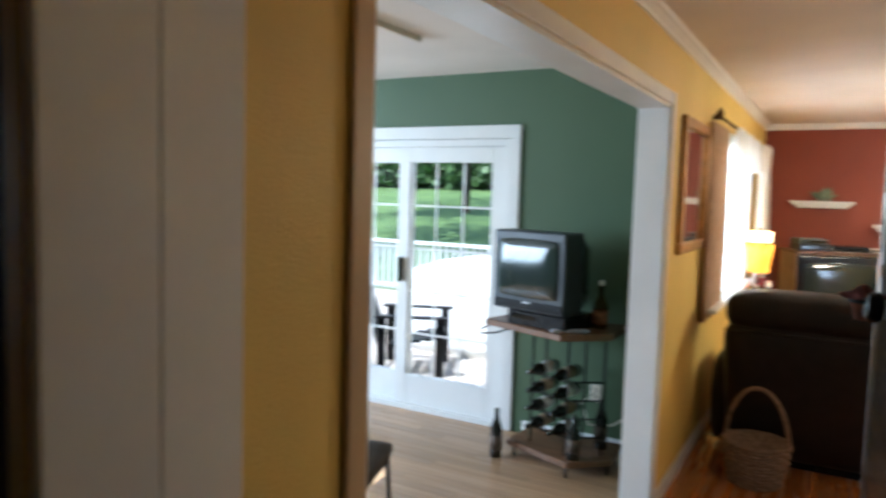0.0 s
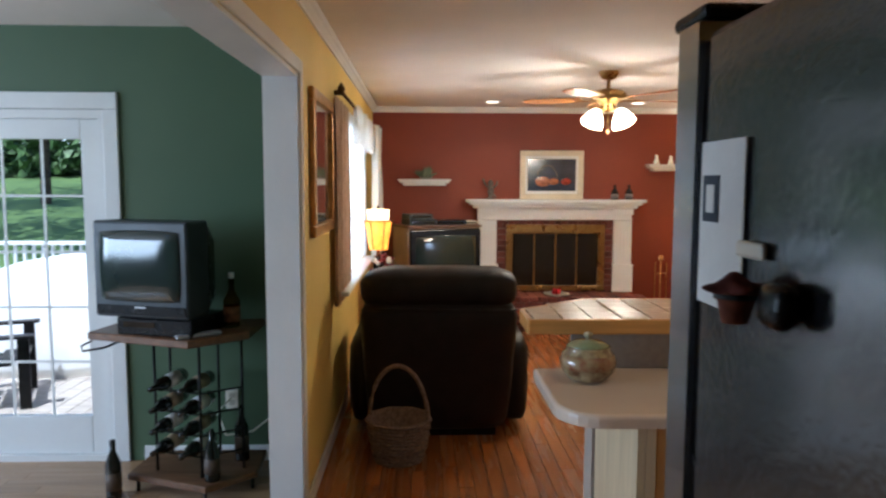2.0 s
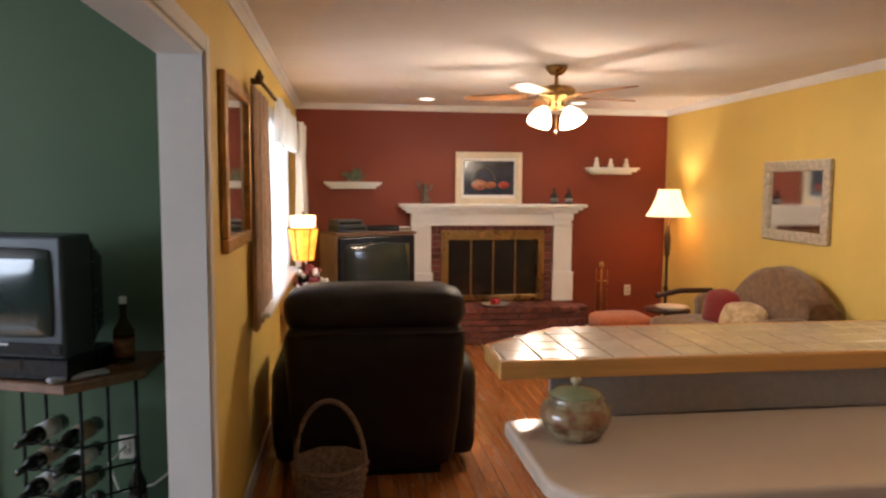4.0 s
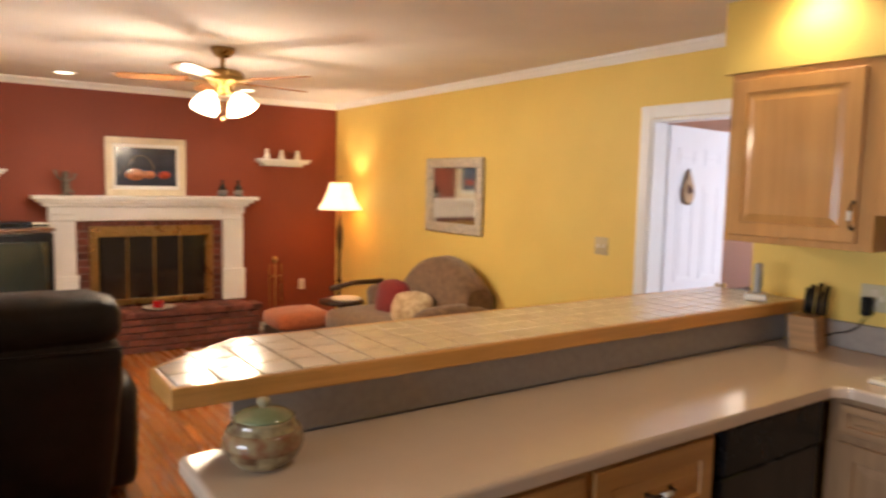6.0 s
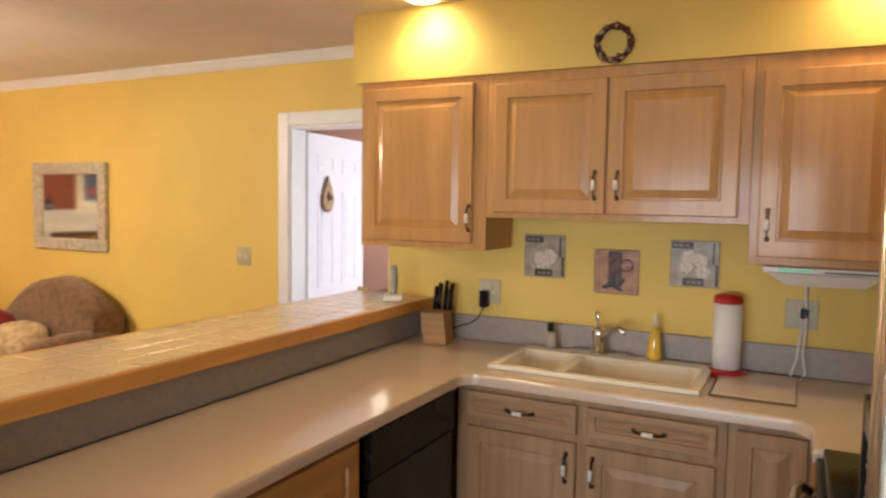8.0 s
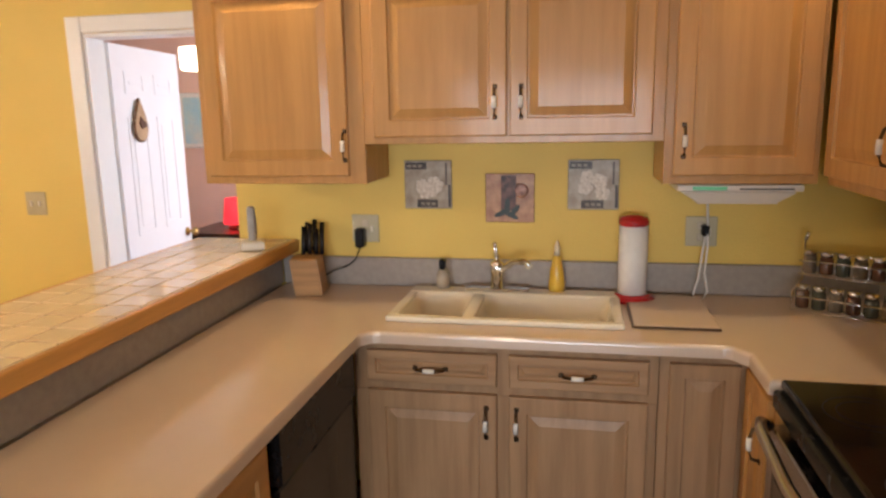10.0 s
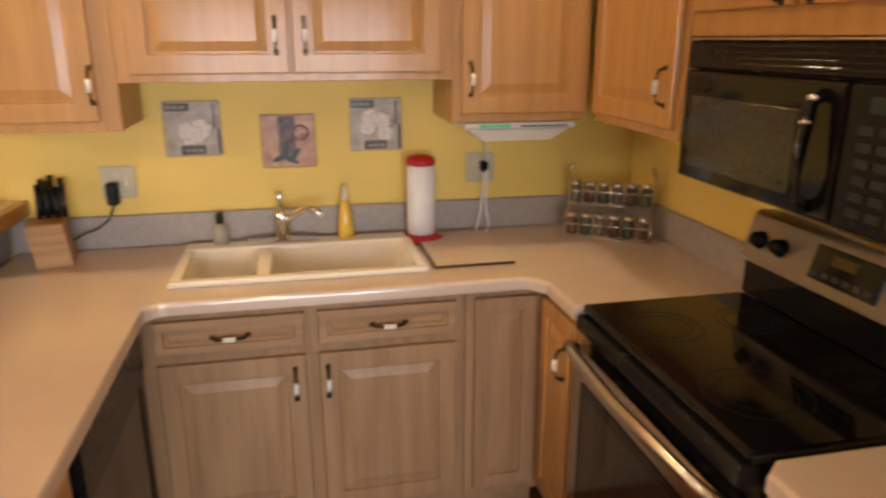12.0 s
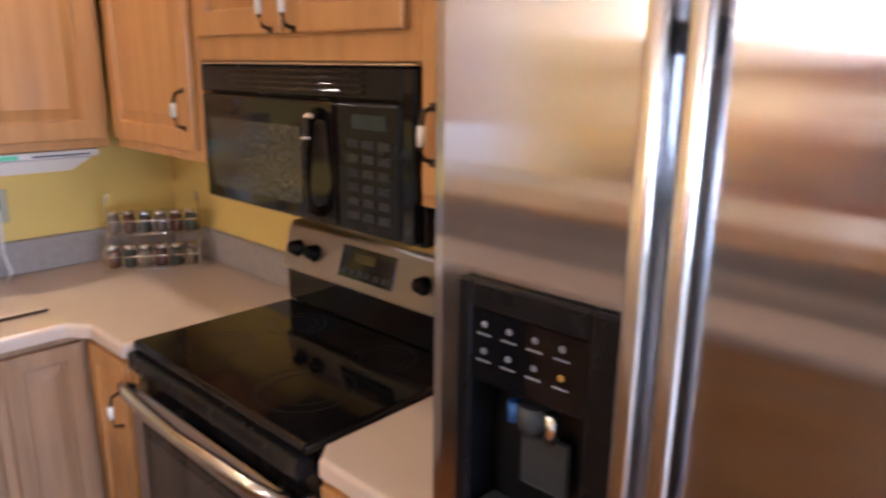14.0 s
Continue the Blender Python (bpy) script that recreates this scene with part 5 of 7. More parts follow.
pot = lathe([(0.014, 0), (0.020, 0.026), (0.0235, 0.0265), (0.0235, 0.036), (0.019, 0.036), (0.017, 0.03), (0, 0.03)], 18, at=(0.0, -0.0265, 0))
part("pot", pot, shader("terracotta", (0.28, 0.09, 0.05), rough=0.8, vary=0.2, scale=60), mg)
part("rim_band", lathe([(0.0238, 0.0275), (0.0238, 0.033)], 18, at=(0.0, -0.0265, 0)), DARKG, mg, "dark painted rim")
part("dried_flower", cushion(-0.014, -0.042, 0.032, 0.014, -0.012, 0.048, wrinkle=0.006), shader("dried_bloom", (0.20, 0.05, 0.04), rough=0.9, vary=0.3, scale=40), mg)
mg2 = thing("magnet_bear", "small black cut-out magnet on the refrigerator side", "magnet", FX0 + 0.003, -1.032, 1.484, -90)
mg2.scale = (0.7, 0.7, 0.7)
part("figure", smooth(cushion(-0.026, -0.024, 0.0, 0.026, -0.001, 0.042, puff=0.004, cuts=5, wrinkle=0.007)), BLACKP, mg2)
mg3 = thing("magnet_tag", "cream bar magnet on the refrigerator side", "magnet", FX0 + 0.003, -0.975, 1.524, -90)
part("bar", B((-0.022, -0.006, 0, 0.022, -0.001, 0.013), bevel=0.003, seg=2), PLATE, mg3)

# ---------------------------------------------------------------- jar and wreath
jr = thing("lidded_jar", "squat painted pottery jar with a glazed lid on the peninsula", "jar", 1.125, 0.845, 0.915)
part("jar", lathe([(0.056, 0), (0.068, 0.006), (0.088, 0.03), (0.096, 0.055), (0.094, 0.075), (0.082, 0.098), (0.074, 0.108), (0.076, 0.116), (0.068, 0.116)], 40), JARM, jr)
part("painted_band", lathe([(0.0945, 0.046), (0.0972, 0.058), (0.0955, 0.074), (0.0875, 0.092)], 40), shader("rust_glaze", (0.34, 0.25, 0.13), rough=0.12, vary=0.3, scale=30, second=(0.17, 0.035, 0.015), bump=0.02, coat=0.5), jr, "rust-red painted flower band")
lid = part("lid", lathe([(0.072, 0.117), (0.070, 0.122), (0.05, 0.133), (0.022, 0.138), (0.01, 0.14)], 32), shader("green_glaze", (0.20, 0.24, 0.12), rough=0.08, vary=0.25, scale=10, second=(0.35, 0.28, 0.14), coat=0.6), jr)
part("knob", lathe([(0.010, 0.138), (0.009, 0.146), (0.017, 0.153), (0.014, 0.162), (0, 0.165)], 16), shader("cream_glaze", (0.48, 0.40, 0.24), rough=0.1, coat=0.5), lid)
wr = thing("wall_wreath", "round dark vine wreath hanging on the yellow soffit", "wreath", 3.418, -0.015, 2.20, -90)
random.seed(12)
bw2 = bmesh.new()
for k in range(9):
    ph, rr = random.uniform(0, 6.28), 0.064 + random.uniform(-0.006, 0.006)
    tube([((rr + 0.007 * math.sin(5 * a + ph)) * math.cos(a), -0.014 + 0.009 * math.cos(5 * a + ph), (rr + 0.007 * math.sin(5 * a + ph)) * math.sin(a)) for a in [2 * math.pi * i / 40 for i in range(41)]], 0.0042, bw2, 5)
part("vines", bw2, shader("vine_twigs", (0.11, 0.05, 0.03), rough=0.8, vary=0.4, scale=40), wr, "twisted brown vines")
for name, col, lb in (("berries", (0.22, 0.03, 0.03), "dark red berries"), ("dried_petals", (0.50, 0.36, 0.20), "pale dried petals")):
    bmb = bmesh.new()
    for k in range(22):
        a = random.uniform(0, 6.283)
        q = Vector((0.065 * math.cos(a) + random.gauss(0, 0.006), -0.024 + random.gauss(0, 0.003), 0.065 * math.sin(a) + random.gauss(0, 0.006)))
        bmesh.ops.create_icosphere(bmb, subdivisions=1, radius=random.uniform(0.006, 0.011), matrix=Matrix.Translation(q))
    part(name, smooth(bmb), shader("wreath_" + name, col, rough=0.6, vary=0.3, scale=60), wr, lb)

# ---------------------------------------------------------------- fireplace
fp = thing("fireplace", "white wooden mantelpiece round a brick fireplace with brass doors", "fireplace", 0, 0, 0)
MZ = 0.963  # height of the fireplace against its drawing
fp.scale = (1, 1, MZ)
part("mantel_shelf", B((1.04, 6.14, 1.44, 3.03, YR - 0.002, 1.475), (1.08, 6.17, 1.41, 2.99, YR - 0.002, 1.438), (1.12, 6.21, 1.375, 2.95, YR - 0.002, 1.408), bevel=0.006, seg=2), WHITE, fp)
part("frieze", B((1.17, 6.27, 1.235, 2.90, YR - 0.002, 1.373), (1.16, 6.255, 1.24, 2.91, 6.268, 1.255), bevel=0.004), WHITE, fp)
for x0 in (1.18, 2.70):
    pil = part("pilaster", B((x0, 6.25, 0.40, x0 + 0.20, YR - 0.002, 1.233), (x0 - 0.01, 6.235, 1.30, x0 + 0.21, 6.249, 1.372), (x0 - 0.015, 6.23, 0.40, x0 + 0.215, 6.249, 0.70), (x0 - 0.02, 6.225, 0.70, x0 + 0.22, 6.249, 0.725), bevel=0.004), WHITE, fp)
    for k in range(4):
        part("flute", B((x0 + 0.03 + k * 0.038, 6.244, 0.76, x0 + 0.052 + k * 0.038, 6.2495, 1.20), bevel=0.002), WHITE, pil)
part("firebox", B((1.5, 6.34, 0.40, 2.6, 6.36, 1.18)), SOOT, fp)
part("surround", B((1.381, 6.30, 1.14, 2.699, YR - 0.003, 1.232), (1.381, 6.30, 0.40, 1.50, YR - 0.003, 1.139), (2.58, 6.30, 0.40, 2.699, YR - 0.003, 1.139)), MORTAR, fp)
dg = part("fire_door_head", B((1.49, 6.26, 1.08, 2.60, 6.295, 1.185), bevel=0.006), BRASS, fp, "brass fire-door frame")
part("sill", B((1.49, 6.26, 0.41, 2.60, 6.295, 0.47), bevel=0.006), BRASS, dg)
for x in (1.49, 2.525):
    part("side_frame", B((x, 6.262, 0.4705, x + 0.075, 6.295, 1.0795), bevel=0.006), BRASS, dg)
for i in range(4):
    a = 1.568 + i * 0.239
    part("glass_leaf", B((a + 0.008, 6.275, 0.472, a + 0.232, 6.283, 1.078)), DARKGL, dg, "smoked glass leaf")
    if i:
        part("stile", B((a - 0.008, 6.266, 0.472, a + 0.007, 6.288, 1.078)), BRASS, dg)
part("hearth_core", B((1.06, 5.94, 0, 2.96, 6.235, 0.335), (1.1, 6.235, 0, 2.92, YR - 0.003, 0.335)), MORTAR, fp)

pc = thing("framed_picture", "cream-framed still life with pumpkins on the mantel", "picture", 2.0, 6.33, 1.4205)
PW, PH = 0.715, 0.545
part("frame", B((-PW / 2, -0.02, 0, PW / 2, 0.012, 0.06), (-PW / 2, -0.02, PH - 0.06, PW / 2, 0.012, PH), (-PW / 2, -0.02, 0.06, -PW / 2 + 0.06, 0.012, PH - 0.06), (PW / 2 - 0.06, -0.02, 0.06, PW / 2, 0.012, PH - 0.06), bevel=0.008, seg=2), CREAMW, pc)
part("mat", B((-PW / 2 + 0.06, -0.004, 0.06, PW / 2 - 0.06, 0.008, PH - 0.06)), PAPER, pc)
part("print", B((-0.27, -0.007, 0.095, 0.27, -0.0045, PH - 0.095)), shader("blue_print", (0.045, 0.055, 0.085), rough=0.15, vary=0.35, scale=5, second=(0.025, 0.03, 0.05), bump=0, coat=0.5), pc, "dark blue painted ground")
for x, r, c in ((-0.10, 0.075, "a"), (0.16, 0.05, "b"), (0.02, 0.05, "a")):
    blob = lathe([(r, 0), (r * 0.9, 0.0012), (0, 0.0016)], 20)
    bmesh.ops.scale(blob, vec=(1.15, 0.75, 1), verts=blob.verts)
    p = part("pumpkin", blob, shader("print_orange_" + c, (0.50, 0.16, 0.06) if c == "a" else (0.42, 0.06, 0.035), rough=0.2, vary=0.3, scale=20, bump=0, coat=0.5), pc, "painted pumpkin")
    p.matrix_local = pose(x, -0.0072, 0.20, 90, 0, 0)
hd = part("basket_hoop", tube([(-0.05 + 0.11 * math.cos(a), -0.0085, 0.24 + 0.14 * math.sin(a)) for a in [math.pi * k / 12 for k in range(13)]], 0.006, seg=6), shader("print_brown", (0.13, 0.09, 0.07), rough=0.3, bump=0), pc)


def wall_shelf(x, z, w):
    s = thing("wall_shelf", "white moulded floating wall shelf", "wall shelf", x, YR - 0.002, z, group="wall shelves")
    part("board", B((-w / 2, -0.13, -0.022, w / 2, 0, 0), bevel=0.004), WHITE, s)
    part("moulding", prism([(-w / 2 + 0.02, 0), (w / 2 - 0.02, 0), (w / 2 - 0.02, -0.11), (-w / 2 + 0.02, -0.11)], -0.045, -0.0225, bevel=0.004), WHITE, s)
    b = prism([(-w / 2 + 0.05, 0), (w / 2 - 0.05, 0), (w / 2 - 0.07, -0.08), (-w / 2 + 0.07, -0.08)], -0.072, -0.0455, bevel=0.006)
    part("base_moulding", b, WHITE, s)


wall_shelf(0.575, 1.642, 0.59)
wall_shelf(3.355, 1.815, 0.57)
pl2 = thing("succulent", "small grey-green succulent plant on the wall shelf", "plant", 0.59, YR - 0.07, 1.642)
random.seed(3)
bms = bmesh.new()
for i in range(46):
    a, e = random.uniform(0, 6.28), random.uniform(0.15, 1.45)
    L = random.uniform(0.08, 0.14)
    d = Vector((math.cos(a) * math.cos(e) * 1.0, math.sin(a) * math.cos(e) * 0.45, math.sin(e)))
    o = Vector((random.uniform(-0.05, 0.05), random.uniform(-0.02, 0.02), 0.02))
    n = d.orthogonal().normalized() * 0.016
    m2 = d.cross(n).normalized() * 0.006
    v = [bms.verts.new(o + q) for q in (-n, d * L * 0.5 - n * 1.2 + m2, d * L, d * L * 0.5 + n * 1.2 + m2, n, d * L * 0.5 - m2 * 1.5)]
    for f in ((0, 1, 5), (1, 2, 5), (2, 3, 5), (3, 4, 5), (0, 4, 3), (0, 3, 1), (1, 3, 2)):
        bms.faces.new([v[k] for k in f])
part("leaves", bms, shader("succulent_leaf", (0.16, 0.20, 0.11), rough=0.5, vary=0.2, scale=20), pl2)
part("dish", lathe([(0.05, 0), (0.075, 0.025), (0.07, 0.025), (0.0, 0.02)], 18), shader("dish_glaze", (0.22, 0.22, 0.15), rough=0.3), pl2)
for x, h in ((3.175, 0.11), (3.335, 0.10), (3.51, 0.10)):
    f = thing("figurine", "small cream ceramic figurine on the wall shelf", "figurine", x, YR - 0.07, 1.815, group="shelf figurines")
    part("body", lathe([(0.03, 0), (0.034, 0.01), (0.024, h * 0.5), (0.014, h * 0.62), (0.021, h * 0.78), (0.016, h * 0.93), (0, h)], 14), PORCELAIN, f)
fg = lathe([(0.05, 0), (0.05, 0.012), (0.022, 0.014), (0.03, 0.05), (0.036, 0.10), (0.022, 0.145), (0.03, 0.165), (0.03, 0.19), (0.012, 0.215), (0, 0.22)], 12)
tube([(0.02, 0, 0.13), (0.06, 0, 0.15), (0.075, -0.01, 0.20)], 0.012, fg, 6)
tube([(-0.02, 0, 0.13), (-0.06, 0, 0.16), (-0.085, 0, 0.23)], 0.012, fg, 6)
tube([(0.015, 0, 0.06), (0.05, 0, 0.04), (0.055, 0, 0.012)], 0.013, fg, 6)
st = part("statuette", fg, shader("aged_grey_statuette", (0.17, 0.14, 0.11), rough=0.6, vary=0.3, scale=30), None, "small grey dancing statuette on the mantel", "", "statuette")
st.location = (1.31, 6.26, 1.4205)
for x in (2.70, 2.86):
    b = thing("mantel_bottle", "dark decorated bottle standing on the mantel", "bottle", x, 6.27, 1.4205, group="mantel bottles")
    part("bottle", lathe([(0.035, 0), (0.042, 0.01), (0.042, 0.075), (0.03, 0.105), (0.013, 0.125), (0.012, 0.15), (0.016, 0.152), (0.015, 0.165), (0, 0.166)], 18), shader("dark_bottle", (0.02, 0.018, 0.022), rough=0.12, coat=0.4, vary=0.2), b)
    part("label", lathe([(0.0428, 0.02), (0.0428, 0.065)], 18), shader("grey_label", (0.26, 0.25, 0.26), rough=0.5, vary=0.3, scale=40), b)
cd = thing("candle_dish", "pale dish with red candles on the hearth", "candle dish", 2.02, 6.02, 0.3805)
part("dish", lathe([(0.05, 0), (0.14, 0.018), (0.145, 0.024), (0.13, 0.024), (0.0, 0.010)], 24), shader("pewter_dish", (0.45, 0.42, 0.38), rough=0.3, vary=0.1), cd)
for x, y in ((-0.03, 0.0), (0.03, 0.015), (0.0, -0.04)):
    part("candle", lathe([(0.022, 0.014), (0.022, 0.075), (0.016, 0.08), (0, 0.078)], 12, at=(x, y, 0)), REDP, cd)
tl = thing("fire_tools", "brass fireplace tool stand with poker and brush", "fire tools", 3.22, 6.20, 0)
part("base", lathe([(0.10, 0), (0.10, 0.012), (0.03, 0.03), (0.012, 0.035)], 20), BRASS, tl)
part("post", tube([(0, 0, 0.03), (0, 0, 0.74)], 0.009), BRASS, tl)
part("ring", tube([(-0.07, 0, 0.60), (0, -0.05, 0.605), (0.07, 0, 0.60)], 0.006), BRASS, tl)
part("knob", lathe([(0, 0.74), (0.024, 0.75), (0.03, 0.77), (0.02, 0.80), (0, 0.81)], 14), BRASS, tl)
for x in (-0.065, 0.065):
    part("tool", tube([(x, -0.01, 0.10), (x, -0.01, 0.70), (x * 0.9, -0.01, 0.73)], 0.006), BRASS, tl)
outlet(3.59, YR - 0.001, 0.47, 0, "ivory outlet plate on the red wall")
outlet(-0.53, GY - 0.001, 0.36, 0, "ivory outlet plate on the green wall")
sw = thing("light_switch", "ivory double light switch plate", "light switch", LX - 0.001, 2.418, 1.217, -90)
part("plate", B((-0.058, -0.006, -0.058, 0.058, -0.001, 0.058), bevel=0.003), shader("tan_plate", (0.55, 0.45, 0.25), rough=0.4), sw)
for x in (-0.023, 0.023):
    part("toggle", B((x - 0.005, -0.016, -0.012, x + 0.005, -0.0062, 0.012), bevel=0.002), PLATE, sw)

mi = thing("wall_mirror", "rectangular mirror in a champagne frame", "mirror", LX - 0.002, 4.088, 1.50, -90)
w, h, f = 0.817, 0.638, 0.085
part("frame", B((-w / 2, -0.035, -h / 2, w / 2, 0, -h / 2 + f), (-w / 2, -0.035, h / 2 - f, w / 2, 0, h / 2), (-w / 2, -0.035, -h / 2 + f, -w / 2 + f, 0, h / 2 - f), (w / 2 - f, -0.035, -h / 2 + f, w / 2, 0, h / 2 - f), bevel=0.012, seg=3), SILVERF, mi)
part("glass", B((-w / 2 + f - 0.004, -0.014, -h / 2 + f - 0.004, w / 2 - f + 0.004, -0.008, h / 2 - f + 0.004)), MIRRORM, mi, "mirror glass")
gp = thing("wall_mirror", "gilt-framed mirror hanging on the yellow wall", "mirror", 0.002, 2.33, 1.685, 90)
w, h, f = 0.75, 0.74, 0.06
part("frame", B((-w / 2, -0.03, -h / 2, w / 2, 0, -h / 2 + f), (-w / 2, -0.03, h / 2 - f, w / 2, 0, h / 2), (-w / 2, -0.03, -h / 2 + f, -w / 2 + f, 0, h / 2 - f), (w / 2 - f, -0.03, -h / 2 + f, w / 2, 0, h / 2 - f), bevel=0.008, seg=2), GOLDF, gp)
part("glass", B((-w / 2 + f - 0.004, -0.012, -h / 2 + f - 0.004, w / 2 - f + 0.004, -0.006, h / 2 - f + 0.004)), MIRRORM, gp, "mirror glass")

# ---------------------------------------------------------------- ceiling fan
fn = thing("ceiling_fan", "brass ceiling fan with wooden blades and frosted lights", "ceiling fan", 1.967, 3.86, CZ, 12)
part("canopy", lathe([(0.075, -0.001), (0.075, -0.02), (0.05, -0.055), (0.018, -0.065), (0.0, -0.066)], 24), BRASS, fn)
part("downrod", tube([(0, 0, -0.06), (0, 0, -0.15)], 0.013), BRASS, fn)
part("motor", lathe([(0.03, -0.13), (0.11, -0.145), (0.135, -0.165), (0.135, -0.20), (0.12, -0.225), (0.07, -0.24), (0.06, -0.28), (0.05, -0.30), (0, -0.305)], 28), BRASS, fn)
for k in range(5):
    a = 72 * k
    br = part("blade_arm", B((0.10, -0.025, -0.222, 0.24, 0.025, -0.214), bevel=0.003), BRASS, fn)
    br.matrix_local = pose(0, 0, 0, 0, 0, a)
    ol = [(0.20, -0.055), (0.40, -0.068), (0.60, -0.066), (0.645, -0.045), (0.655, 0), (0.645, 0.045), (0.60, 0.066), (0.40, 0.068), (0.20, 0.055)]
    bl = part("blade", prism(ol, -0.212, -0.204, bevel=0.002), FANW, fn)
    bl.matrix_local = pose(0, 0, 0, 0, 0, a) @ pose(0, 0, 0, 7, 0, 0)
for k in range(4):
    a = 90 * k + 20
    ar = part("lamp_arm", tube([(0.05, 0, -0.28), (0.09, 0, -0.285), (0.115, 0, -0.30)], 0.008), BRASS, fn)
    ar.matrix_local = pose(0, 0, 0, 0, 0, a)
    sh = part("glass_shade", lathe([(0.024, 0.0), (0.036, -0.014), (0.062, -0.05), (0.078, -0.09), (0.086, -0.115), (0.082, -0.115), (0.058, -0.05), (0.022, -0.004)], 20), GLOBE, fn, "lit frosted glass shade")
    sh.matrix_local = pose(0, 0, 0, 0, 0, a) @ pose(0.115, 0, -0.295, 0, -28, 0)
part("pull_chain", tube([(0, 0, -0.30), (0.005, 0, -0.44)], 0.0025), BRASS, fn)
part("chain_bob", lathe([(0, -0.47), (0.012, -0.46), (0.008, -0.44), (0, -0.435)], 10), FANW, fn)
for k in range(4):
    a = radians(90 * k + 38)
    lamp("fan_bulb", "POINT", 12.5, WARM, pose(1.967 + 0.19 * math.cos(a), 3.86 + 0.19 * math.sin(a), CZ - 0.44), radius=0.05)

# ---------------------------------------------------------------- recliner, basket
rc = thing("recliner", "dark brown leather recliner seen from behind", "recliner", 0.655, 2.80, 0)
rc.scale = (0.91, 1.0, 0.96)
back = cushion(-0.52, -0.10, 0.06, 0.52, 0.16, 0.93, puff=0.01, cuts=8, wrinkle=0.006)
for v in back.verts:
    v.co.y -= 0.16 * (v.co.z / 0.93)
    v.co.x *= 0.90 + 0.10 * v.co.z / 0.93
part("back", back, LEATHER, rc)
hr = cushion(-0.50, -0.24, 0.88, 0.50, 0.14, 1.11, puff=0.02, cuts=8, wrinkle=0.012)
part("head_cushion", hr, LEATHER, rc)
for s in (-1, 1):
    part("arm", cushion(s * 0.62 if s < 0 else 0.42, 0.05, 0.06, -0.42 if s < 0 else 0.64, 0.85, 0.64, puff=0.02, cuts=6, wrinkle=0.008), LEATHER, rc)
part("seat", cushion(-0.42, 0.10, 0.10, 0.42, 0.86, 0.48, puff=0.02, cuts=6), LEATHER, rc)
part("footrest", cushion(-0.42, 0.86, 0.08, 0.42, 0.96, 0.44, puff=0.01, cuts=5), LEATHER, rc)
part("base", B((-0.40, 0.0, 0.0, 0.40, 0.8, 0.07)), BLACKP, rc)
part("seam", tube([(-0.50, -0.262, 0.885), (0, -0.272, 0.888), (0.50, -0.262, 0.885)], 0.006), LEATHER, rc)
bk = thing("wicker_basket", "round wicker basket with a tall loop handle", "basket", 0.42, 2.42, 0, -32)
bw = bmesh.new()
for k in range(12):
    z, r = 0.012 + k * 0.021, 0.135 + 0.045 * (k / 11) ** 0.8
    ph = math.pi * (k % 2)
    tube([((r + 0.005 * math.cos(9 * a + ph)) * math.cos(a), (r + 0.005 * math.cos(9 * a + ph)) * math.sin(a), z) for a in [2 * math.pi * i / 72 for i in range(73)]], 0.0105, bw, 5)
part("weave", bw, WICKER, bk)
part("bottom", lathe([(0.135, 0.004), (0.135, 0.014), (0, 0.014)], 24), WICKER, bk)
part("lining", lathe([(0.128, 0.012), (0.170, 0.25), (0.165, 0.25), (0.12, 0.02)], 24), WICKER, bk)
part("handle", tube([(0.17 * math.cos(a) * 1.0, 0.05 * math.cos(a), 0.22 + 0.33 * math.sin(a)) for a in [math.pi * i / 16 for i in range(17)]], 0.013, seg=7), WICKER, bk)

# ---------------------------------------------------------------- console television, table lamp
ct = thing("console_television", "old wood-cased floor television with boxes on top", "television", 0.70, 5.84, 0, 22)
part("cabinet", B((-0.40, -0.22, 0.05, 0.40, 0.24, 1.14), bevel=0.01, seg=2), shader("tan_case", (0.36, 0.25, 0.16), rough=0.5, vary=0.1, scale=4), ct)
part("bezel", B((-0.395, -0.26, 0.30, 0.395, -0.221, 1.13), bevel=0.02, seg=3), BLACKP, ct)
part("screen", cushion(-0.33, -0.275, 0.48, 0.33, -0.24, 1.06, puff=0.01, wrinkle=0), SCREEN, ct, "dark curved screen")
part("top", B((-0.41, -0.25, 1.141, 0.41, 0.24, 1.165), bevel=0.004), MIDW, ct)
part("foot", B((-0.36, -0.18, 0, 0.36, 0.2, 0.05)), BLACKP, ct)
for name, lb, m, dims, mat in (("receiver", "grey audio receiver on the television", pose(0.52, 5.80, 1.166, 0, 0, 22), (0.30, 0.25, 0.06), DARKG), ("receiver", "grey cable box on the receiver", pose(0.50, 5.80, 1.227, 0, 0, 24), (0.26, 0.22, 0.05), shader("blue_grey_plastic", (0.10, 0.115, 0.12), rough=0.4)),
                               ("game_console", "flat black player on the television", pose(0.82, 5.90, 1.166, 0, 0, 15), (0.34, 0.24, 0.05), BLACKP), ("book", "pale boxed disc case on the television", pose(1.03, 6.0, 1.166, 0, 0, 20), (0.20, 0.16, 0.03), PLATE)):
    t = thing(name, lb, name.replace("_", " "))
    t.matrix_world = m
    a, b, c = dims
    part("case", B((-a / 2, -b / 2, 0, a / 2, b / 2, c), bevel=0.006, seg=2), mat, t)
    part("front_strip", B((-a * 0.42, -b / 2 - 0.004, c * 0.25, a * 0.42, -b / 2 - 0.001, c * 0.7)), BLACKG, t)
et = thing("end_table", "dark wooden end table beside the recliner", "table", 0.30, 4.66, 0)
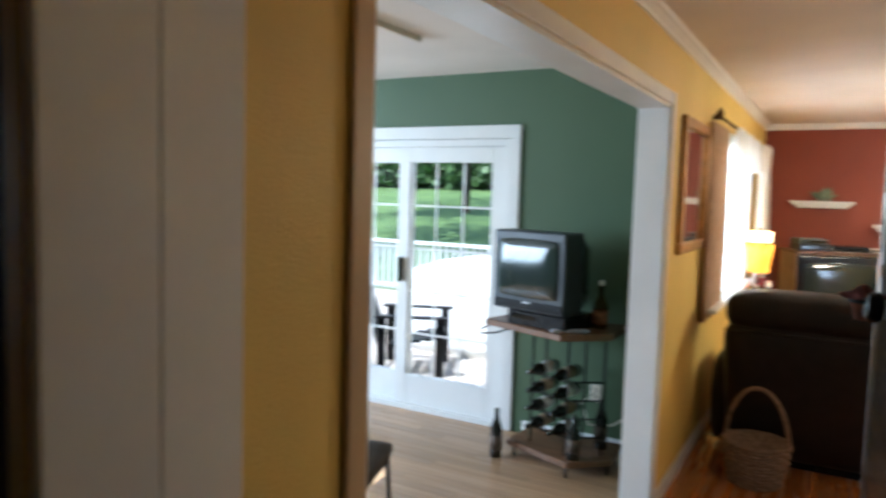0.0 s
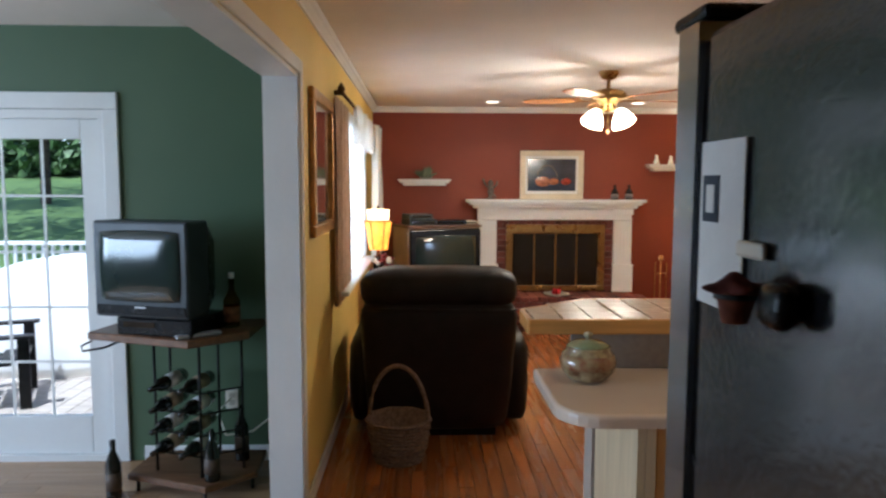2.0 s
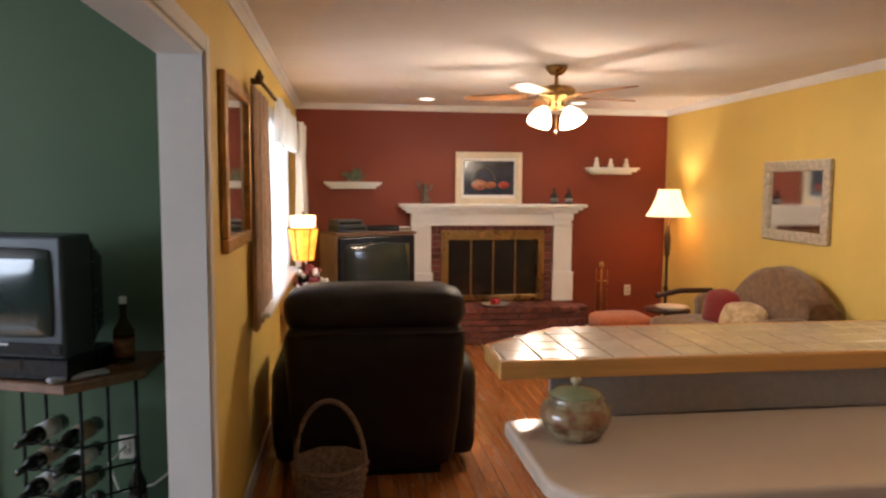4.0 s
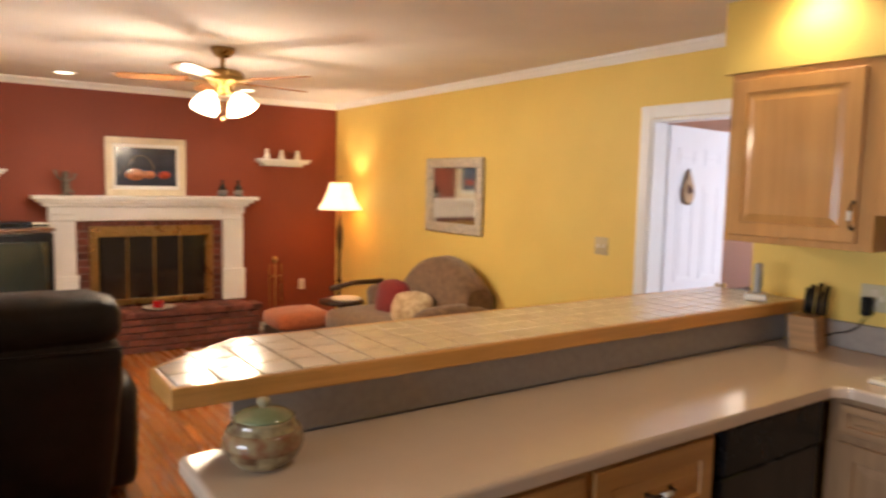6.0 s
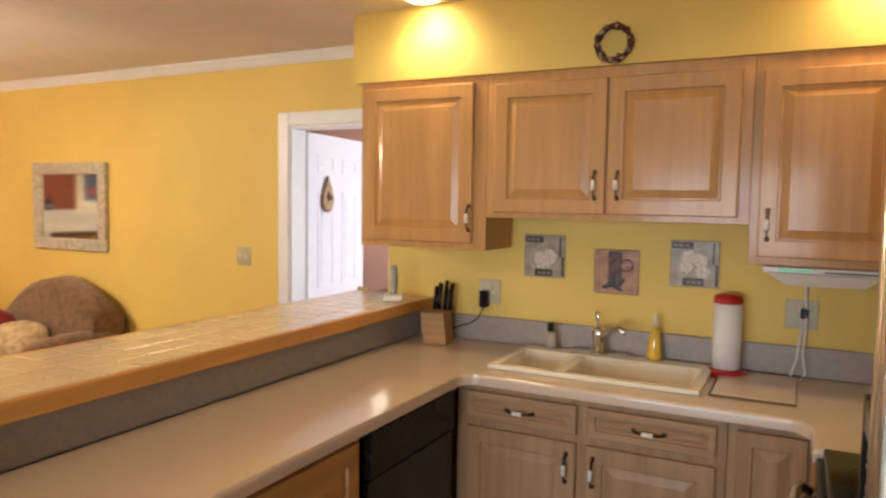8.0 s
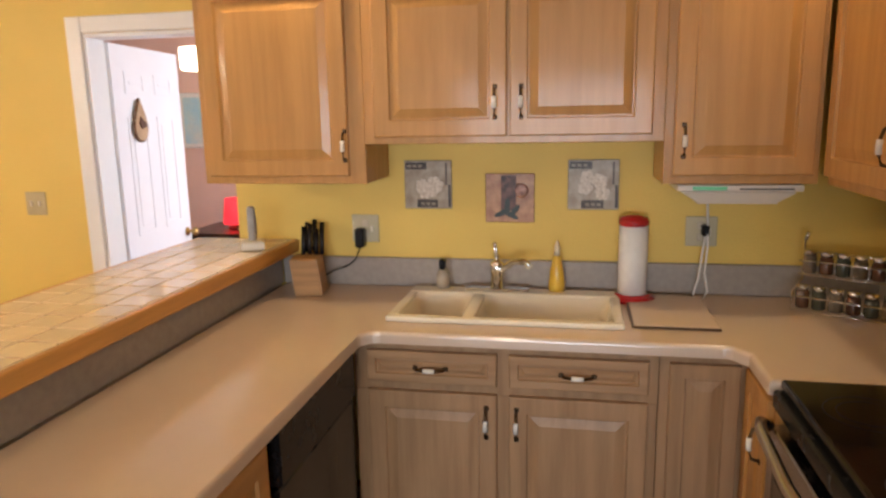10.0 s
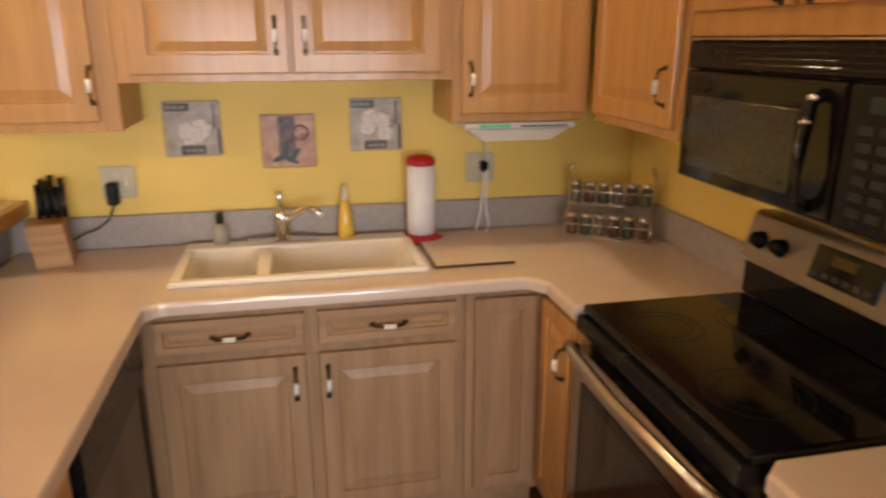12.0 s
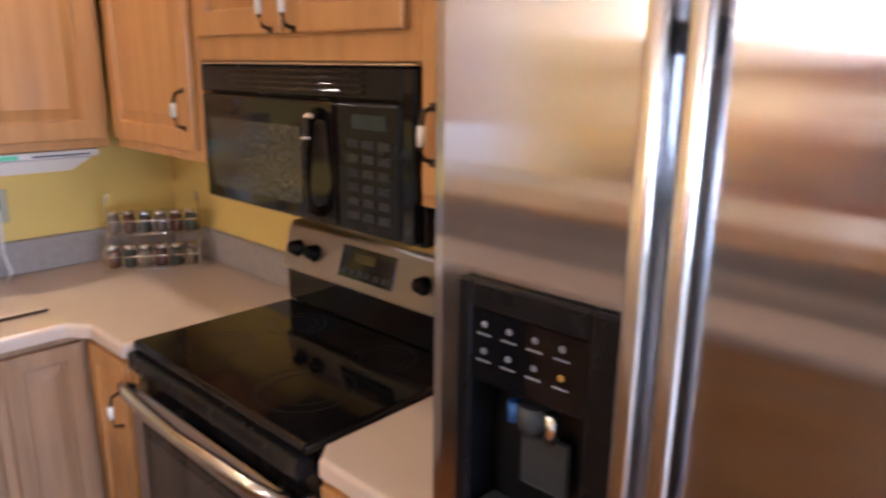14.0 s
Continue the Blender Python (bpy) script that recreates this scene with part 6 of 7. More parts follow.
part("tabletop", prism([(-0.26, -0.26), (0.26, -0.26), (0.26, 0.26), (-0.26, 0.26)], 0.63, 0.66, bevel=0.006), DARKW, et)
for sx in (-1, 1):
    for sy in (-1, 1):
        part("leg", B((sx * 0.22 - 0.02, sy * 0.22 - 0.02, 0, sx * 0.22 + 0.02, sy * 0.22 + 0.02, 0.63), bevel=0.003), DARKW, et)
tb = thing("table_lamp", "amber glass table lamp with iron ribs, lit", "table lamp", 0.165, 4.66, 0.66)
part("base", lathe([(0.08, 0), (0.08, 0.015), (0.03, 0.04), (0.02, 0.10), (0.05, 0.18), (0.05, 0.22), (0.02, 0.28), (0.014, 0.34)], 20), IRON, tb)
part("shade", lathe([(0.080, 0.35), (0.095, 0.45), (0.118, 0.60), (0.115, 0.60), (0.092, 0.45), (0.077, 0.35)], 28), AMBERG, tb, "glowing amber glass shade")
part("inner_glass", lathe([(0.095, 0.61), (0.10, 0.70), (0.097, 0.70), (0.092, 0.61)], 24), shader("pale_lit_glass", (1.0, 0.75, 0.38), rough=0.4, emit=1.9, vary=0.05), tb)
part("finial", lathe([(0, 0.70), (0.012, 0.71), (0.006, 0.735), (0, 0.74)], 10), IRON, tb)
rb = part("cage", tube([(0.121 * math.cos(a), 0.121 * math.sin(a), 0.602) for a in [2 * math.pi * i / 28 for i in range(29)]], 0.005, seg=6), IRON, tb)
for k in range(6):
    a = k * math.pi / 3
    part("rib", tube([(0.083 * math.cos(a), 0.083 * math.sin(a), 0.35), (0.098 * math.cos(a), 0.098 * math.sin(a), 0.45), (0.121 * math.cos(a), 0.121 * math.sin(a), 0.60)], 0.004, seg=5), IRON, rb)
lamp("table_bulb", "POINT", 4.5, AMBER, pose(0.165, 4.66, 1.39), radius=0.05)
fl = thing("flower_vase", "glass vase of red and white flowers on the end table", "flowers", 0.22, 4.47, 0.66)
part("vase", lathe([(0.04, 0), (0.05, 0.06), (0.035, 0.14), (0.045, 0.17)], 16), shader("pale_vase", (0.35, 0.40, 0.35), rough=0.1, coat=0.5), fl)
random.seed(5)
bmf, bmg = bmesh.new(), bmesh.new()
for i in range(26):
    q = Vector((random.gauss(0, 0.06), random.gauss(0, 0.06), 0.22 + random.uniform(-0.05, 0.09)))
    r = bmesh.ops.create_icosphere(bmf if i % 3 else bmg, subdivisions=1, radius=random.uniform(0.016, 0.028), matrix=Matrix.Translation(q))
    for v in r["verts"]:
        v.co += noise.noise_vector(v.co * 60) * 0.008
part("red_flowers", bmf, REDF, fl, "red blossoms")
part("white_flowers", bmg, PORCELAIN, fl, "white blossoms")

# ---------------------------------------------------------------- chaise, ottoman, floor lamp
cs = thing("chaise", "brown tapestry chaise with a curved camel back", "sofa", 0, 0, 0)
part("seat", cushion(3.22, 3.58, 0.18, 3.85, 5.05, 0.46, puff=0.03, cuts=8), TAPESTRY, cs)
bb = bmesh.new()
n = 18
prof = []
for i in range(n + 1):
    u = i / n
    y = 3.45 + 1.6 * u
    top = 0.62 + 0.38 * max(0.0, math.sin(math.pi * min(1, (u + 0.06) / 0.72))) ** 0.6 if u < 0.66 else 0.62 + 0.05 * math.sin((u - 0.66) * 9)
    prof.append((y, top))
rows = []
for k, (x, dz) in enumerate(((3.70, -0.05), (3.74, 0.0), (3.86, 0.01), (3.95, -0.06))):
    rows.append([bb.verts.new((x - 0.05 * (1 - p[1]), p[0], p[1] + dz)) for p in prof])
lowf = [bb.verts.new((3.72, p[0], 0.2)) for p in prof]
lowb = [bb.verts.new((3.95, p[0], 0.2)) for p in prof]
allr = [lowf] + rows + [lowb]
for a, b in zip(allr, allr[1:]):
    for i in range(n):
        f = bb.faces.new((a[i], a[i + 1], b[i + 1], b[i]))
        f.smooth = True
for i in (0, n):
    bb.faces.new([r[i] for r in allr])
bmesh.ops.recalc_face_normals(bb, faces=bb.faces)
part("backrest", bb, TAPESTRY, cs)
part("arm", cushion(3.25, 3.40, 0.18, 3.90, 3.60, 0.66, puff=0.03, cuts=6), TAPESTRY, cs)
part("arm_rail", tube([(3.3, 5.02, 0.62), (3.55, 5.05, 0.66), (3.85, 5.04, 0.66)], 0.025), DARKW, cs)
for x in (3.28, 3.85):
    for y in (3.62, 4.95):
        part("leg", lathe([(0.02, 0), (0.03, 0.1), (0.035, 0.18)], 10, at=(x, y, 0)), DARKW, cs)
p1 = part("throw_pillow", cushion(-0.20, -0.07, 0.0, 0.20, 0.07, 0.36, puff=0.04), REDF, None, "dark red square throw pillow", "", "pillow")
p1.matrix_world = pose(3.58, 4.44, 0.455, -14, 0, -75) @ Matrix.Scale(0.78, 4)
p2 = part("throw_pillow", cushion(-0.20, -0.07, 0.0, 0.20, 0.07, 0.30, puff=0.04), CREAMF, None, "cream patterned throw pillow", "", "pillow")
p2.matrix_world = pose(3.50, 3.98, 0.465, -22, 0, -62) @ Matrix.Scale(0.8, 4)
ot = thing("ottoman", "rust-orange upholstered square ottoman", "ottoman", 3.07, 5.25, 0)
ot.scale = (0.84, 0.84, 0.94)
part("cushion", cushion(-0.31, -0.27, 0.27, 0.31, 0.27, 0.44, puff=0.015), ORANGEF, ot)
part("frame", B((-0.29, -0.25, 0.16, 0.29, 0.25, 0.268), bevel=0.01), DARKW, ot)
for sx in (-1, 1):
    for sy in (-1, 1):
        part("leg", lathe([(0.018, 0), (0.028, 0.16)], 10, at=(sx * 0.25, sy * 0.21, 0)), DARKW, ot)
sd = thing("side_table", "low dark side table holding a white tray", "table", 3.62, 5.45, 0)
part("tabletop", lathe([(0.22, 0.40), (0.22, 0.425), (0, 0.425)], 24), DARKW, sd)
part("stem", tube([(0, 0, 0.03), (0, 0, 0.40)], 0.03), DARKW, sd)
part("foot", lathe([(0.16, 0), (0.15, 0.02), (0.03, 0.04)], 20), DARKW, sd)
ty = thing("tray", "white oval tray on the side table", "tray", 3.64, 5.40, 0.4255)
part("tray", lathe([(0.12, 0), (0.16, 0.03), (0.155, 0.03), (0.11, 0.008), (0, 0.008)], 24), PORCELAIN, ty)
fl2 = thing("floor_lamp", "bronze floor lamp with a lit bell shade", "floor lamp", 3.765, 5.80, 0)
fl2.scale = (1, 1, 0.978)
part("base", lathe([(0.15, 0), (0.15, 0.015), (0.12, 0.03), (0.03, 0.05), (0.018, 0.08)], 24), BRONZE, fl2)
part("pole", lathe([(0.015, 0.08), (0.015, 0.55), (0.028, 0.58), (0.015, 0.61), (0.015, 0.9), (0.03, 0.95), (0.034, 1.12), (0.014, 1.2), (0.014, 1.36)], 16), BRONZE, fl2)
part("shade", lathe([(0.225, 1.34), (0.17, 1.43), (0.125, 1.54), (0.105, 1.62), (0.102, 1.62), (0.122, 1.54), (0.166, 1.43), (0.221, 1.34)], 32), SHADEM, fl2, "lit cream fabric bell shade")
part("finial", lathe([(0, 1.66), (0.012, 1.67), (0.006, 1.69), (0, 1.70)], 10), BRASS, fl2)
part("harp", tube([(0, 0, 1.36), (0.05, 0, 1.45), (0.04, 0, 1.6), (0, 0, 1.66)], 0.003), BRASS, fl2)
lamp("floor_bulb", "POINT", 16, WARM, pose(3.765, 5.80, 1.467), radius=0.04)

# ---------------------------------------------------------------- pink room beyond the door
pp = thing("framed_picture", "blue seascape picture on the pink wall", "picture", 6.598, 2.75, 1.60, -90)
part("frame", B((-0.40, -0.03, -0.235, 0.40, 0, 0.235), bevel=0.01), WHITE, pp)
part("print", B((-0.36, -0.034, -0.195, 0.36, -0.031, 0.195)), shader("sea_print", (0.35, 0.66, 0.80), rough=0.3, vary=0.2, scale=4, second=(0.75, 0.74, 0.66), bump=0), pp)
nt2 = thing("night_stand", "dark wooden table in the pink room", "table", 6.2, 2.42, 0)
part("tabletop", prism([(-0.3, -0.4), (0.3, -0.4), (0.3, 0.4), (-0.3, 0.4)], 0.70, 0.735, bevel=0.005), DARKW, nt2)
part("apron", B((-0.28, -0.38, 0.60, 0.28, 0.38, 0.699)), DARKW, nt2)
for sx in (-1, 1):
    for sy in (-1, 1):
        part("leg", B((sx * 0.25 - 0.025, sy * 0.35 - 0.025, 0, sx * 0.25 + 0.025, sy * 0.35 + 0.025, 0.60)), DARKW, nt2)
rl = thing("red_lamp", "small lamp with a bright red shade on the dark table", "table lamp", 6.15, 2.47, 0.735)
part("base", lathe([(0.07, 0), (0.06, 0.02), (0.02, 0.04), (0.02, 0.06)], 16), DARKW, rl)
part("shade", lathe([(0.11, 0.045), (0.085, 0.25), (0.08, 0.25), (0.105, 0.045)], 24), shader("red_shade", (0.80, 0.03, 0.04), rough=0.6, emit=0.8), rl)

pl3 = thing("pendant_light", "lit white drum pendant light in the pink room", "pendant light", 5.9, 2.50, CZ)
part("rose", lathe([(0.06, -0.001), (0.06, -0.02), (0.012, -0.03), (0, -0.03)], 18), WHITE, pl3)
part("rod", tube([(0, 0, -0.03), (0, 0, -0.30)], 0.006), WHITE, pl3)
part("drum_shade", lathe([(0.0, -0.30), (0.17, -0.31), (0.18, -0.33), (0.18, -0.45), (0.165, -0.47), (0, -0.475)], 28), shader("lit_drum_glass", (1.0, 0.86, 0.66), rough=0.4, vary=0.03, emit=3.0, bump=0), pl3, "glowing drum shade")

# ---------------------------------------------------------------- sunroom television on its stand
ts = thing("television_stand", "wood-topped black iron stand with a wine rack", "stand", 0.04, 0, 0)
tp = [(-1.17, 2.02), (-0.60, 1.80), (-0.36, 2.02), (-0.36, 2.36), (-1.10, 2.36)]
part("top", prism(tp, 0.795, 0.835, bevel=0.006), MIDW, ts)
bp = [(-1.0, 2.02), (-0.55, 1.84), (-0.34, 2.04), (-0.36, 2.34), (-0.98, 2.34)]
part("bottom_shelf", prism(bp, 0.06, 0.095, bevel=0.006), MIDW, ts)
for x, y in ((-0.86, 2.06), (-0.60, 1.96), (-0.42, 2.08), (-0.60, 2.28), (-0.86, 2.28)):
    part("post", tube([(x, y, 0.095), (x, y, 0.795)], 0.008, seg=6), IRON, ts)
for x, y in ((-0.95, 2.03), (-0.56, 1.87), (-0.37, 2.05), (-0.40, 2.31), (-0.95, 2.31)):
    part("foot", tube([(x, y, 0.0), (x, y, 0.06)], 0.01, seg=6), IRON, ts)
for z in (0.20, 0.31, 0.42, 0.53):
    part("rack_bar", tube([(-0.86, 2.06, z), (-0.60, 1.96, z), (-0.42, 2.08, z)], 0.005, seg=6), IRON, ts)
part("scroll", tube([(-1.15, 2.02, 0.79), (-1.19, 1.99, 0.77), (-1.17, 1.96, 0.75), (-1.08, 1.99, 0.76), (-1.0, 2.05, 0.79)], 0.006, seg=6), IRON, ts)
for k, z in enumerate((0.225, 0.335, 0.445, 0.555)):
    for j in (0, 1):
        bt = thing("wine_bottle", "dark wine bottle lying in the iron rack", "bottle", -0.74 + 0.16 * j, 2.02 - 0.05 * j, z, group="racked wine bottles")
        g = part("bottle", lathe([(0.0, 0.0), (0.036, 0.004), (0.037, 0.19), (0.03, 0.22), (0.014, 0.25), (0.014, 0.30), (0.0, 0.30)], 14), shader("dark_wine_glass", (0.012, 0.012, 0.010), rough=0.1, coat=0.4, vary=0.2), bt)
        g.matrix_local = pose(0.0, 0.22, 0, 90, 0, -12)
        g2 = part("label", lathe([(0.0375, 0.06), (0.0375, 0.16)], 14), PAPER if (k + j) % 2 else shader("tan_label", (0.40, 0.30, 0.18), rough=0.7), bt)
        g2.matrix_local = pose(0.0, 0.22, 0, 90, 0, -12)
tv = thing("crt_television", "dark grey tube television", "television", -0.76, 2.10, 0.925, -16)
part("front_case", B((-0.265, -0.20, 0, 0.265, -0.02, 0.475), bevel=0.015, seg=3), DARKG, tv)
bmt = B((-0.25, -0.02, 0.01, 0.25, 0.22, 0.46), bevel=0.02)
for v in bmt.verts:
    if v.co.y > 0.15:
        v.co.x *= 0.62
        v.co.z = 0.04 + v.co.z * 0.72
part("rear_case", bmt, BLACKP, tv)
part("screen", cushion(-0.22, -0.215, 0.085, 0.22, -0.18, 0.425, puff=0.006, wrinkle=0), SCREEN, tv, "curved dark glass screen")
part("control_strip", B((-0.25, -0.206, 0.015, 0.25, -0.2005, 0.062), bevel=0.002), BLACKP, tv)
part("badge", B((-0.03, -0.2085, 0.05, 0.03, -0.2063, 0.058)), shader("silver_badge", (0.5, 0.5, 0.5), rough=0.3, metal=0.8), tv)
vc = thing("video_recorder", "black video recorder under the television", "video recorder", -0.72, 2.07, 0.836, -16)
part("case", B((-0.20, -0.17, 0.0, 0.22, 0.15, 0.086), bevel=0.006), BLACKP, vc)
part("flap", B((-0.16, -0.174, 0.04, 0.02, -0.1705, 0.07)), BLACKG, vc)
rm = thing("remote_control", "silver remote control lying on the stand", "remote", -0.54, 1.90, 0.836, 38)
part("body", B((-0.11, -0.025, 0, 0.11, 0.025, 0.018), bevel=0.005), shader("silver_plastic", (0.42, 0.42, 0.44), rough=0.3), rm)
for x, y, z, c, lb in ((-0.44, 2.14, 0.836, BOTTLE, "amber liquor bottle on the stand"),):
    b = thing("liquor_bottle", lb, "bottle", x, y, z)
    part("bottle", lathe([(0.04, 0), (0.042, 0.01), (0.042, 0.14), (0.02, 0.18), (0.014, 0.2), (0.014, 0.27), (0, 0.27)], 18), c, b)
    part("label", lathe([(0.0428, 0.03), (0.0428, 0.11)], 18), shader("amber_label", (0.30, 0.11, 0.035), rough=0.6, vary=0.3, scale=30), b)
    part("cap", lathe([(0.0155, 0.255), (0.0155, 0.285), (0, 0.286)], 12), PAPER, b)
for x, y, h in ((-1.0, 1.95, 0.30), (-0.50, 1.93, 0.26), (-0.42, 2.2, 0.30)):
    b = thing("wine_bottle", "upright dark wine bottle on the stand's lower shelf" if x > -0.9 else "upright dark wine bottle on the floor", "bottle", x, y, 0.096 if x > -0.9 else 0.0)
    part("bottle", lathe([(0.037, 0), (0.038, 0.01), (0.038, h * 0.6), (0.015, h * 0.8), (0.014, h), (0, h)], 16), MATS["dark_wine_glass"], b)
    part("label", lathe([(0.0387, h * 0.15), (0.0387, h * 0.45)], 16), shader("dark_label", (0.10, 0.07, 0.05), rough=0.6), b)
ic = thing("iron_chair", "black wrought-iron chair with a scrolled back", "chair", -1.05, 0.42, 0, 200)
part("back_frame", tube([(-0.20, 0.2, 0.44), (-0.21, 0.26, 0.75), (-0.15, 0.29, 0.90), (0, 0.30, 0.95), (0.15, 0.29, 0.90), (0.21, 0.26, 0.75), (0.20, 0.2, 0.44)], 0.011), IRON, ic)
for s in (-1, 1):
    part("scroll", tube([(s * 0.03, 0.22, 0.46), (s * 0.10, 0.25, 0.62), (s * 0.12, 0.27, 0.76), (s * 0.06, 0.28, 0.83), (s * 0.02, 0.28, 0.78), (s * 0.05, 0.27, 0.73)], 0.007), IRON, ic)
    for y in (-0.18, 0.19):
        part("leg", tube([(s * 0.19, y, 0.43), (s * 0.21, y * 1.15, 0.0)], 0.011), IRON, ic)
part("seat", cushion(-0.21, -0.21, 0.43, 0.21, 0.21, 0.49, puff=0.01), shader("dark_cushion", (0.05, 0.04, 0.03), rough=0.9), ic)
co = thing("power_cord", "pale power cord drooping along the green wall", "cord", 0, 0, 0)
part("cord", tube([(-0.53, GY - 0.02, 0.37), (-0.60, GY - 0.05, 0.30), (-0.55, GY - 0.07, 0.17), (-0.40, GY - 0.06, 0.19), (-0.28, GY - 0.04, 0.28), (-0.18, GY - 0.03, 0.36)], 0.006, seg=6), PLATE, co)

# ---------------------------------------------------------------- outside
def hill(y):
    """Height of the lawn, which climbs away from the house."""
    return -0.75 + 0.10 * max(0.0, min(y, 60) - 10.0)


gm = bmesh.new()
ys = (-40, GY + 0.3, 6, 10, 14, 18, 22, 26, 30, 34, 38, 44, 52, 60, 120)
prev = None
for y in ys:
    row = [gm.verts.new((x, y, hill(y) + (0.12 * noise.noise(Vector((x * 0.2, y * 0.2, 0))) if y > 12 else 0))) for x in [-80 + 3.5 * i for i in range(41)]]
    if prev:
        for i in range(40):
            if y > GY + 0.4 or row[i + 1].co.x < -5.4:
                gm.faces.new((prev[i], prev[i + 1], row[i + 1], row[i])).smooth = True
    prev = row
bmesh.ops.delete(gm, geom=[v for v in gm.verts if not v.link_faces], context="VERTS")
solid("ground", gm, GRASS, "mown lawn in dappled sun", "lawn")
dk = thing("deck", "sunlit pale wooden deck", "deck", 0, 0, 0, kind="structure")
part("deck_frame", B((-8.0, GY + 0.15, -0.75, 1.0, 8.5, -0.16)), shader("deck_frame_wood", (0.30, 0.25, 0.2), rough=0.8), dk)
gl = thing("railing", "pale painted deck railing with slim balusters", "railing", 0, 0, 0)
part("top_rail", B((-8.0, 8.40, 0.72, -0.3, 8.5, 0.77), bevel=0.005), WHITE, gl)
part("bottom_rail", B((-8.0, 8.42, -0.06, -0.3, 8.48, -0.01), bevel=0.004), WHITE, gl)
bal = B((-0.018, -0.018, -0.01, 0.018, 0.018, 0.72))
first = part("baluster", bal, WHITE, gl)
first.location = (-7.9, 8.45, 0)
for i in range(1, 58):
    o = new("baluster", first.data)
    o.parent = gl
    o.location = (-7.9 + i * 0.13, 8.45, 0)
cv = thing("covered_patio_table", "round patio table under a white fitted cover", "patio table", -2.9, 5.7, -0.14)
random.seed(9)
cvm = lathe([(1.08, 0.0), (1.10, 0.1), (1.06, 0.68), (0.98, 0.80), (0.6, 0.93), (0.2, 1.0), (0, 1.0)], 48)
for v in cvm.verts:
    a = math.atan2(v.co.y, v.co.x)
    r = 1 + (0.03 * math.sin(9 * a) + 0.015 * math.sin(23 * a)) * max(0, 1 - v.co.z)
    v.co.x *= r
    v.co.y *= r
part("cover", cvm, shader("white_vinyl", (0.88, 0.88, 0.86), rough=0.5, vary=0.05, scale=4, bump=0.05), cv)


def adirondack(x, y, rz):
    c = thing("deck_chair", "dark slatted wooden deck chair", "chair", x, y, -0.14, rz, group="deck chairs")
    for i in range(6):
        s = part("back_slat", B((-0.26 + i * 0.088, 0.0, 0.30, -0.185 + i * 0.088, 0.022, 0.98 + 0.05 * math.sin(math.pi * (i + 0.5) / 6)), bevel=0.004), IRON, c)
        s.matrix_local = pose(0, 0.22, 0, -18, 0, 0)
    for i in range(5):
        part("seat_slat", B((-0.27, -0.30 + i * 0.105, 0.36 - i * 0.022, 0.27, -0.21 + i * 0.105, 0.382 - i * 0.022), bevel=0.003), IRON, c)
    for sx in (-1, 1):
        part("armrest", B((sx * 0.33 - 0.05, -0.36, 0.56, sx * 0.33 + 0.05, 0.36, 0.582), bevel=0.004), IRON, c)
        part("front_leg", B((sx * 0.30 - 0.02, -0.32, 0, sx * 0.30 + 0.02, -0.24, 0.56)), IRON, c)
        part("rear_leg", B((sx * 0.30 - 0.02, 0.24, 0, sx * 0.30 + 0.02, 0.32, 0.56)), IRON, c)


adirondack(-2.85, 3.95, 115)


def tree(x, y, h, seed, lean=0.0):
    random.seed(seed)
    t = thing("tree", "tall leafy garden tree with a bare lower trunk", "tree", x, y, hill(y) - 0.1, group="garden trees")
    tr = bmesh.new()
    pts = [(lean * k * k * 0.02 + random.uniform(-0.05, 0.05) * k, random.uniform(-0.05, 0.05) * k, h * k / 8) for k in range(9)]
    seg = 9
    prev = None
    for k, p in enumerate(pts):
        r = 0.20 * (1 - k / 10)
        ringv = [tr.verts.new((p[0] + r * math.cos(6.283 * i / seg) * random.uniform(0.9, 1.1), p[1] + r * math.sin(6.283 * i / seg), p[2])) for i in range(seg)]
        if prev:
            for i in range(seg):
                tr.faces.new((prev[i], prev[(i + 1) % seg], ringv[(i + 1) % seg], ringv[i])).smooth = True
        prev = ringv
    tips = []
    for k in range(9):
        b = Vector(pts[random.randint(4, 7)])
        a = random.uniform(0, 6.283)
        L = h * random.uniform(0.22, 0.4)
        e = b + Vector((math.cos(a) * L, math.sin(a) * L, L * random.uniform(0.2, 0.7)))
        m = (b + e) / 2 + Vector((0, 0, 0.1 * L))
        tube([b, m, e], 0.05, tr, 5)
        tips += [m, e]
    part("trunk", tr, BARK, t)
    lv = bmesh.new()
    for c in tips + [Vector(p) for p in pts[5:]]:
        for i in range(90):
            q = c + Vector((random.gauss(0, 0.8), random.gauss(0, 0.8), random.gauss(0, 0.5)))
            s = random.uniform(0.10, 0.22)
            d = Vector((random.uniform(-1, 1), random.uniform(-1, 1), random.uniform(-1, 1))).normalized()
            u = d.orthogonal().normalized()
            w2_ = d.cross(u)
            lv.faces.new([lv.verts.new(q + s * o) for o in (u, w2_ * 0.6, -u, -w2_ * 0.6)])
    part("crown", lv, FOLIAGE, t)


for i, (x, y, h) in enumerate(((-6.5, 15, 8), (-3.8, 18, 9), (-9.5, 20, 10), (-1.5, 22, 9), (-12, 15, 9), (-6.8, 25, 10), (-3.0, 28, 10), (-14, 26, 11), (1.5, 17, 8), (-10, 31, 11), (-18, 22, 10), (-0.5, 33, 11))):
    tree(x, y, h * 1.3, 40 + i, random.uniform(-1, 1) * 2)
random.seed(77)
hb = bmesh.new()
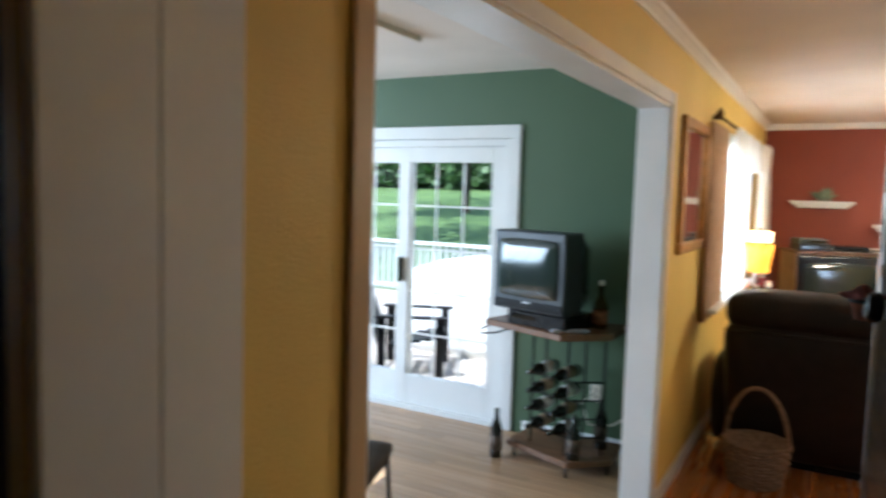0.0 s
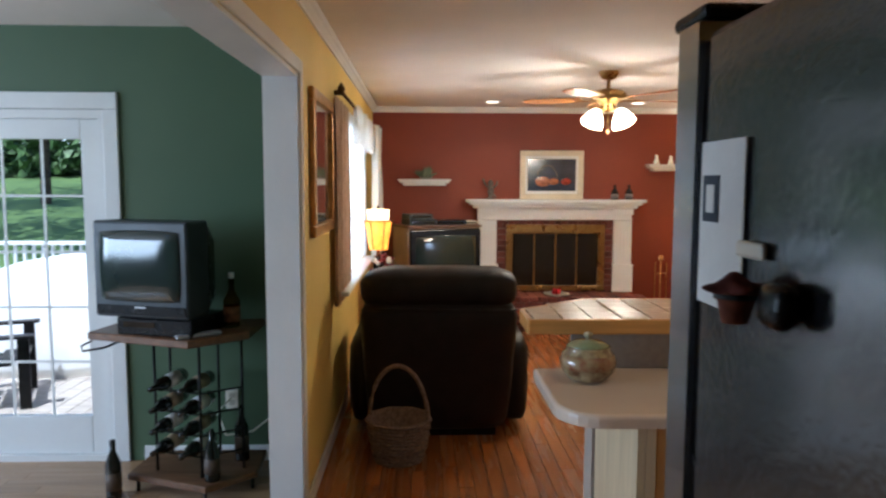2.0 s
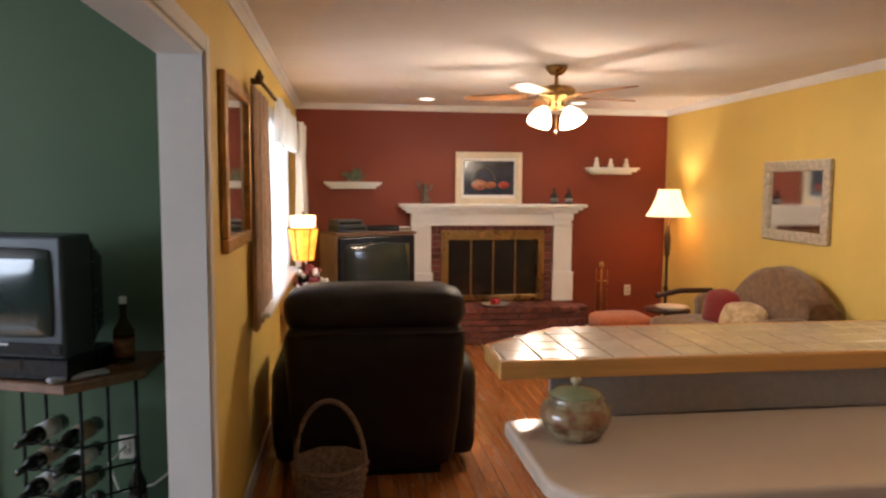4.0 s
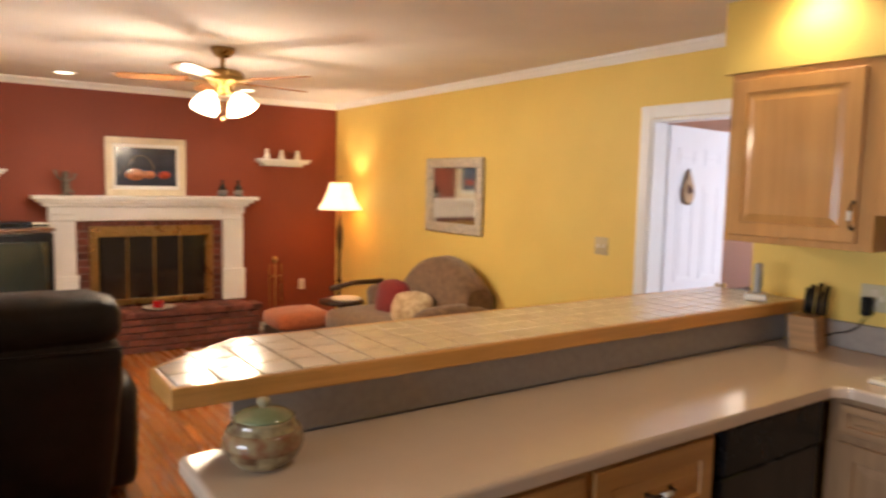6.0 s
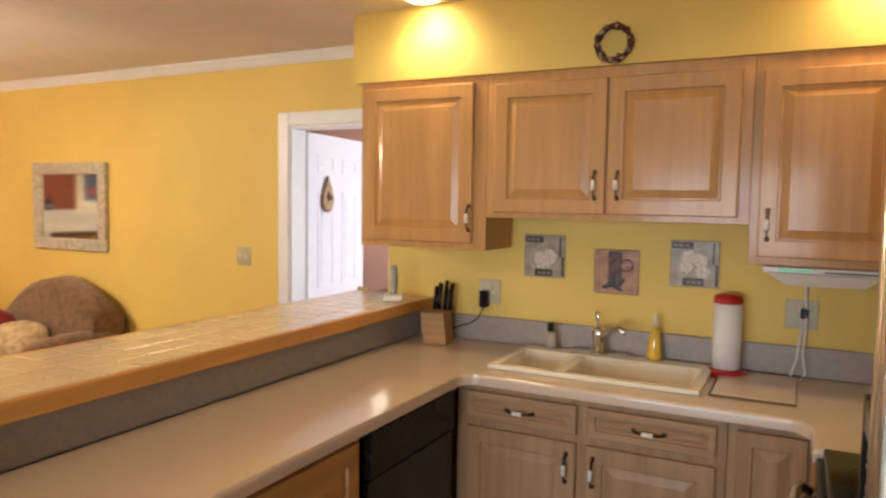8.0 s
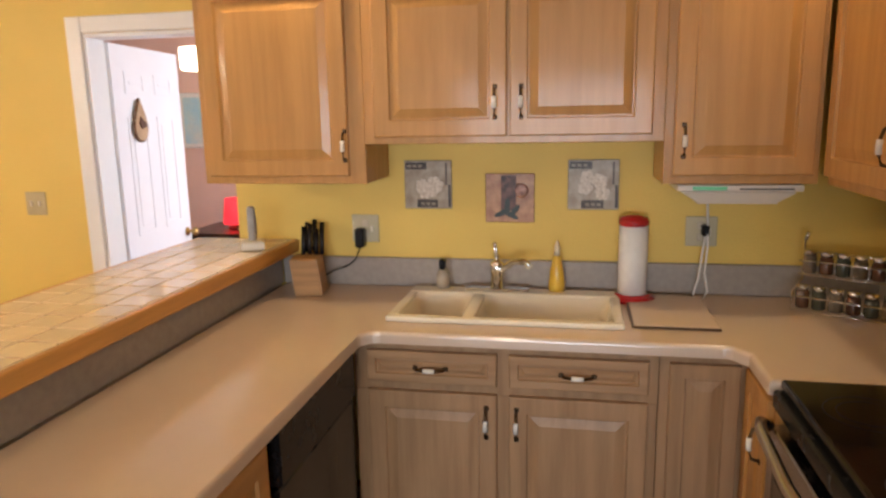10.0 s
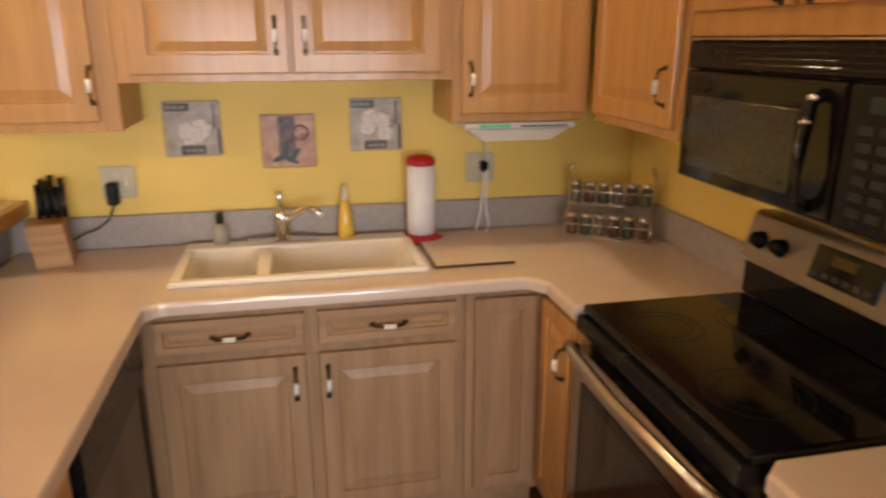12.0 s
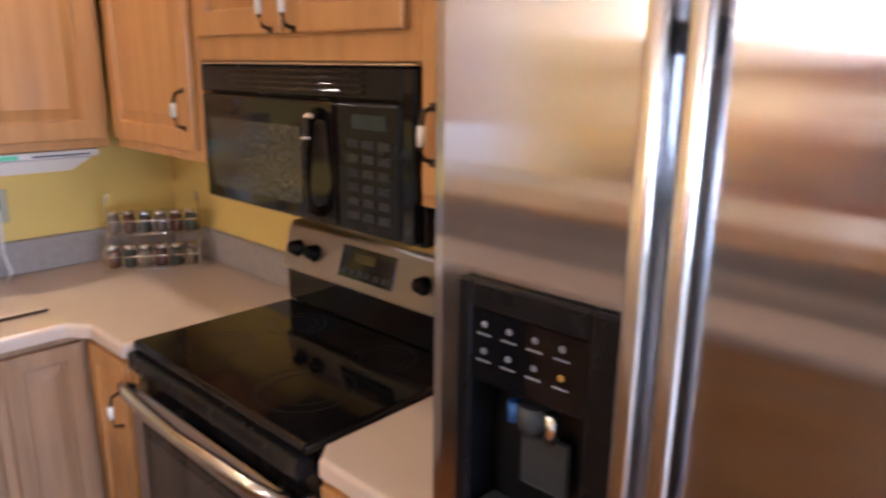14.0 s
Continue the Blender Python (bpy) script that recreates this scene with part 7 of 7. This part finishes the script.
for i in range(9000):
    x = random.uniform(-40, 12)
    q = Vector((x, 38 + random.gauss(0, 1.0), hill(38) + abs(random.gauss(0, 1.3)) + 1.2 * abs(noise.noise(Vector((x * 0.2, 0, 0))))))
    s = random.uniform(0.2, 0.5)
    d = Vector((random.uniform(-1, 1), random.uniform(-1, 1), random.uniform(-1, 1))).normalized()
    u = d.orthogonal().normalized()
    w2_ = d.cross(u)
    hb.faces.new([hb.verts.new(q + s * o) for o in (u, w2_ * 0.6, -u, -w2_ * 0.6)])
part("far_hedge", hb, FOLIAGE, None, "distant row of shrubs and woodland", "stuff", "shrubs")

# ---------------------------------------------------------------- pieces: tiles, bricks, planks, boards


def pieces(name, parent, mesh, spots):
    for m in spots:
        o = new(name, mesh)
        o.parent = parent
        o.matrix_local = m


def mesh_of(bm, material):
    me = bpy.data.meshes.new("piece")
    bm.to_mesh(me)
    bm.free()
    me.materials.append(material)
    return me


# bar tiles: four rows of 11 cm tiles, the clipped corner left to cut tiles
tile = mesh_of(B((0.003, 0.003, 0, 0.105, 0.105, 0.012), bevel=0.003), TILE)
spots = []
for i in range(26):
    for j in range(4):
        x, y = BX + 0.0205 + i * 0.1075, BY0 + 0.0228 + j * 0.1075
        if y + 0.105 > 1.152 + (x - BX - 0.02) * 0.772 and x < 1.245:
            continue
        if x + 0.105 < XS:
            spots.append(pose(x, y, BZ - 0.0119))
pieces("tile", bar, tile, spots)
for i, j in ((0, 1), (0, 2), (0, 3), (1, 2), (1, 3), (2, 3)):
    x, y = BX + 0.0205 + i * 0.1075, BY0 + 0.0228 + j * 0.1075
    cutl = lambda q: 1.150 + (q - BX - 0.02) * 0.772
    xa, xb, ya, yb = x + 0.003, x + 0.105, y + 0.003, y + 0.105
    xc = BX + 0.02 + (yb - 1.150) / 0.772
    pts = [(xa, ya), (xb, ya)]
    if cutl(xa) < ya:
        pts = [(BX + 0.02 + (ya - 1.150) / 0.772, ya), (xb, ya)]
    pts += [(xb, min(yb, cutl(xb)))]
    if xa < xc < xb:
        pts += [(xc, yb)]
    if cutl(xa) > ya:
        pts += [(xa, cutl(xa))]
    if len(pts) >= 3 and y + 0.105 > 1.152 + (x - BX - 0.02) * 0.772 and max(p[1] for p in pts) - min(p[1] for p in pts) > 0.01:
        part("tile", prism(pts, BZ - 0.0119, BZ), TILE, bar)

# bricks of the hearth and surround
brick = mesh_of(B((0.004, 0, 0.004, 0.196, 0.09, 0.061), bevel=0.004), BRICK)
spots = []
for r in range(5):
    off = 0.1 * (r % 2)
    for i in range(-1, 10):
        x = 1.05 + off + i * 0.2
        if 1.03 <= x and x + 0.2 <= 2.97 + 0.01:
            spots.append(pose(x, 5.915, 0.002 + r * 0.066))
pieces("brick", fp, brick, spots)
half = mesh_of(B((0.004, 0, 0.004, 0.096, 0.09, 0.061), bevel=0.004), BRICK)
pieces("brick", fp, half, [pose(x, 5.915, 0.002 + r * 0.066) for r in (1, 3) for x in (1.05,)] + [pose(2.86, 5.915, 0.002 + r * 0.066) for r in (0, 2, 4)])
cap = mesh_of(B((0.003, 0, 0, 0.095, 0.215, 0.058), bevel=0.006), BRICK)
pieces("brick", fp, cap, [pose(1.02 + i * 0.098, 5.895 + j * 0.222, 0.3365) for i in range(20) for j in range(2) if not (j == 1 and (i < 2 or i > 18))])
sur = mesh_of(B((0.003, 0, 0.003, 0.112, 0.012, 0.062), bevel=0.003), BRICK)
pieces("brick", fp, sur, [pose(x, 6.2895, 0.40 + r * 0.067) for r in range(11) for x in (1.384, 2.583)])
surh = mesh_of(B((0.003, 0, 0.003, 0.062, 0.012, 0.088), bevel=0.003), BRICK)
pieces("brick", fp, surh, [pose(1.385 + i * 0.0657, 6.2895, 1.141) for i in range(20)])

# floor strips: oak along y, pale oak along x in the sunroom
fo = bpy.data.objects["floor"]
fs = bpy.data.objects["floor_sunroom"]
random.seed(21)


def strips(x0, x1, y0, y1, width, near, parent, material, along_y):
    """Boards of uneven length; those for which near() holds are parts, the others one mesh."""
    rest = bmesh.new()
    a0, a1, b0, b1 = (x0, x1, y0, y1) if along_y else (y0, y1, x0, x1)
    n = int((a1 - a0) / width)
    shared = {}
    for i in range(n):
        a = a0 + i * width
        b = b0 - random.uniform(0, 1.0)
        while b < b1:
            L = random.choice((0.9, 1.2, 1.5))
            s, e = max(b, b0), min(b + L, b1)
            if e - s > 0.03:
                key = round(e - s, 3)
                q = (a + width / 2, (s + e) / 2) if along_y else ((s + e) / 2, a + width / 2)
                d = (0.0008, 0.0008, -0.0115, width - 0.0008, key - 0.0008, 0.0) if along_y else (0.0008, 0.0008, -0.0115, key - 0.0008, width - 0.0008, 0.0)
                at = (a, s) if along_y else (s, a)
                if near(*q):
                    if key not in shared:
                        shared[key] = mesh_of(B(d, bevel=0.0012), material)
                    o = new("plank", shared[key])
                    o.parent = parent
                    o.location = (*at, 0)
                else:
                    box(rest, at[0] + d[0], at[1] + d[1], d[2], at[0] + d[3], at[1] + d[4], d[5])
            b += L
    part("far_planks", rest, material, parent, kind="stuff")


strips(0.0, 4.3, -3.3, 6.38, 0.083, lambda x, y: 0 < x < 1.75 and -0.6 < y < 6.0, fo, PLANK, True)
strips(-5.2, 0.0, -3.3, GY, 0.083, lambda x, y: -2.6 < x and 0.3 < y, fs, PLANKG, False)
part("floor_boards_far", B((4.3, -0.2, -0.0115, 6.6, 4.2, 0.0)), PLANK, fo, kind="stuff")
bd = mesh_of(B((0.003, 0, -0.16, 0.137, 5.9, -0.135), bevel=0.004), DECK)
pieces("board", dk, bd, [pose(-8.0 + i * 0.14, GY + 0.16, 0) for i in range(64)])
# door sill outside the glass
solid("window_sill", B((-2.98, GY + 0.131, -0.15, -1.13, GY + 0.16, 0.0)), WHITE, "white outer door sill", "sill")
